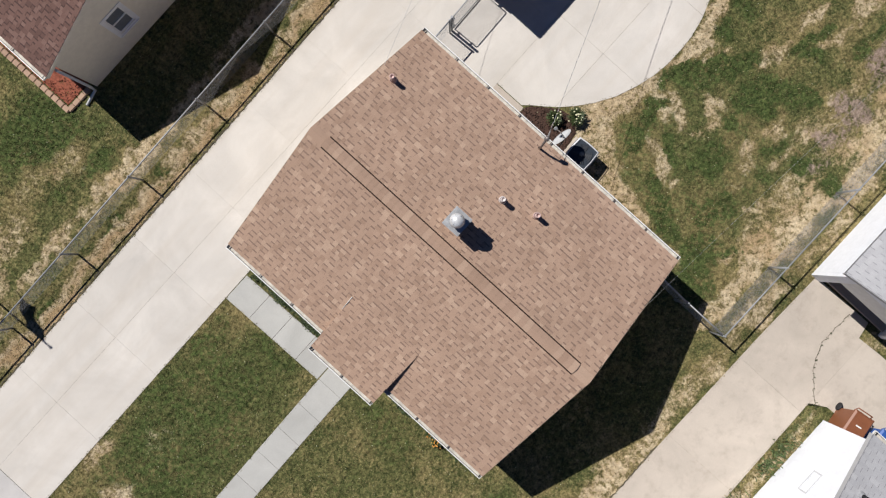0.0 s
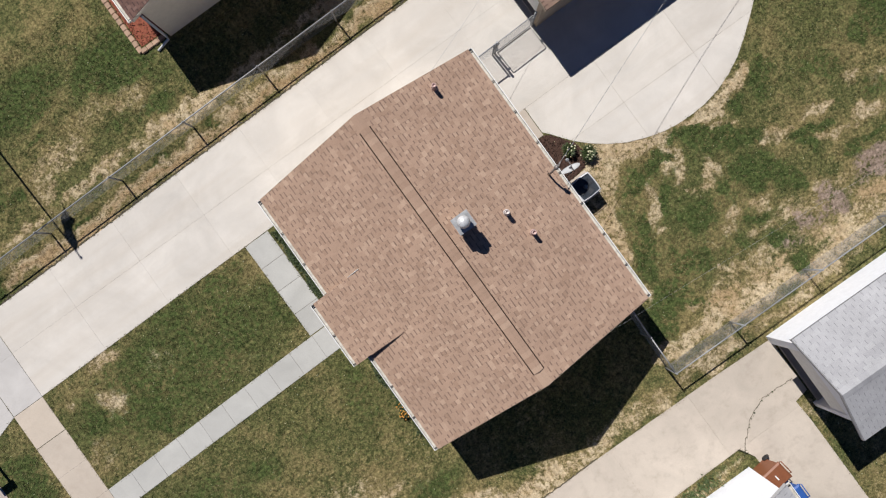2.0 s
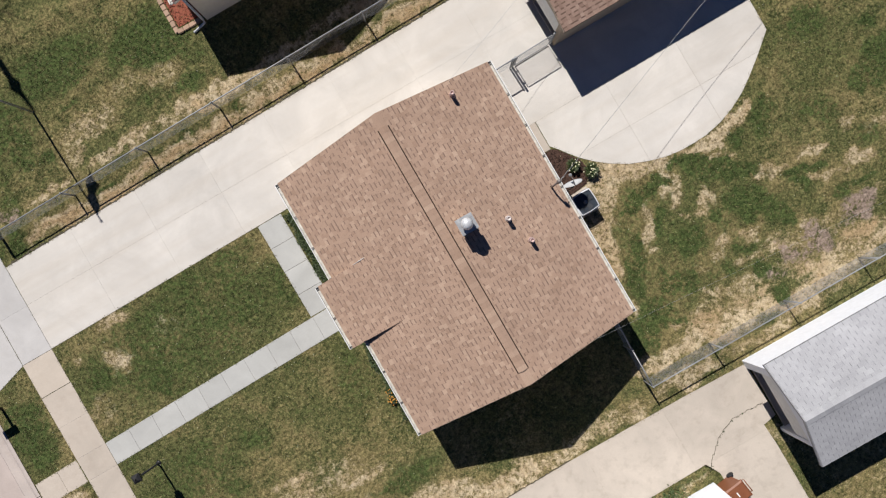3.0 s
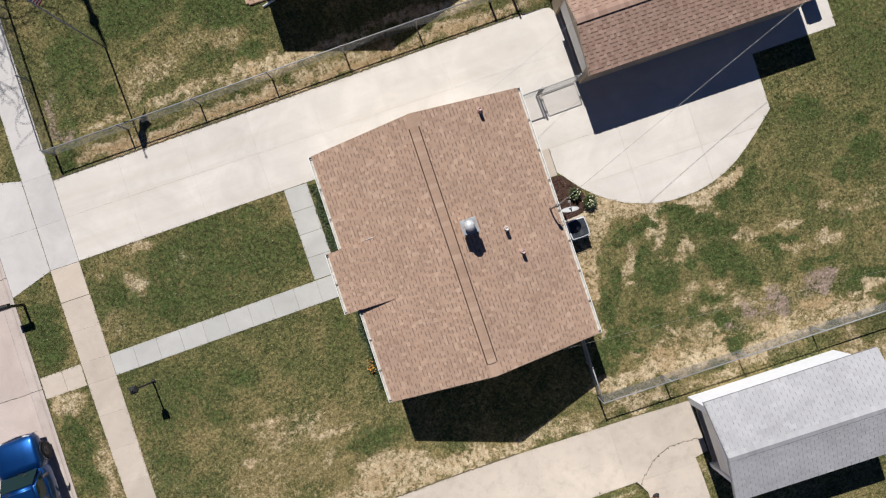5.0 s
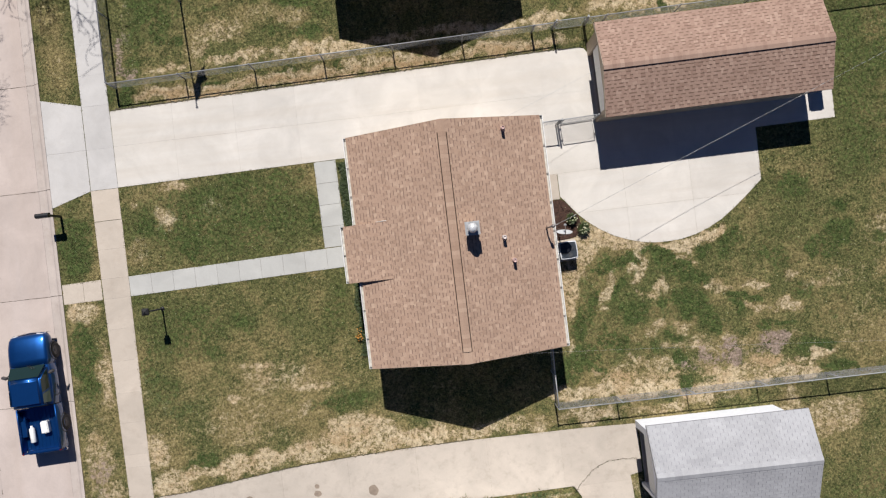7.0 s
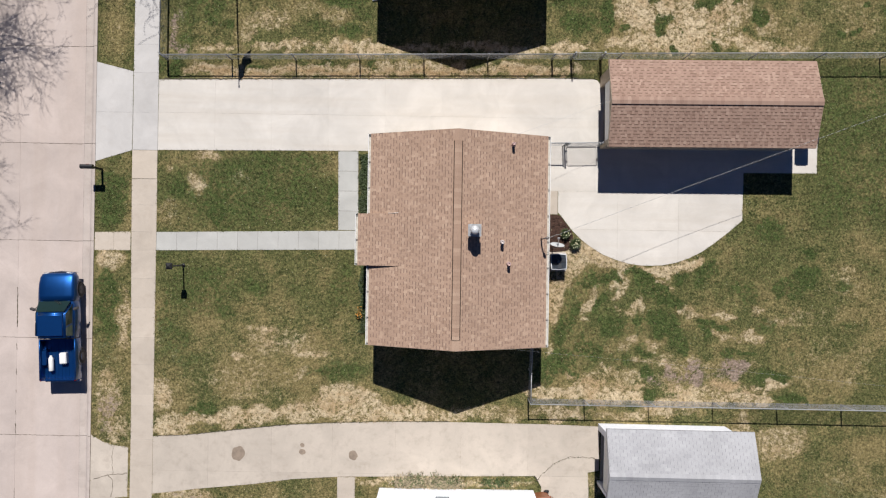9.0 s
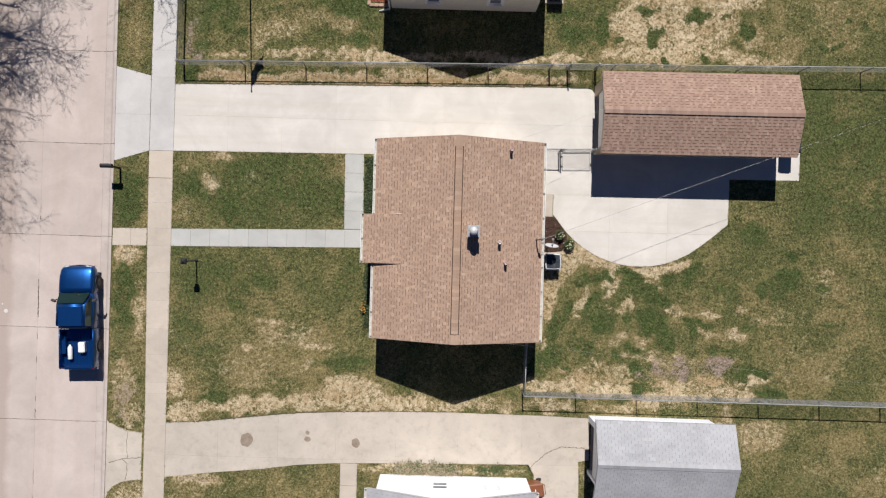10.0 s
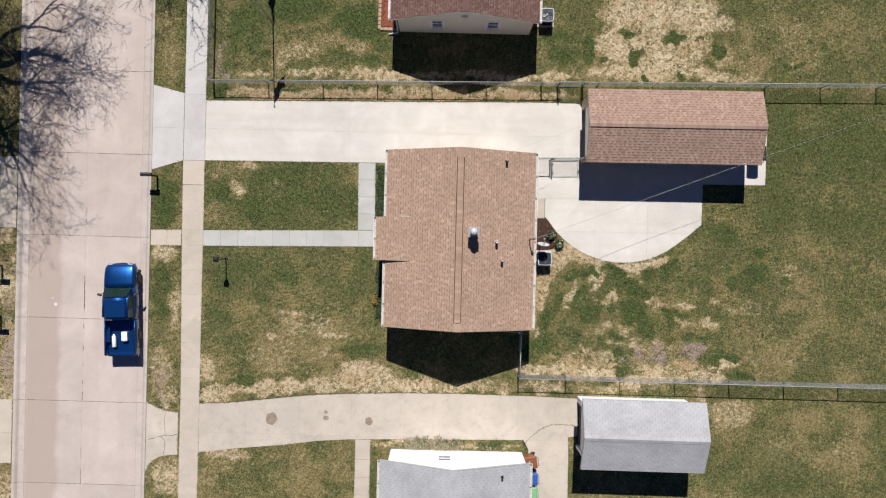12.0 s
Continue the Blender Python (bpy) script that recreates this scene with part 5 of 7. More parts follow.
def pickup(m):
    truck = thing("pickup_truck", "metallic dark blue pickup parked at the kerb, bed open", "truck", m=m)
    nose = loft([body_section(2.43, 0.64, 0.45, 0.70, 0.74, 0.01), body_section(2.37, 0.76, 0.42, 0.76, 0.83, 0.02), body_section(2.22, 0.83, 0.38, 0.82, 0.90), body_section(1.95, 0.855, 0.36, 0.88, 0.98),
                 body_section(1.70, 0.865, 0.36, 0.90, 1.02), body_section(1.40, 0.87, 0.36, 0.92, 1.04), body_section(1.12, 0.87, 0.36, 0.94, 1.05)])
    part("front_body", nose, BLUE_PAINT, truck)
    for s in (-1, 1):
        part("hood_crease", tube_bm([(s * 0.34, 2.2, 0.918), (s * 0.36, 1.95, 1.0), (s * 0.38, 1.7, 1.042), (s * 0.44, 1.2, 1.066)], 0.012, 6), BLUE_PAINT, truck)
    part("cab_body", loft([body_section(1.115, 0.87, 0.36, 0.94, 1.05), body_section(0.4, 0.88, 0.36, 0.97, 1.05, 0.0), body_section(-0.54, 0.88, 0.36, 0.97, 1.05, 0.0)]), BLUE_PAINT, truck)
    # greenhouse: pillars and roof as one shell
    b = [(-0.80, 1.18, 1.04), (0.80, 1.18, 1.04), (0.83, -0.55, 1.04), (-0.83, -0.55, 1.04)]
    t = [(-0.65, 0.64, 1.53), (0.65, 0.64, 1.53), (0.68, -0.48, 1.56), (-0.68, -0.48, 1.56)]
    shell = bmesh.new()
    lo = [shell.verts.new(p) for p in b]
    hi = [shell.verts.new(p) for p in t]
    shell.faces.new(hi)
    for i in range(4):
        j = (i + 1) % 4
        shell.faces.new((lo[i], lo[j], hi[j], hi[i]))
    shell.faces.new(lo[::-1])
    bmesh.ops.recalc_face_normals(shell, faces=shell.faces[:])
    bmesh.ops.bevel(shell, geom=[e for e in shell.edges if max(v.co.z for v in e.verts) > 1.4], offset=0.11, segments=5, affect="EDGES", clamp_overlap=True)
    for f in shell.faces:
        f.smooth = f.calc_area() < 0.08
    top = max(shell.faces, key=lambda f: f.calc_center_median().z + f.calc_area())
    for f in bmesh.ops.poke(shell, faces=[top], offset=0.03)["faces"]:
        f.smooth = True
    part("cab_roof", shell, BLUE_PAINT, truck)

    def lerp(p, q, k):
        return tuple(p[i] + (q[i] - p[i]) * k for i in range(3))
    part("windscreen", pane_bm([lerp(b[0], t[0], 0.06), lerp(b[1], t[1], 0.06), lerp(b[1], t[1], 0.93), lerp(b[0], t[0], 0.93)], 0.012), CAR_GLASS, truck, "sloping windscreen glass")
    part("rear_window", pane_bm([lerp(b[2], t[2], 0.25), lerp(b[3], t[3], 0.25), lerp(b[3], t[3], 0.85), lerp(b[2], t[2], 0.85)], 0.012), GLASS, truck)
    for i, j in ((1, 2), (3, 0)):
        p0, p1, q0, q1 = b[i], b[j], t[i], t[j]
        for k0, k1 in ((0.10, 0.58), (0.62, 0.93)):
            part("side_window", pane_bm([lerp(lerp(p0, p1, k0), lerp(q0, q1, k0), 0.12), lerp(lerp(p0, p1, k1), lerp(q0, q1, k1), 0.12),
                                         lerp(lerp(p0, p1, k1), lerp(q0, q1, k1), 0.86), lerp(lerp(p0, p1, k0), lerp(q0, q1, k0), 0.86)], 0.012), SIDE_GLASS if k0 > 0.3 else CAR_GLASS, truck)
    for s in (-1, 1):
        part("wiper", tube_bm([(s * 0.05, 1.19, 1.075), (s * 0.05 + 0.35, 1.02, 1.24)], 0.012, 6), BLACK, truck)
        part("door_mirror", box_bm(-0.12, 0.12, -0.06, 0.06, -0.08, 0.08, 0.03), MIRROR_SHELL, truck, m=pose(s * 1.0, 0.80, 1.12, 0, 0, s * 20))
        part("mirror_arm", tube_bm([(s * 0.86, 0.86, 1.05), (s * 0.97, 0.81, 1.09)], 0.02, 6), BLACK, truck)
        part("headlight", box_bm(-0.15, 0.15, -0.03, 0.03, -0.07, 0.07, 0.015), GLASS_LAMP, truck, m=pose(s * 0.56, 2.385, 0.74, 0, 0, -s * 14))
        part("tail_light", box_bm(-0.03, 0.03, -0.02, 0.02, -0.12, 0.12, 0.008), RED_LAMP, truck, m=pose(s * 0.80, -2.468, 0.85))
        part("door_handle", box_bm(-0.01, 0.012, -0.07, 0.07, -0.015, 0.015, 0.006), BLACK, truck, m=pose(s * 0.878, -0.05, 0.90))
        part("door_gap", box_bm(-0.003, 0.004, -0.006, 0.006, -0.25, 0.26), BLACK, truck, m=pose(s * 0.879, -0.22, 0.70))
        # bed side
        side = loft([[(s * x, y, z) for x, z in ((0.80, 0.36), (0.875, 0.46), (0.875, 0.75), (0.86, 0.95), (0.84, 0.985), (0.79, 0.985), (0.78, 0.95), (0.78, 0.55))] for y in (-0.58, -1.2, -1.9, -2.44)])
        part("bed_side", side, BLUE_PAINT, truck)
        part("wheel_well", loft([[(s * 0.775, -1.05, 0.60), (s * 0.60, -1.05, 0.60), (s * 0.775, -1.06, 0.62), (s * 0.775, -1.05, 0.61)],
                                 [(s * 0.775, -1.12, 0.60), (s * 0.58, -1.12, 0.60), (s * 0.60, -1.13, 0.82), (s * 0.775, -1.13, 0.84)],
                                 [(s * 0.775, -1.78, 0.60), (s * 0.58, -1.78, 0.60), (s * 0.60, -1.77, 0.82), (s * 0.775, -1.77, 0.84)],
                                 [(s * 0.775, -1.86, 0.60), (s * 0.60, -1.86, 0.60), (s * 0.775, -1.85, 0.62), (s * 0.775, -1.86, 0.61)]], smooth_faces=False), BLUE_PAINT, truck)
    part("bed_floor", box_bm(-0.777, 0.777, -2.40, -0.66, 0.54, 0.59), BLUE_PAINT, truck)
    for k in range(9):
        x = -0.66 + 0.165 * k
        part("floor_rib", box_bm(x - 0.03, x + 0.03, -2.38, -0.70, 0.588, 0.603, 0.005), BLUE_PAINT, truck)
    part("bed_front", box_bm(-0.777, 0.777, -0.655, -0.585, 0.50, 0.98, 0.01), BLUE_PAINT, truck)
    part("tailgate", box_bm(-0.775, 0.775, -2.47, -2.405, 0.52, 0.98, 0.015), BLUE_PAINT, truck)
    part("rear_bumper", box_bm(-0.84, 0.84, -2.58, -2.48, 0.42, 0.56, 0.03), CHROME, truck)
    part("front_bumper", loft([[(x, 2.40 + dy, z) for dy, z in ((0.0, 0.40), (0.09 - abs(x) * 0.09, 0.42), (0.10 - abs(x) * 0.09, 0.54), (0.0, 0.60))] for x in (-0.79, -0.6, -0.3, 0, 0.3, 0.6, 0.79)]), CHROME, truck)
    part("grille", box_bm(-0.38, 0.38, 2.40, 2.432, 0.64, 0.78, 0.01), BLACK, truck)
    part("number_plate", box_bm(-0.15, 0.15, -2.592, -2.582, 0.44, 0.54), WHITE, truck)
    for y in (1.62, -1.45):
        for s in (-1, 1):
            w = part("wheel", turned([(0.19, -0.115), (0.31, -0.115), (0.355, -0.08), (0.365, 0.0), (0.355, 0.08), (0.31, 0.115), (0.19, 0.115)], 28), DARK, truck, m=pose(s * 0.77, y, 0.365, 0, 90, 0))
            part("rim", turned([(0.0, -0.10), (0.05, -0.105), (0.07, -0.09), (0.16, -0.08), (0.19, -0.112), (0.198, -0.112), (0.198, 0.112), (0.19, 0.112), (0.16, 0.08), (0.07, 0.09), (0.05, 0.105), (0.0, 0.10)], 28), RIM, w)
    for y in (1.62, -1.45):
        for s in (-1, 1):
            arch = bmesh.new()
            n = 16
            inner = [arch.verts.new((s * 0.872, y + 0.385 * math.cos(math.pi * k / n), 0.365 + 0.385 * math.sin(math.pi * k / n))) for k in range(n + 1)]
            outer = [arch.verts.new((s * 0.886, y + 0.42 * math.cos(math.pi * k / n), 0.365 + 0.42 * math.sin(math.pi * k / n))) for k in range(n + 1)]
            for k in range(n):
                arch.faces.new((inner[k], inner[k + 1], outer[k + 1], outer[k]))
            g = bmesh.ops.extrude_face_region(arch, geom=arch.faces[:])
            bmesh.ops.translate(arch, vec=(-s * 0.02, 0, 0), verts=[v for v in g["geom"] if isinstance(v, bmesh.types.BMVert)])
            bmesh.ops.recalc_face_normals(arch, faces=arch.faces[:])
            part("wheel_arch", arch, BLACK, truck)
    return truck


MIRROR_SHELL = plain("grey_mirror_shell", (0.07, 0.065, 0.065), 0.4)
GLASS_LAMP = plain("lamp_lens", (0.55, 0.56, 0.58), 0.12)
RED_LAMP = plain("red_lens", (0.30, 0.01, 0.01), 0.2)
truck_at = pose(-17.945, -3.74, STREET_Z, 0, 0, 2.0)
pickup(truck_at @ Matrix.Diagonal((1.0, 1.025, 1.0, 1.0)))
jug = part("white_container", turned([(0.0, 0.0), (0.10, 0.0), (0.115, 0.03), (0.115, 0.55), (0.09, 0.62), (0.05, 0.66), (0.05, 0.72), (0, 0.72)], 20), WHITE)
jug.matrix_basis = pose(-18.275, -5.86, STREET_Z + 0.605 + 0.116, -90, 0, 4)
tagged(jug, "long white plastic container lying in the truck bed", "container")
tub = part("white_box", box_bm(-0.16, 0.16, -0.26, 0.26, 0.0, 0.24, 0.03), WHITE)
tub.matrix_basis = pose(-17.715, -5.25, STREET_Z + 0.605, 0, 0, 4)
tagged(tub, "white plastic box standing in the truck bed", "box")


# ---- street furniture ----
def mailbox(x, y, label, facing=180, paint=BLACK, height=1.02):
    box = thing("mailbox", label, "mailbox", "mailboxes", m=pose(x, y, 0, 0, 0, facing))
    part("post", box_bm(-0.05, 0.05, -0.05, 0.05, -0.05, height, 0.008), BLACK, box)
    part("bracket", box_bm(-0.08, 0.36, -0.04, 0.04, height - 0.02, height + 0.02, 0.006), BLACK, box)
    n = 12
    ring = [(0.10 * math.cos(math.pi * k / n), 0.12 + 0.10 * math.sin(math.pi * k / n)) for k in range(n + 1)] + [(-0.10, 0.0), (0.10, 0.0)]
    part("body", loft([[(px, a * s, height + 0.022 + b) for a, b in ring] for px, s in ((-0.12, 0.97), (-0.10, 1.0), (0.40, 1.0), (0.42, 0.97))]), paint, box)
    part("door", loft([[(px, a * 1.04, height + 0.018 + b * 1.03) for a, b in ring] for px in (0.423, 0.44)]), paint, box)
    part("flag", box_bm(0.05, 0.20, -0.112, -0.106, height + 0.10, height + 0.15), RED_LAMP, box)


mailbox(-16.36, 3.66, "black metal mailbox on a post at the kerb")
mailbox(-24.95, -1.55, "pale metal mailbox on a dark post by the kerb", 0, GALV)
mailbox(-24.95, -4.35, "black mailbox on a dark post by the kerb", 0)


def yard_lamp(x, y):
    lamp = thing("lamp_post", "short black lamp post on the front lawn", "lamp", m=pose(x, y, 0))
    part("pole", tube_bm([(0, 0, -0.05), (0, 0, 0.06), (0, 0, 0.08), (0, 0, 1.5)], [0.06, 0.06, 0.035, 0.032], 12), BLACK, lamp)
    part("base_plate", turned([(0.0, 0.0), (0.10, 0.0), (0.10, 0.02), (0.06, 0.06), (0, 0.06)], 16), BLACK, lamp)
    head = part("lantern", loft([[(s * w * a, s2 * w * a, z) for s, s2 in ((1, 1), (-1, 1), (-1, -1), (1, -1))] for w, z, a in ((0.06, 1.50, 1), (0.09, 1.54, 1), (0.115, 1.74, 1))], smooth_faces=False), GLASS, lamp)
    part("lantern_top", loft([[(s * w, s2 * w, z) for s, s2 in ((1, 1), (-1, 1), (-1, -1), (1, -1))] for w, z in ((0.145, 1.742), (0.145, 1.765), (0.08, 1.83), (0.03, 1.86))], smooth_faces=False), LAMP_BLACK, head)
    part("finial", turned([(0.02, 0), (0.028, 0.02), (0.0, 0.05)], 10), BLACK, head, m=pose(0, 0, 1.86))


yard_lamp(-12.42, -0.85)


def flagpole(x, y, height=5.66):
    pole = thing("flagpole", "slim metal flagpole with a flag stirring in the wind", "flagpole", m=pose(x, y, 0))
    part("pole", tube_bm([(0, 0, -0.05), (0, 0, 2.5), (0, 0, height)], [0.04, 0.034, 0.024], 12), GALV, pole)
    part("finial", turned([(0, -0.05), (0.04, -0.02), (0.05, 0.0), (0.04, 0.03), (0, 0.05)], 14), GALV, pole, m=pose(0, 0, height + 0.05))
    flag = part("flag", flag_cloth(height, 0, 13, 0.4, 1.0, lambda r: r % 2 == 0), FLAG_RED, pole, "striped cloth flag with a blue corner")
    part("pale_stripes", flag_cloth(height, 0, 13, 0.4, 1.0, lambda r: r % 2 == 1), FLAG_WHITE, flag)
    part("lower_red_stripes", flag_cloth(height, 7, 13, 0.0, 0.4, lambda r: r % 2 == 0), FLAG_RED, flag)
    part("lower_pale_stripes", flag_cloth(height, 7, 13, 0.0, 0.4, lambda r: r % 2 == 1), FLAG_WHITE, flag)
    part("blue_corner", flag_cloth(height, 0, 7, 0.0, 0.4, lambda r: True), FLAG_BLUE, flag)


def flag_cloth(height, r0, r1, u0, u1, pick):
    """Rows r0 to r1 of a drooping flag, from u0 to u1 along the fly, as cloth with two faces."""
    bm = bmesh.new()
    n = max(4, round((u1 - u0) * 20))

    def at(u, v, off):
        f, g = 0.035 + 1.0 * u * (1 - 0.2 * u) + 0.08 * math.sin(v * 5 + u * 3) * u, 0.14 * math.sin(u * 8 + v * 1.5) * u + off
        return bm.verts.new((0.62 * f + 0.785 * g, 0.785 * f - 0.62 * g,
                             height - 0.22 - 0.92 * v - 0.50 * u ** 1.6))
    for r in range(r0, r1):
        if not pick(r):
            continue
        for off in (0.002, -0.002):
            rows = [[at(u0 + (u1 - u0) * k / n, (r + h) / 13, off) for k in range(n + 1)] for h in (0, 1)]
            for k in range(n):
                bm.faces.new((rows[0][k], rows[0][k + 1], rows[1][k + 1], rows[1][k])).smooth = True
    return bm


flagpole(-10.10, 12.37)


# ---- things on the roof ----
def chimney(x, y):
    """A boxed flue: a shingled chase with a sheet-metal cap, a collar and a domed cowl."""
    z = roof_z(x)
    flue = thing("chimney", "metal-capped flue box with a domed galvanised cowl", "chimney", m=pose(x, y, z))
    part("chase", box_bm(-0.22, 0.22, -0.20, 0.20, -0.15, 0.80), TAN_SIDING, flue)
    part("flashing", box_bm(-0.27, 0.27, -0.25, 0.25, -0.12, 0.03, 0.004), GALV, flue)
    cap = part("cap_sheet", loft([[(s * w, s2 * (w - 0.02), zz) for s, s2 in ((1, 1), (-1, 1), (-1, -1), (1, -1))] for w, zz in ((0.26, 0.797), (0.27, 0.80), (0.27, 0.810), (0.13, 0.816))], smooth_faces=False), PALE_METAL, flue)
    part("collar", turned([(0.13, 0.83), (0.13, 0.92), (0.15, 0.94)], 24), GALV, cap)
    part("cowl", turned([(0.15, 0.94), (0.175, 0.98), (0.18, 1.04), (0.165, 1.11), (0.12, 1.17), (0.06, 1.20), (0.0, 1.205)], 28), DOME, cap)
    for k in range(6):
        part("cowl_rib", tube_bm([(0.152, 0, 0.945), (0.185, 0, 1.03), (0.125, 0, 1.175)], 0.006, 5), GALV, cap, m=pose(0, 0, 0, 0, 0, 60 * k))


DOME = speckled("bright_cowl_metal", (0.72, 0.73, 0.74), 0.2, 9.0, 50.0, 0.35, 0.2, 0.05)
PALE_METAL = speckled("pale_sheet_metal", (0.47, 0.48, 0.49), 0.25, 7.0, 50.0, 0.35, 0.4, 0.05)
chimney(1.20, 0.88)


def pipe_vent(x, y, label, pipe, height=0.44):
    z = roof_z(x)
    tilt = math.degrees(math.atan(SLOPE)) * (1 if x > XR else -1)
    v = thing("vent_pipe", label, "vent pipe", "roof vent pipes", m=pose(x, y, z))
    part("flashing", box_bm(-0.13, 0.13, -0.13, 0.13, 0.012, 0.022, 0.003), pipe, v, m=pose(0, 0, 0, 0, tilt, 0))
    part("boot", turned([(0.12, -0.02), (0.10, 0.06), (0.078, 0.13)], 18), pipe, v)
    part("pipe", turned([(0.065, -0.05), (0.065, height), (0.050, height + 0.004), (0.046, height - 0.05), (0.0, height - 0.05)], 18), pipe, v)


pipe_vent(2.86, 4.60, "faded pink vent pipe on the brown roof", PINK_PIPE)
pipe_vent(2.42, 0.42, "whitish vent pipe with a weathered flashing on the roof", PALE_PIPE)
pipe_vent(2.72, -0.50, "faded pink vent pipe on the brown roof", PINK_PIPE)


SOUTH_SLOPE = (3.96 - 2.44) / (4.57 - 0.49)
south_pipe = thing("vent_pipe", "dark vent pipe on the light grey roof", "vent pipe", "roof vent pipes", m=pose(3.05, -11.66, 3.96 - SOUTH_SLOPE * 2.56))
part("boot", turned([(0.12, -0.05), (0.10, 0.06), (0.06, 0.12)], 18), PALE_METAL, south_pipe)
part("pipe", turned([(0.05, -0.05), (0.05, 0.32), (0.042, 0.32), (0.04, 0.1), (0.0, 0.1)], 18), BLACK, south_pipe)


def service_mast():
    mast = thing("service_mast", "bent steel service mast with weatherhead at the eave", "mast")
    x, y = 4.18, 0.61
    z = roof_z(x)
    part("pipe", tube_bm([(x, y, z - 0.1), (x + 0.02, y, z + 0.45), (x + 0.10, y + 0.02, z + 0.90)], 0.032, 10), STEEL, mast)
    part("boot", turned([(0.10, 0.0), (0.06, 0.05), (0.045, 0.10)], 14), DARK, mast, m=pose(x, y, z))
    part("weatherhead", turned([(0.0, -0.03), (0.06, -0.02), (0.07, 0.03), (0.05, 0.09), (0, 0.11)], 14), STEEL, mast, m=pose(x + 0.12, y + 0.02, z + 0.92, 0, 35, 0))
    part("insulator", turned([(0.0, 0.0), (0.03, 0.0), (0.035, 0.03), (0.02, 0.05), (0.03, 0.07), (0.0, 0.08)], 12), WHITE, mast, m=pose(x + 0.14, y + 0.03, z + 0.80))
    part("drip_loop", tube_bm([(x + 0.15, y + 0.03, z + 0.93), (x + 0.30, y + 0.08, z + 0.80), (x + 0.42, y + 0.12, z + 0.88), (x + 0.55, y + 0.18, z + 0.93)], 0.012, 6), STEEL, mast)


STEEL = plain("grey_conduit", (0.22, 0.20, 0.19), 0.5, 0.5)
service_mast()


def wire(name, label, points, sag, radius, mat, steps=30):
    """A hanging line through two ends with a given dip."""
    a, b = Vector(points[0]), Vector(points[1])
    pts = []
    for k in range(steps + 1):
        t = k / steps
        p = a.lerp(b, t)
        p.z -= sag * 4 * t * (1 - t)
        pts.append(p)
    ob = part(name, tube_bm(pts, radius, 6), mat)
    return tagged(ob, label, "cable")


def service_line(a, b, sag, turns=110):
    """A black conductor and a bare aluminium neutral wound round each other."""
    a, b = Vector(a), Vector(b)
    line = thing("service_line", "twisted black and bare aluminium overhead service line", "cable")

    def at(t):
        p = a.lerp(b, t)
        p.z -= sag * 4 * t * (1 - t)
        return p
    side = (b - a).cross(Vector((0, 0, 1))).normalized()

    def strand(phase, r):
        pts = []
        for k in range(turns * 8 + 1):
            w = 2 * math.pi * k / 8 + phase
            pts.append(at(k / (turns * 8)) + side * (r * math.cos(w)) + Vector((0, 0, r * math.sin(w))))
        return pts
    part("conductor", tube_bm(strand(0.0, 0.0038), 0.0044, 5), BLACK, line)
    part("bare_neutral", tube_bm(strand(math.pi, 0.0034), 0.0040, 5), WIRE, line)


WIRE = plain("twisted_aluminium_line", (0.46, 0.46, 0.47), 0.5, 0.2)
service_line((4.32, 0.60, 3.48), (40.0, 14.31, 9.44), 2.77)
wire("garage_line", "thin overhead line from house to garage gable", ((3.0, 5.05, roof_z(3.0) + 0.05), (7.16, 6.72, 2.80)), 0.18, 0.0045, WIRE)
wire("wall_cable", "thin pale cable running out from the house gable", ((0.95, -3.99, 3.42), (40.0, -7.2, 6.2)), 1.35, 0.0017, WIRE, 40)


DISH_GREY = plain("grey_dish_enamel", (0.47, 0.48, 0.49), 0.5)


def satellite_dish():
    dish = thing("satellite_dish", "white oval satellite dish on a short pole beside the house", "dish", m=pose(5.10, 0.33, 1.45))
    tilt = pose(0, 0, 0.05, -66, 0, -6)
    bm = bmesh.new()
    rings = []
    for k in range(7):
        r = k / 6
        rings.append([bm.verts.new((0.33 * r * math.cos(a), 0.25 * r * math.sin(a), 0.07 * r * r)) for a in (2 * math.pi * i / 32 for i in range(32))] if k else [bm.verts.new((0, 0, 0))])
    for a, b in zip(rings, rings[1:]):
        for i in range(32):
            q = [a[i % len(a)], a[(i + 1) % len(a)], b[(i + 1) % 32], b[i]]
            q = [v for n, v in enumerate(q) if v not in q[:n]]
            bm.faces.new(q).smooth = True
    g = bmesh.ops.extrude_face_region(bm, geom=bm.faces[:])
    bmesh.ops.translate(bm, vec=(0, 0, -0.012), verts=[v for v in g["geom"] if isinstance(v, bmesh.types.BMVert)])
    bmesh.ops.recalc_face_normals(bm, faces=bm.faces[:])
    part("reflector", bm, DISH_GREY, dish, m=tilt)
    part("feed_arm", tube_bm([tilt @ Vector((0, -0.24, 0.06)), tilt @ Vector((0, -0.22, 0.30)), tilt @ Vector((0, -0.05, 0.38))], 0.014, 8), STEEL, dish)
    part("feed_horn", box_bm(-0.05, 0.05, -0.04, 0.04, -0.03, 0.05, 0.012), PALE_METAL, dish, m=tilt @ pose(0, -0.04, 0.38))
    part("pole", tube_bm([(0, 0, 0.04), (0.0, -0.06, -0.12), (0.0, -0.08, -1.45)], 0.026, 8), STEEL, dish)


satellite_dish()


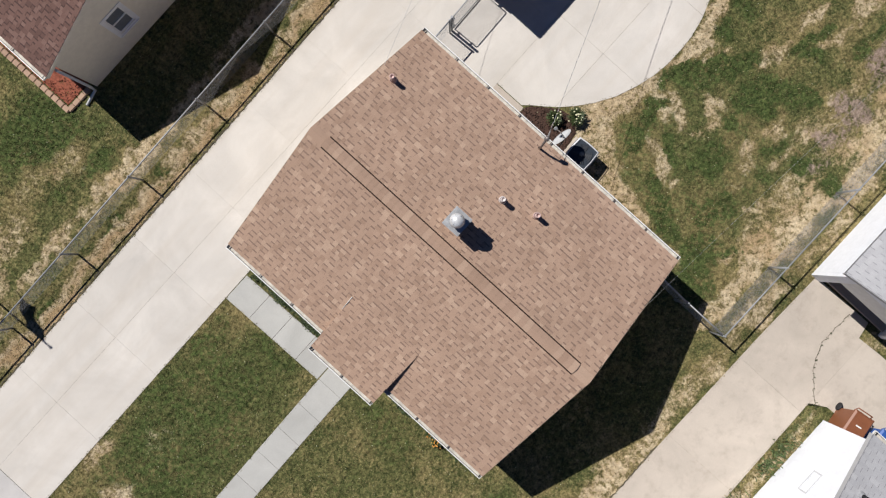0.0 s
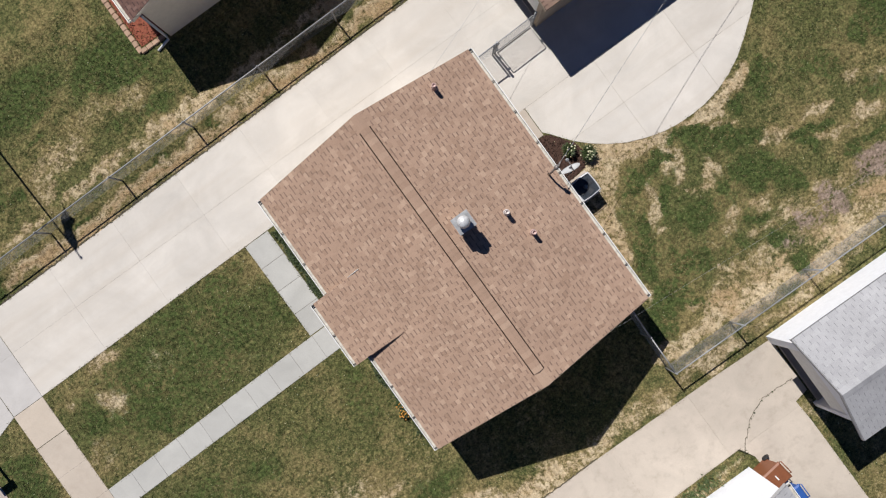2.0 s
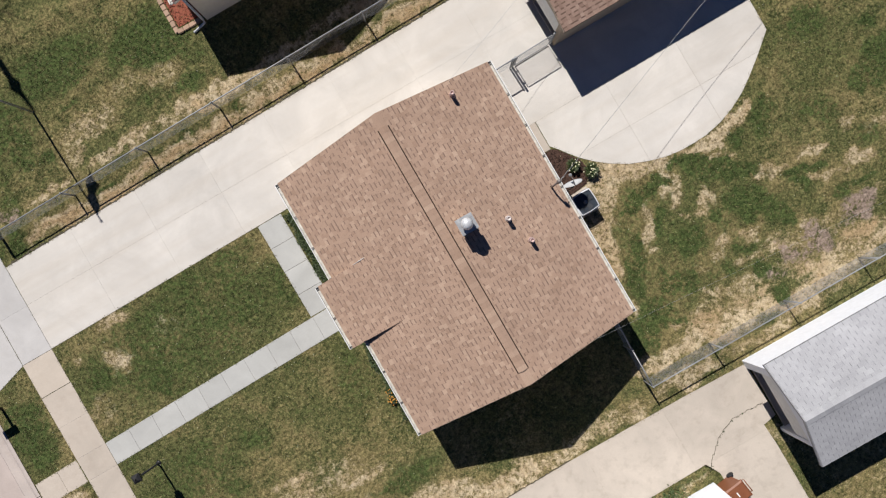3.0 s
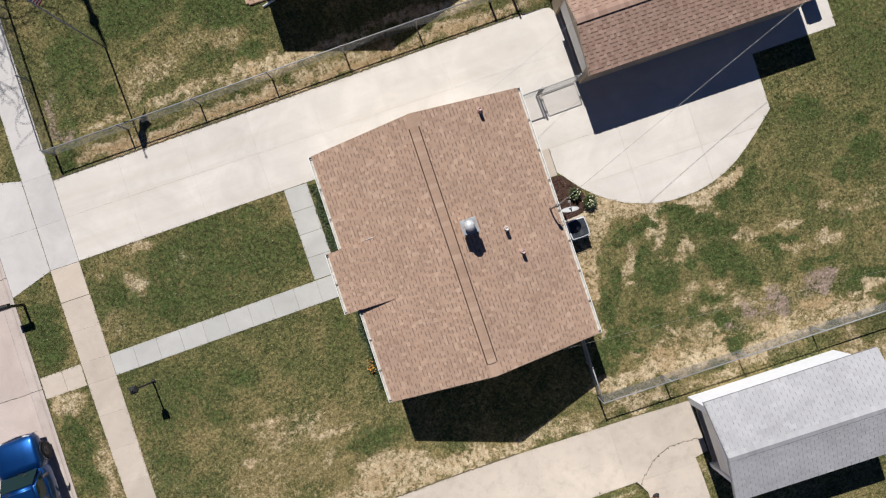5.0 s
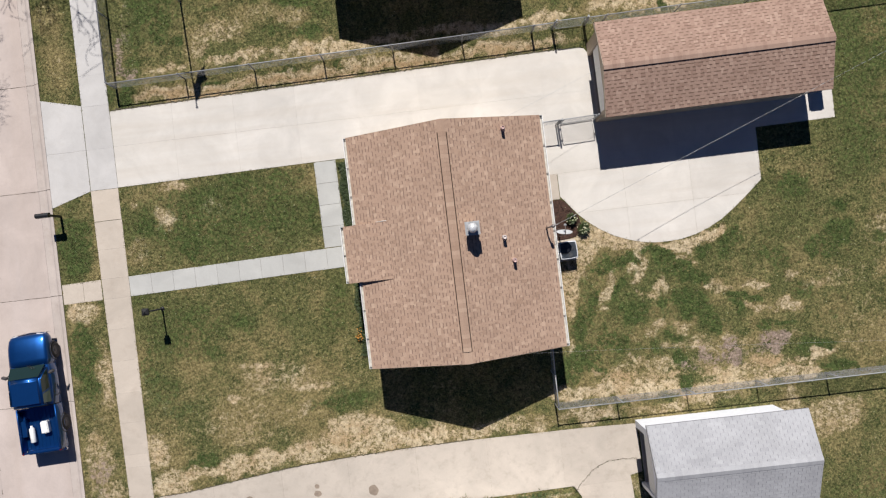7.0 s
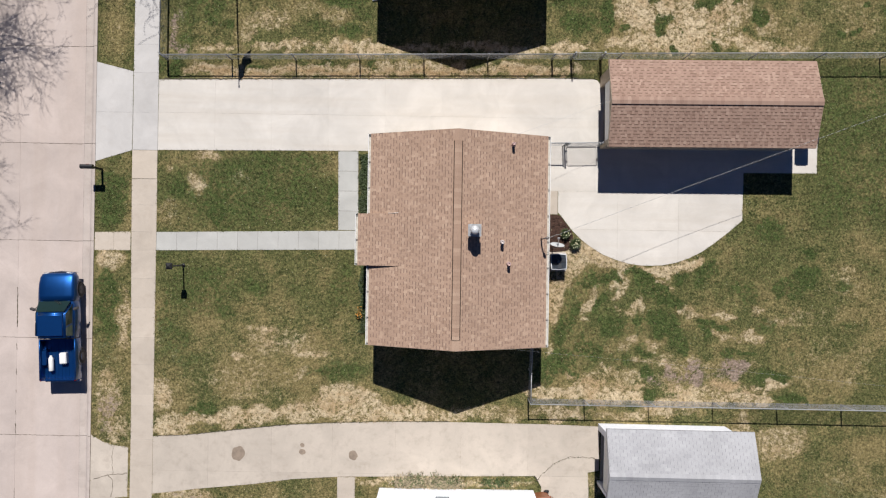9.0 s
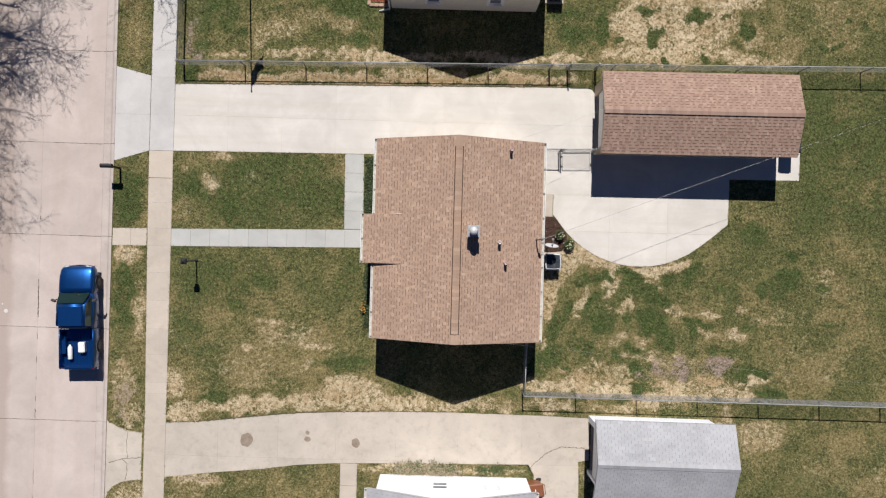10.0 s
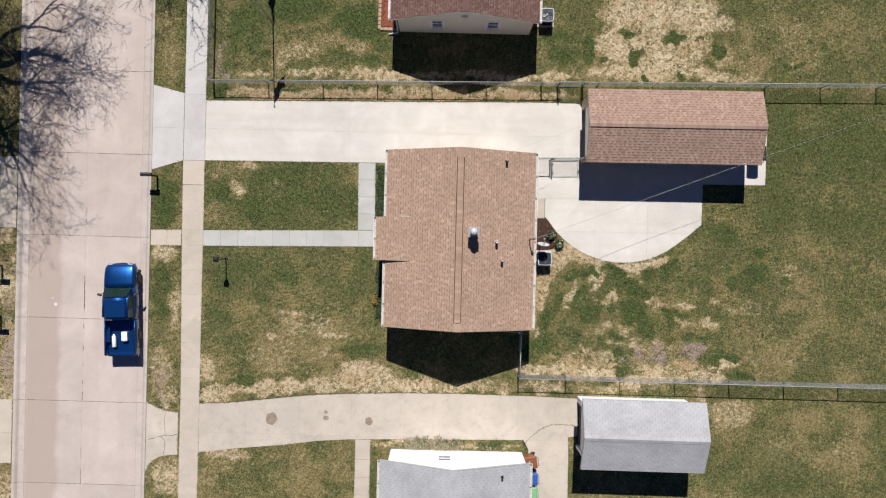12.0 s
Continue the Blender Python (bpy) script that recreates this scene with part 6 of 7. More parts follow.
# ---- beside the house ----
def air_conditioner(m, label, rim=None):
    """A square condenser: grilled cabinet, rounded top frame, sunk fan with blades and wire guard."""
    ac = thing("air_conditioner", label, "air conditioner", "air conditioners", m=m)
    part("pad", box_bm(-0.46, 0.46, -0.46, 0.46, -0.02, 0.06, 0.01), SIDEWALK, ac)
    part("cabinet", box_bm(-0.37, 0.37, -0.37, 0.37, 0.06, 0.72, 0.05), AC_GREY, ac)
    for s in range(4):
        for k in range(10):
            part("louvre", box_bm(-0.29, 0.29, 0.372, 0.382, 0.12 + 0.055 * k, 0.135 + 0.055 * k), BLACK, ac, m=pose(0, 0, 0, 0, 0, 90 * s))
    bm = bmesh.new()
    n = 40
    outer, inner, low = [], [], []
    for k in range(n):
        a = 2 * math.pi * k / n
        c, s = math.cos(a), math.sin(a)
        f = 0.40 / max(abs(c), abs(s)) ** 0.82
        outer.append(bm.verts.new((c * f * 0.97, s * f * 0.97, 0.70)))
        inner.append(bm.verts.new((c * f * 0.91, s * f * 0.91, 0.765)))
        low.append(bm.verts.new((c * f * 0.85, s * f * 0.85, 0.758)))
    for k in range(n):
        j = (k + 1) % n
        bm.faces.new((outer[k], outer[j], inner[j], inner[k])).smooth = True
        bm.faces.new((inner[k], inner[j], low[j], low[k])).smooth = True
    part("top_frame", bm, rim or AC_RIM, ac)
    deck = bmesh.new()
    ring = [deck.verts.new(v) for v in [(0.865 * 0.40 / max(abs(math.cos(2 * math.pi * k / n)), abs(math.sin(2 * math.pi * k / n))) ** 0.82 * math.cos(2 * math.pi * k / n),
                                         0.865 * 0.40 / max(abs(math.cos(2 * math.pi * k / n)), abs(math.sin(2 * math.pi * k / n))) ** 0.82 * math.sin(2 * math.pi * k / n), 0.722) for k in range(n)]]
    deck.faces.new(ring)
    part("inner_deck", deck, AC_WELL, ac)
    part("well", turned([(0.0, 0.725), (0.31, 0.725)], 32), AC_WELL, ac)
    fan = part("fan", turned([(0.0, 0.755), (0.07, 0.755), (0.08, 0.73), (0.08, 0.727)], 20), GALV, ac)
    for k in range(4):
        b = bmesh.new()
        vs = [b.verts.new(p) for p in ((0.06, -0.05, 0.728), (0.28, -0.13, 0.728), (0.29, 0.06, 0.752), (0.06, 0.05, 0.745))]
        b.faces.new(vs)
        g = bmesh.ops.extrude_face_region(b, geom=b.faces[:])
        bmesh.ops.translate(b, vec=(0, 0, 0.004), verts=[v for v in g["geom"] if isinstance(v, bmesh.types.BMVert)])
        bmesh.ops.recalc_face_normals(b, faces=b.faces[:])
        part("blade", b, BLADE, fan, m=pose(0, 0, 0, 0, 0, 90 * k + 20))
    for r in (0.10, 0.16, 0.22, 0.28):
        part("guard_ring", tube_bm([(r * math.cos(2 * math.pi * k / 32), r * math.sin(2 * math.pi * k / 32), 0.772) for k in range(33)], 0.004, 4), BLACK, ac)
    for k in range(8):
        c, s = math.cos(math.pi * k / 4), math.sin(math.pi * k / 4)
        part("guard_spoke", tube_bm([(0.03 * c, 0.03 * s, 0.774), (0.318 * c, 0.318 * s, 0.768)], 0.004, 4), BLACK, ac)


AC_RIM = plain("pale_grey_enamel", (0.60, 0.61, 0.64), 0.5)
AC_WELL = plain("dark_blue_grey_enamel", (0.035, 0.045, 0.06), 0.4)
BLADE = plain("dark_fan_blade", (0.06, 0.065, 0.075), 0.4)
AC_GREY = plain("grey_enamel", (0.30, 0.30, 0.30), 0.5)
air_conditioner(pose(5.32, -0.40, 0.0, 0, 0, 2), "grey air-conditioning condenser on a pad beside the house")
air_conditioner(pose(5.12, 12.98, 0.0, 0, 0, 0), "pale grey air-conditioning condenser beside the cream house")

paving("back_step", "tan concrete step at the back door", "step", [(4.20, 1.86), (5.34, 1.84), (5.34, 2.95), (4.20, 2.95)], [], SIDEWALK, 0.032)


def mulch_bed(name, label, poly, mat, chips, seed):
    """A low heap of bark: a soil sheet strewn with chips."""
    bed = thing(name, label, "garden bed", kind="structure")
    part("soil", prism(poly, -0.05, 0.03, 0.02), mat, bed)
    rnd = random.Random(seed)
    x0, x1 = min(p[0] for p in poly), max(p[0] for p in poly)
    y0, y1 = min(p[1] for p in poly), max(p[1] for p in poly)
    verts, faces = [], []
    while len(faces) < chips * 3:
        x, y = rnd.uniform(x0, x1), rnd.uniform(y0, y1)
        inside = False
        for i, p in enumerate(poly):
            q = poly[i - 1]
            if (p[1] > y) != (q[1] > y) and x < (q[0] - p[0]) * (y - p[1]) / (q[1] - p[1]) + p[0]:
                inside = not inside
        if not inside:
            continue
        a, ln, w, h = rnd.uniform(0, 6.28), rnd.uniform(0.02, 0.05), rnd.uniform(0.008, 0.02), rnd.uniform(0.03, 0.07)
        d, e = Vector((math.cos(a), math.sin(a), rnd.uniform(-0.4, 0.4))) * ln, Vector((-math.sin(a), math.cos(a), 0)) * w
        c = Vector((x, y, h))
        n0 = len(verts)
        verts += [tuple(c - d - e), tuple(c + d - e), tuple(c + d + e), tuple(c - d + e), tuple(c + Vector((0, 0, 0.012)))]
        faces += [(n0, n0 + 1, n0 + 4), (n0 + 1, n0 + 2, n0 + 4), (n0 + 2, n0 + 3, n0 + 4)]
    mesh_from("bark_chips", verts, faces, mat, bed, kind="stuff")


mulch_bed("mulch_bed", "dark bark mulch bed beside the back step", [(4.3, 1.83), (5.37, 1.82), (5.56, 1.68), (5.79, 1.37), (6.05, 1.04), (6.12, 0.7), (6.02, 0.35), (5.80, 0.12), (5.2, 0.05), (4.3, 0.05)], MULCH, 800, 5)
mulch_bed("red_mulch_bed", "red bark mulch bed along the cream house", [(-4.02, 12.34), (-3.05, 12.34), (-3.05, 24.0), (-4.02, 24.0)], RED_MULCH, 1500, 6)


def edging():
    edge = thing("garden_edging", "row of tan concrete edging blocks", "edging", kind="structure")
    me = None
    spots = [(-4.13, 12.30 + 0.235 * k, 90) for k in range(40)] + [(-4.0 + 0.235 * k, 12.20, 0) for k in range(4)]
    for x, y, a in spots:
        if me is None:
            ob = part("block", box_bm(-0.112, 0.112, -0.085, 0.085, -0.03, 0.10, 0.018), BLOCK, edge, m=pose(x, y, 0, 0, 0, a))
            me = ob.data
        else:
            ob = new("block", me)
            ob.parent = edge
            ob.matrix_basis = pose(x, y, random.uniform(-0.008, 0.008), 0, 0, a + random.uniform(-3, 3))


edging()


def clump_plant(x, y, label, name="flowering_plant", leaves=110, blooms=26, spread=0.26, height=0.36, bloom=None, seed=1, leaf=None, loose=0.0):
    """Strap leaves arching from one crown, with flower heads among them."""
    rnd = random.Random(seed)
    plant = thing(name, label, "plant", "garden plants", m=pose(x, y, 0.02))
    verts, faces = [], []
    for k in range(leaves):
        a, r, h = rnd.uniform(0, 6.28), spread * rnd.uniform(0.3, 1.0), height * rnd.uniform(0.5, 1.0)
        w = rnd.uniform(0.010, 0.02)
        c, s = math.cos(a), math.sin(a)
        ox, oy = rnd.gauss(0, 1) * loose, rnd.gauss(0, 0.5) * loose
        n0 = len(verts)
        for f, z, ww in ((0.05, 0.0, 1.0), (0.45, 0.85, 1.0), (0.8, 1.0, 0.8), (1.05, 0.75, 0.15)):
            px, py = ox + c * r * f, oy + s * r * f
            verts += [(px - s * w * ww, py + c * w * ww, h * z), (px + s * w * ww, py - c * w * ww, h * z)]
        for j in range(3):
            b = n0 + 2 * j
            faces.append((b, b + 1, b + 3, b + 2))
    mesh_from("leaves", verts, faces, leaf or LEAF, plant, kind="stuff")
    if blooms:
        bm = bmesh.new()
        for k in range(blooms):
            a, r = rnd.uniform(0, 6.28), spread * rnd.uniform(0.1, 0.9)
            bmesh.ops.create_icosphere(bm, subdivisions=1, radius=rnd.uniform(0.018, 0.03), matrix=Matrix.Translation((math.cos(a) * r, math.sin(a) * r, height * rnd.uniform(0.8, 1.15))) @ Matrix.Diagonal((1, 1, 0.6, 1)))
        part("blooms", bm, bloom or BLOOM, plant)["kind"] = "stuff"
    return plant


clump_plant(5.70, 0.92, "green clump with white blooms in the mulch bed", seed=2, leaves=190, blooms=14, spread=0.30)
clump_plant(6.18, 0.46, "green clump with cream blooms in the mulch bed", seed=3, leaves=220, spread=0.34, blooms=18)
ORANGE = plain("orange_bloom", (0.60, 0.28, 0.05), 0.7)
clump_plant(-4.02, -3.05, "orange-flowered clump under the front eave", seed=4, spread=0.2, height=0.25, bloom=ORANGE)
clump_plant(-3.95, -2.70, "small straw-coloured clump under the front eave", seed=5, spread=0.16, height=0.2, blooms=8, bloom=ORANGE)


for k, (wx, wy, sp, n, lab) in enumerate(((-1.85, -10.98, 0.34, 420, "bushy straw-dry weed clump beside the white house wall"), (-1.25, -10.94, 0.40, 520, "bushy straw-dry weed clump beside the white house wall"),
                                         (-0.25, -10.96, 0.38, 480, "bushy straw-dry weed clump beside the white house wall"), (0.40, -10.98, 0.36, 420, "bushy straw-dry weed clump beside the white house wall"),
                                         (2.2, -10.92, 0.24, 200, "green weed clump beside the white house wall"), (2.85, -10.90, 0.26, 220, "green weed clump beside the white house wall"))):
    clump_plant(wx, wy, lab, "weed_clump", n // 2, 0, sp * 0.6, 0.17, seed=40 + k, leaf=DRY_LEAF if k < 4 else WEED_LEAF, loose=sp * 0.9)
    if k < 4:
        clump_plant(wx + 0.2, wy + 0.06, "green shoots among the dry weeds", "weed_clump", 90, 0, sp * 0.5, 0.18, seed=60 + k, leaf=WEED_LEAF, loose=sp * 0.8)


def low_hedge(x0, x1, y0, y1, label, seed, count=2600, h=0.22):
    """Ground cover: a dense low mass of small leaves with a ragged edge."""
    rnd = random.Random(seed)
    hedge = thing("ground_cover", label, "plant", "ground cover")
    verts, faces = [], []
    for k in range(count):
        x, y = rnd.uniform(x0, x1), rnd.uniform(y0, y1)
        x += 0.06 * math.sin(y * 5) + rnd.gauss(0, 0.03)
        z = h * rnd.uniform(0.15, 1.0)
        a, w = rnd.uniform(0, 6.28), rnd.uniform(0.02, 0.045)
        c, s, t = math.cos(a) * w, math.sin(a) * w, rnd.uniform(-0.6, 0.6) * w
        n0 = len(verts)
        verts += [(x - c, y - s, z), (x + s * 0.5, y - c * 0.5, z + t), (x + c, y + s, z + t * 0.5), (x - s * 0.5, y + c * 0.5, z - t)]
        faces.append((n0, n0 + 1, n0 + 2, n0 + 3))
    mesh_from("leaves", verts, faces, LEAF, hedge, kind="stuff")


low_hedge(-4.05, -3.30, 1.62, 4.55, "strip of dark green ground cover beside the walk", 11, 7000)
low_hedge(-3.98, -3.30, -3.9, -0.75, "thin green ground cover under the front eave", 12, 3600, 0.20)


# ---- bins ----
def wheeled_bin(m, label, paint, lid_open=0):
    b = thing("wheeled_bin", label, "bin", "wheeled bins", m=m)
    part("body", loft([[(s * w, s2 * d, z) for s, s2 in ((1, 1), (-1, 1), (-1, -1), (1, -1))] for w, d, z in ((0.22, 0.26, 0.06), (0.28, 0.36, 0.96))], smooth_faces=False), paint, b)
    part("rim", frame_flat(0.31, 0.39, 0.04, 0.95, 1.0), paint, b)
    lid = part("lid", loft([[(s * w, s2 * d, z) for s, s2 in ((1, 1), (-1, 1), (-1, -1), (1, -1))] for w, d, z in ((0.32, 0.40, 1.003), (0.32, 0.40, 1.03), (0.27, 0.34, 1.075))], smooth_faces=False), paint, b)
    for y in (-0.16, 0.16):
        part("lid_rib", box_bm(-0.2, 0.2, y - 0.02, y + 0.02, 1.074, 1.09, 0.006), paint, lid)
    part("lid_label", box_bm(-0.09, 0.09, -0.02, 0.02, 1.0765, 1.0785), WHITE, lid)
    part("handle", tube_bm([(-0.24, -0.42, 0.92), (-0.24, -0.47, 0.97), (0.24, -0.47, 0.97), (0.24, -0.42, 0.92)], 0.018, 8), paint, b)
    for s in (-1, 1):
        part("wheel", turned([(0, -0.03), (0.10, -0.03), (0.13, -0.015), (0.13, 0.015), (0.10, 0.03), (0, 0.03)], 20), DARK, b, m=pose(s * 0.25, -0.30, 0.13, 0, 90, 0))


def frame_flat(x, y, w, z0, z1):
    bm = bmesh.new()
    add_box(bm, -x, x, y - w, y, z0, z1)
    add_box(bm, -x, x, -y, -y + w, z0, z1)
    add_box(bm, -x, -x + w, -y + w, y - w, z0, z1)
    add_box(bm, x - w, x, -y + w, y - w, z0, z1)
    return bm


wheeled_bin(pose(4.72, -11.55, 0.024, 0, 0, 98), "brown wheeled rubbish bin beside the white house", BROWN_BIN)
wheeled_bin(pose(4.78, -12.45, 0.024, 0, 0, 90), "blue recycling bin beside the white house", BLUE_BIN)
wheeled_bin(pose(4.78, -13.20, 0.024, 0, 0, 90), "pale green bin beside the white house", GREEN_BIN)


wheeled_bin(pose(16.86, 5.62, 0.024, 0, 0, 0), "dark wheeled bin behind the garage", DARK)


# ---- marks on the concrete ----
def stain(name, label, x, y, rx, ry, z, mat, seed):
    rnd = random.Random(seed)
    pts = []
    for k in range(28):
        a = 2 * math.pi * k / 28
        r = 1 + 0.06 * math.sin(2 * a + seed) + 0.04 * math.sin(5 * a + 2 * seed) + rnd.uniform(-0.03, 0.03)
        pts.append((x + rx * r * math.cos(a), y + ry * r * math.sin(a)))
    ob = part(name, prism(pts, z - 0.01, z + 0.0045), mat)
    return tagged(ob, label, "stain", "stains on the paving", "structure")


stain("oil_stain", "brown oil stain on the old driveway", -9.66, -9.74, 0.30, 0.36, 0.0245, OIL, 1)
stain("oil_stain", "small brown oil stain on the old driveway", -6.62, -9.62, 0.15, 0.14, 0.0245, OIL, 2)
stain("oil_stain", "tiny brown oil stain on the old driveway", -6.62, -9.30, 0.10, 0.10, 0.0245, OIL, 3)
stain("oil_stain", "brown oil stain on the old driveway", -4.20, -9.75, 0.22, 0.22, 0.0245, OIL, 4)


def crack(label, points, z, width=0.012, mat=CRACK, seed=1, weeds=0, rag=0.014):
    """A ragged crack with dirt, and a few weeds, along a line."""
    rnd = random.Random(seed)
    line = []
    for a, b in zip(points, points[1:]):
        n = max(2, int(math.dist(a, b) / 0.09))
        for k in range(n):
            t = k / n
            line.append((a[0] + (b[0] - a[0]) * t + rnd.gauss(0, rag), a[1] + (b[1] - a[1]) * t + rnd.gauss(0, rag)))
    line.append(points[-1])
    bm = bmesh.new()
    rows = []
    for k, p in enumerate(line):
        q, r = line[max(k - 1, 0)], line[min(k + 1, len(line) - 1)]
        d = Vector((r[0] - q[0], r[1] - q[1])).normalized()
        w = width * rnd.uniform(0.35, 1.25)
        rows.append([bm.verts.new((p[0] - d.y * w, p[1] + d.x * w, z)), bm.verts.new((p[0] + d.y * w, p[1] - d.x * w, z))])
    for a, b in zip(rows, rows[1:]):
        bm.faces.new((a[0], b[0], b[1], a[1]))
    bmesh.ops.recalc_face_normals(bm, faces=bm.faces[:])
    g = bmesh.ops.extrude_face_region(bm, geom=bm.faces[:])
    bmesh.ops.translate(bm, vec=(0, 0, -0.012), verts=[v for v in g["geom"] if isinstance(v, bmesh.types.BMVert)])
    bmesh.ops.recalc_face_normals(bm, faces=bm.faces[:])
    ob = tagged(part("crack", bm, mat), label, "crack", "cracks", "structure")
    if weeds:
        verts, faces = [], []
        for k in range(weeds * 12):
            x, y = line[int(rnd.random() ** 1.0 * (len(line) - 1))]
            x, y = x + rnd.gauss(0, 0.018), y + rnd.gauss(0, 0.018)
            a, h = rnd.uniform(0, 6.28), rnd.uniform(0.02, 0.06)
            n0 = len(verts)
            verts += [(x - 0.012 * math.sin(a), y + 0.012 * math.cos(a), z), (x + 0.012 * math.sin(a), y - 0.012 * math.cos(a), z), (x + 0.03 * math.cos(a), y + 0.03 * math.sin(a), z + h)]
            faces.append((n0, n0 + 1, n0 + 2))
        mesh_from("weeds", verts, faces, LEAF, ob, kind="stuff")


stain("paint_spot", "round splash of white paint on the street", -21.97, -3.64, 0.10, 0.10, STREET_Z + 0.003, OLD_PAINT, 8)
stain("paint_spot", "tiny splash of white paint on the street", -22.15, -3.30, 0.04, 0.04, STREET_Z + 0.003, OLD_PAINT, 9)


crack("weedy crack across the old driveway", [(4.47, -10.85), (4.93, -10.36), (5.4, -9.97), (6.02, -9.67), (6.82, -9.68), (7.3, -9.70)], 0.0275, 0.007, weeds=9, seed=2)
crack("crack across the driveway apron", [(-16.53, -11.09), (-15.87, -10.85), (-14.92, -10.76)], 0.0235, 0.012, seed=3)
crack("crack across the driveway apron", [(-15.87, -10.85), (-15.62, -11.1), (-15.60, -11.45), (-15.68, -11.9)], 0.0235, 0.010, seed=4)
crack("crack across the driveway apron", [(-15.62, -9.5), (-15.66, -10.1), (-15.60, -10.8)], 0.0235, 0.008, seed=8)
for k, (ya, yb, w) in enumerate(((-2.0, -3.9, 0.026), (-4.7, -5.0, 0.012), (-5.9, -6.2, 0.012), (-6.9, -7.05, 0.010), (-7.9, -8.1, 0.012), (-8.5, -9.0, 0.018), (-11.6, -12.3, 0.008), (-12.9, -13.7, 0.010), (1.0, 1.2, 0.012))):
    crack("dark tar-filled crack in the street", [(-20.37, ya), (-20.35, yb)], STREET_Z + 0.005, w, seed=5 + 30 * k, rag=0.008)
for k in range(-3, 4):
    y = 0.25 + 4.65 * k
    crack("ragged tar-filled cross joint in the street", [(-23.5, y + 0.02), (-20.3, y), (-17.32, y - 0.02)], STREET_Z + 0.0045, 0.009, seed=20 + k, rag=0.006)

crack("weedy dark gap along the driveway edge", [(-13.6, 8.02), (-8.0, 8.12), (-3.0, 8.20), (2.0, 8.28), (6.2, 8.36)], 0.029, 0.03, seed=61, weeds=24, rag=0.02)
crack("weedy dark gap along the old driveway edge", [(-13.6, -8.97), (-12.2, -8.90), (-9.05, -8.52), (-7.4, -8.33), (-5.2, -8.21), (-2.7, -8.11), (0.4, -8.07)], 0.029, 0.018, seed=62, weeds=8, rag=0.016)

# downspouts
tagged(part("downspout", tube_bm([(-3.05, 12.00, 2.3), (-3.08, 12.03, 0.35), (-3.10, 12.0, 0.10), (-3.62, 11.90, 0.06)], 0.045, 8), WHITE), "white downspout lying out from the house corner", "downspout")

# vents in the gables
part("gable_vent", frame_ring(0.36, 0.74, 2.75, 3.05, 0.03, 12.045, 12.055), WHITE, north)
part("vent_louvre", box_bm(0.39, 0.71, 12.05, 12.056, 2.78, 3.02), PALE_METAL, north)
part("wall_hatch", frame_ring(2.2, 2.9, 1.45, 1.9, 0.04, -11.257, -11.235), AC_RIM, south)


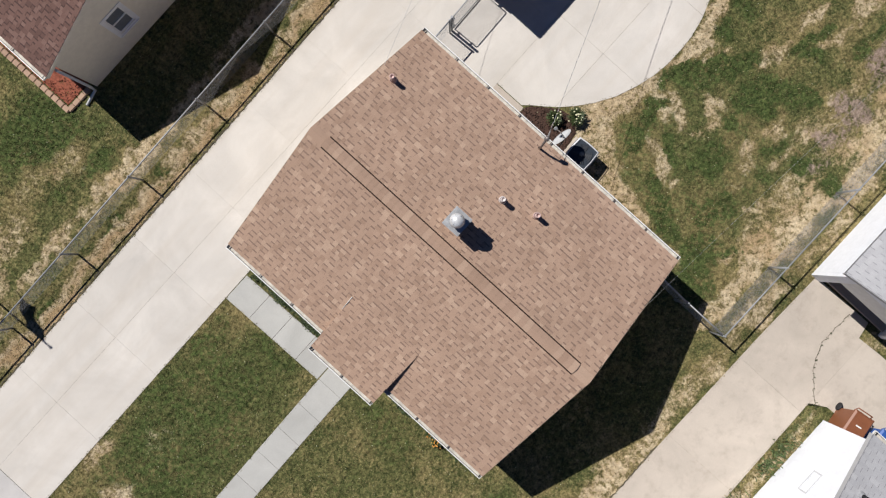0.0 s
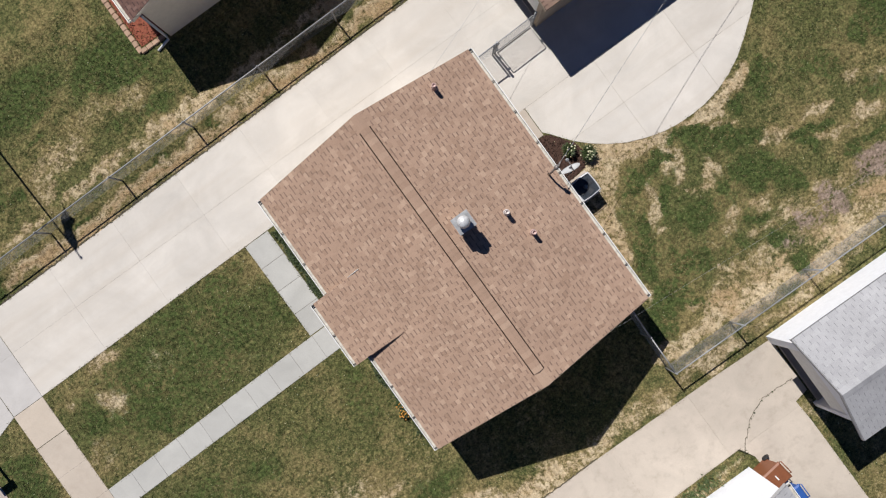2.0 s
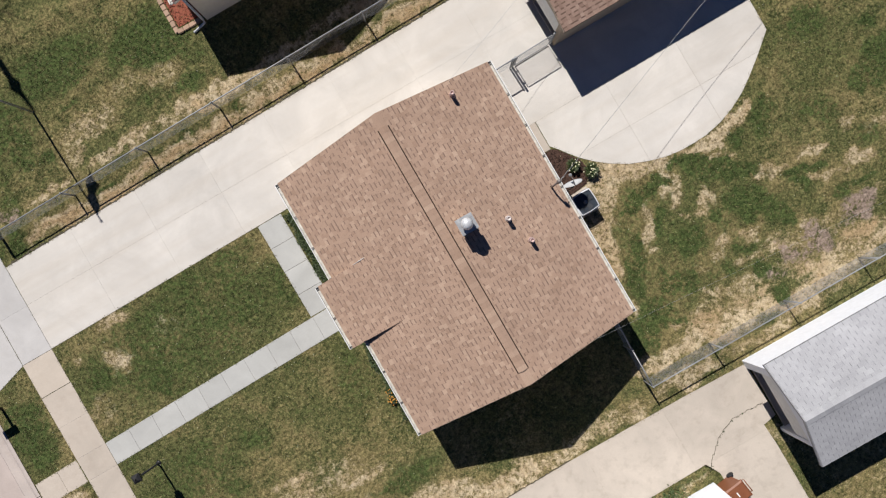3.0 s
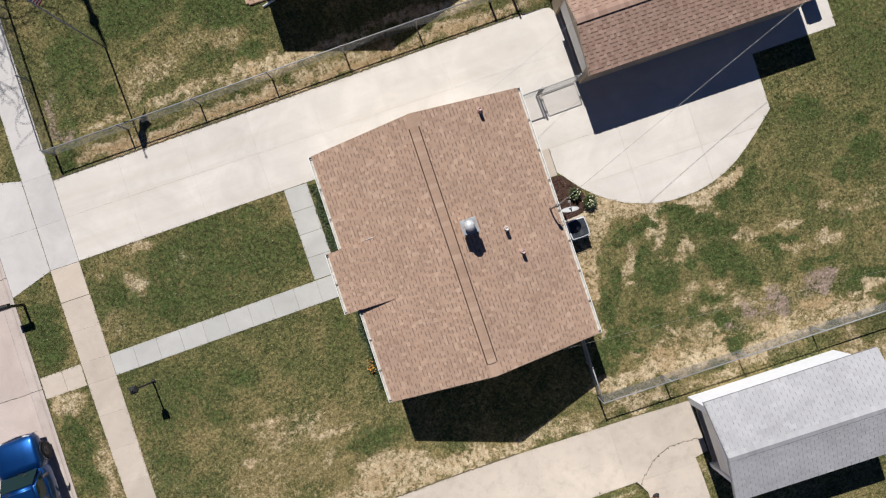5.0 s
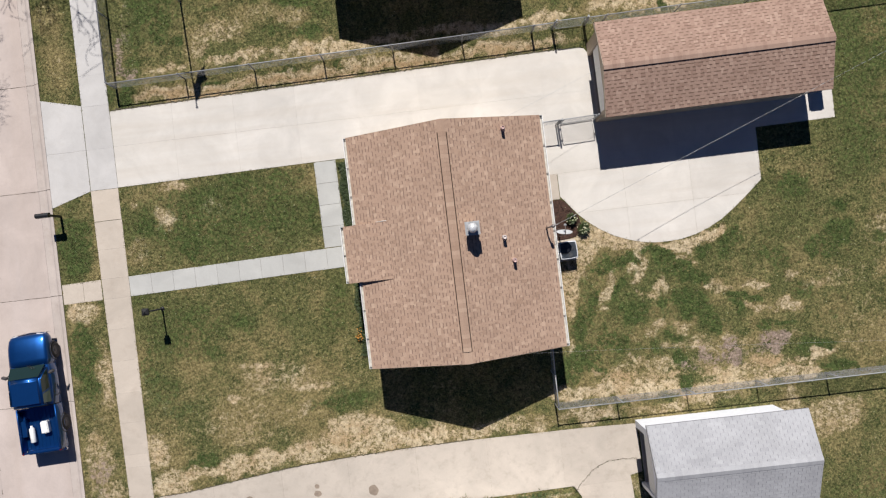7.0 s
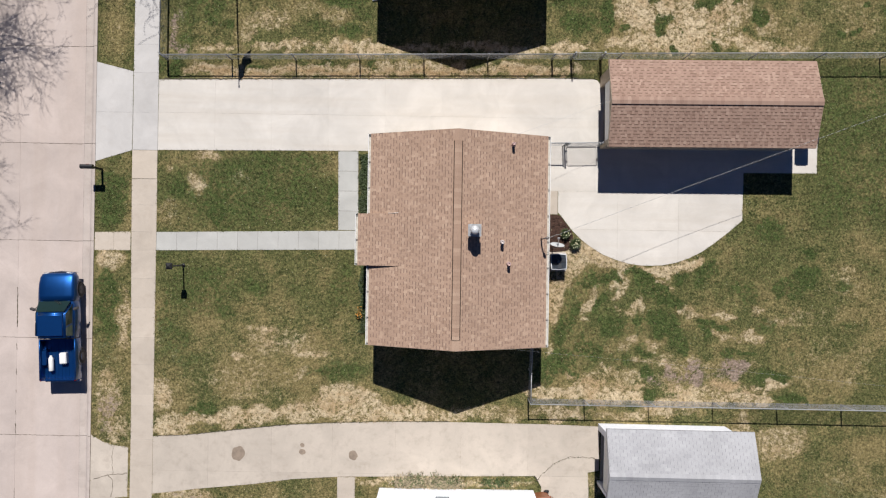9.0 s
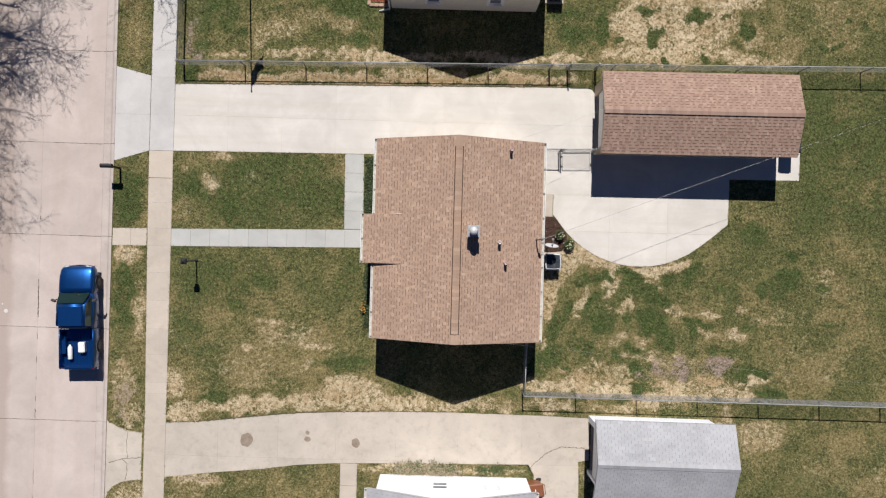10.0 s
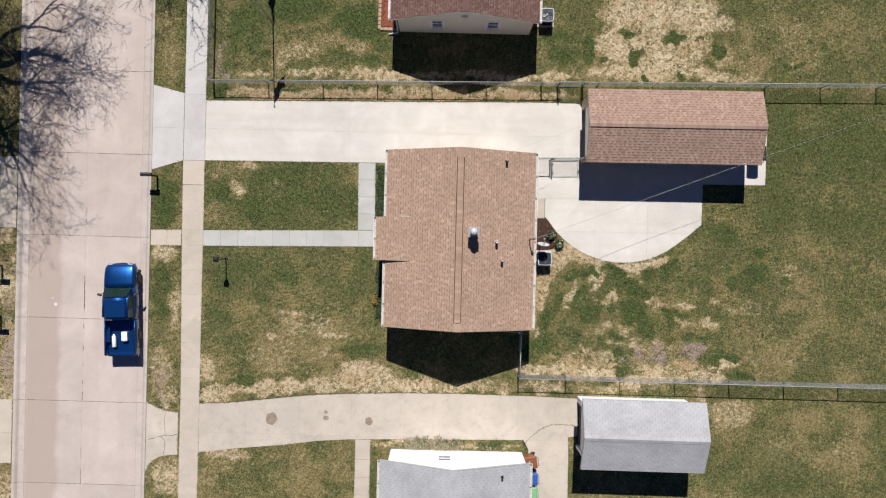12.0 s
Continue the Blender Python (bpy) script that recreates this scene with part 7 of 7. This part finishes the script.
# ---- bare trees ----
def bare_tree(label, x, y, height, spread, seed, start=2.2, limbs=6, levels=5, thick=0.15, fine=0.008, leader=0.0, curl=1.0):
    """A leafless tree: tapered trunk and limbs that fork down to fine twigs."""
    rnd = random.Random(seed)
    tree = thing("bare_tree", label, "tree", "bare street trees", m=pose(x, y, 0))
    part("trunk", tube_bm([(0, 0, -0.2), (0.02, 0, 0.3), (0.05, -0.03, 1.2), (0.02, 0.03, start)], [0.36, 0.27, 0.22, 0.20], 14), BARK, tree)
    twig_v, twig_f = [], []
    if leader:
        part("leader", tube_bm([(0.02, 0.03, start - 0.1), (0.06, 0.0, leader * 0.6), (0.12, -0.05, leader * 0.85), (0.2, 0.0, leader)], [0.18, 0.13, 0.11, 0.06], 10), BARK, tree)
        part("leader_knot", turned([(0.0, -0.35), (0.16, -0.2), (0.22, 0.0), (0.17, 0.2), (0.0, 0.35)], 12), BARK, tree, m=pose(0.12, -0.05, leader * 0.86))

    def twig(p, q, r0, r1):
        d = (q - p).normalized()
        u = d.orthogonal().normalized()
        v = d.cross(u)
        n0 = len(twig_v)
        for c, r in ((p, r0), (q, r1)):
            for k in range(3):
                a = 2.094 * k
                twig_v.append(tuple(c + (u * math.cos(a) + v * math.sin(a)) * r))
        twig_f.extend([(n0, n0 + 1, n0 + 4, n0 + 3), (n0 + 1, n0 + 2, n0 + 5, n0 + 4), (n0 + 2, n0, n0 + 3, n0 + 5)])

    def grow(bm, p, d, length, r, level):
        steps = 8 if level < 2 else 5 if level < 4 else 3
        pts, radii = [p], [r]
        bend = Vector((rnd.gauss(0, 0.2), rnd.gauss(0, 0.2), rnd.gauss(0.03, 0.10))) * curl
        for k in range(steps):
            if rnd.random() < 0.35:
                bend = Vector((rnd.gauss(0, 0.24), rnd.gauss(0, 0.24), rnd.gauss(0.03, 0.12))) * curl
            d = (d + bend).normalized()
            if p.z < 2.6 and d.z < 0.05:
                d.z = 0.15
            p = p + d * (length / steps)
            pts.append(p)
            radii.append(max(fine, r * (1 - 0.45 * (k + 1) / steps)))
        if level < 2:
            add_tube(bm, pts, radii, 7)
        else:
            for a, b, ra, rb in zip(pts, pts[1:], radii, radii[1:]):
                twig(a, b, ra, rb)
        if level >= levels:
            return
        kids = 4 if level < 3 else 3 if level < 5 else 2
        for k in range(kids):
            i = rnd.randrange(2, len(pts)) if k else len(pts) - 1
            nd = (d + Vector((rnd.gauss(0, 0.55), rnd.gauss(0, 0.55), rnd.gauss(0.0, 0.25)))).normalized()
            grow(bm, pts[i], nd, length * rnd.uniform(0.55, 0.78), max(fine, radii[i] * rnd.uniform(0.52, 0.80)), level + 1)

    for k in range(limbs):
        a = 2 * math.pi * (k + rnd.uniform(-0.25, 0.25)) / limbs
        bm = bmesh.new()
        grow(bm, Vector((0.02, 0.03, start - rnd.uniform(0, 0.35))), Vector((math.cos(a) * spread, math.sin(a) * spread, rnd.uniform(0.55, 1.0))).normalized(), height * 0.40 * rnd.uniform(0.85, 1.1), rnd.uniform(thick * 0.8, thick * 1.15), 0)
        part("limb", bm, BARK, tree)
    mesh_from("crown", twig_v, twig_f, BARK, tree, "fine leafless twigs", "stuff")


bare_tree("tall leafless tree on the far verge of the street", -27.0, 14.3, 9.4, 1.3, 8, 5.4, 18, 6, 0.19, 0.0065, curl=0.6)
bare_tree("leafless tree on the verge north of the driveway", -15.3, 20.8, 9.0, 0.32, 15, 2.6, 5, 4, 0.13, 0.012)
bare_tree("slender leafless tree on the lawn of the cream house", -10.62, 21.0, 6.2, 0.6, 23, 2.6, 4, 4, leader=10.5)


# ---- grass tufts over the lawns ----
def grass_tufts(count, seed):
    """Small fans of blades standing all over the turf near the houses; they take the turf's own dryness."""
    rng = np.random.RandomState(seed)
    x, y = rng.uniform(-26.5, 26.0, count), rng.uniform(-15.0, 15.0, count)
    keep = ~((x > ROAD_W - 0.1) & (x < ROAD_E + 0.05))
    for poly in PAVED:
        near = [(px, py) for px, py in poly]
        keep &= ~inside(near, x, y)
    for x0, x1, y0, y1 in ((-3.0, 4.2, -4.0, 5.0), (7.4, 16.2, 4.9, 8.5), (7.5, 13.5, -11.1, -7.95), (-2.9, 4.0, 12.0, 24.0), (-2.9, 4.2, -24.0, -11.3), (4.3, 6.2, 0.0, 1.8)):
        keep &= ~((x > x0) & (x < x1) & (y > y0) & (y < y1))
    x, y = x[keep], y[keep]
    # ragged fringes that lean over the edges of the paving
    fx, fy, gx, gy = [], [], [], []
    for poly in PAVED:
        for p, q in zip(poly, poly[1:] + poly[:1]):
            d = math.dist(p, q)
            if abs(p[1]) > 16 and abs(q[1]) > 16:
                continue
            k = int(min(d, 60) * 12)
            t, o = rng.uniform(0, 1, k), rng.normal(0, 0.010, k)
            o = np.where(np.sin(t * d * 3.1 + p[0]) + np.sin(t * d * 7.3 + p[1]) > 0.4, o * 1.6, o * 0.6)
            gx.append(np.full(k, -(q[1] - p[1]) / d * 0.12))
            gy.append(np.full(k, (q[0] - p[0]) / d * 0.12))
            fx.append(p[0] + (q[0] - p[0]) * t - (q[1] - p[1]) / d * o)
            fy.append(p[1] + (q[1] - p[1]) * t + (q[0] - p[0]) / d * o)
    fx, fy = np.concatenate(fx), np.concatenate(fy)
    gx, gy = np.concatenate(gx), np.concatenate(gy)
    clear = (fx > -26) & (fx < 24) & (np.abs(fy) < 15) & ~((fx > ROAD_W) & (fx < ROAD_E + 0.06))
    one, other = np.zeros(fx.shape, bool), np.zeros(fx.shape, bool)
    for poly in PAVED:
        one |= inside(poly, fx + gx, fy + gy)
        other |= inside(poly, fx - gx, fy - gy)
    clear &= one ^ other
    x, y = np.concatenate([x, fx[clear]]), np.concatenate([y, fy[clear]])
    dry, bare, lush, rough, rust = turf_at(x, y)
    keep = rng.uniform(0, 1, len(x)) > bare * 0.9
    x, y, dry, bare, lush, rough, rust = x[keep], y[keep], dry[keep], bare[keep], lush[keep], rough[keep], rust[keep]
    n = len(x)
    verts = np.zeros((n, 9, 3))
    h = rng.uniform(0.012, 0.034, n) * (1 + 0.8 * lush)
    turn = rng.uniform(0, 6.283, n)
    for k in range(3):
        a = turn + k * 2.1 + rng.uniform(-0.4, 0.4, n)
        w, r = rng.uniform(0.010, 0.022, n), rng.uniform(0.035, 0.08, n)
        c, s = np.cos(a), np.sin(a)
        verts[:, 3 * k] = np.stack([x - s * w, y + c * w, rough * 0.005 + 0.006], -1)
        verts[:, 3 * k + 1] = np.stack([x + s * w, y - c * w, rough * 0.005 + 0.006], -1)
        verts[:, 3 * k + 2] = np.stack([x + c * r, y + s * r, rough * 0.005 + 0.010 + h], -1)
    me = bpy.data.meshes.new("grass_tufts")
    me.vertices.add(n * 9)
    me.vertices.foreach_set("co", verts.ravel())
    me.loops.add(n * 9)
    me.loops.foreach_set("vertex_index", np.arange(n * 9, dtype=np.int32))
    me.polygons.add(n * 3)
    me.polygons.foreach_set("loop_start", np.arange(0, n * 9, 3, dtype=np.int32))
    me.update()
    at = me.color_attributes.new("turf", "FLOAT_COLOR", "POINT")
    col = np.repeat(np.stack([dry, bare, lush, rust], -1), 9, axis=0)
    at.data.foreach_set("color", col.ravel())
    me.materials.append(TURF)
    tagged(new("grass", me), "short tufts of green and dry grass", "grass", kind="stuff")


grass_tufts(230000, 12)


def lawn_blooms(count, seed):
    """Tiny pale flower heads dotted through the grass."""
    rng = np.random.RandomState(seed)
    x, y = rng.uniform(-16, 25.0, count), rng.uniform(-14.0, 14.0, count)
    keep = (x < ROAD_W) | (x > ROAD_E + 0.1)
    for poly in PAVED:
        keep &= ~inside(poly, x, y)
    for x0, x1, y0, y1 in ((-4.0, 4.8, -4.2, 5.2), (7.0, 16.6, 4.7, 8.8), (7.0, 14.0, -11.6, -7.6), (-3.6, 4.7, 11.8, 24.0), (-3.6, 4.8, -24.0, -11.0), (-23.0, 0.0, 8.0, 9.0)):
        keep &= ~((x > x0) & (x < x1) & (y > y0) & (y < y1))
    verts, faces = [], []
    for px, py in zip(x[keep], y[keep]):
        r = rng.uniform(0.006, 0.016)
        n0 = len(verts)
        verts += [(px + r * math.cos(1.257 * k), py + r * math.sin(1.257 * k), 0.045) for k in range(5)] + [(px, py, 0.058), (px, py, 0.0)]
        faces += [(n0 + k, n0 + (k + 1) % 5, n0 + 5) for k in range(5)] + [(n0, n0 + 2, n0 + 6)]
    tagged(mesh_from("lawn_flowers", verts, faces, BLOOM), "tiny pale flower heads dotted through the lawn", "flowers", kind="stuff")


lawn_blooms(3200, 5)
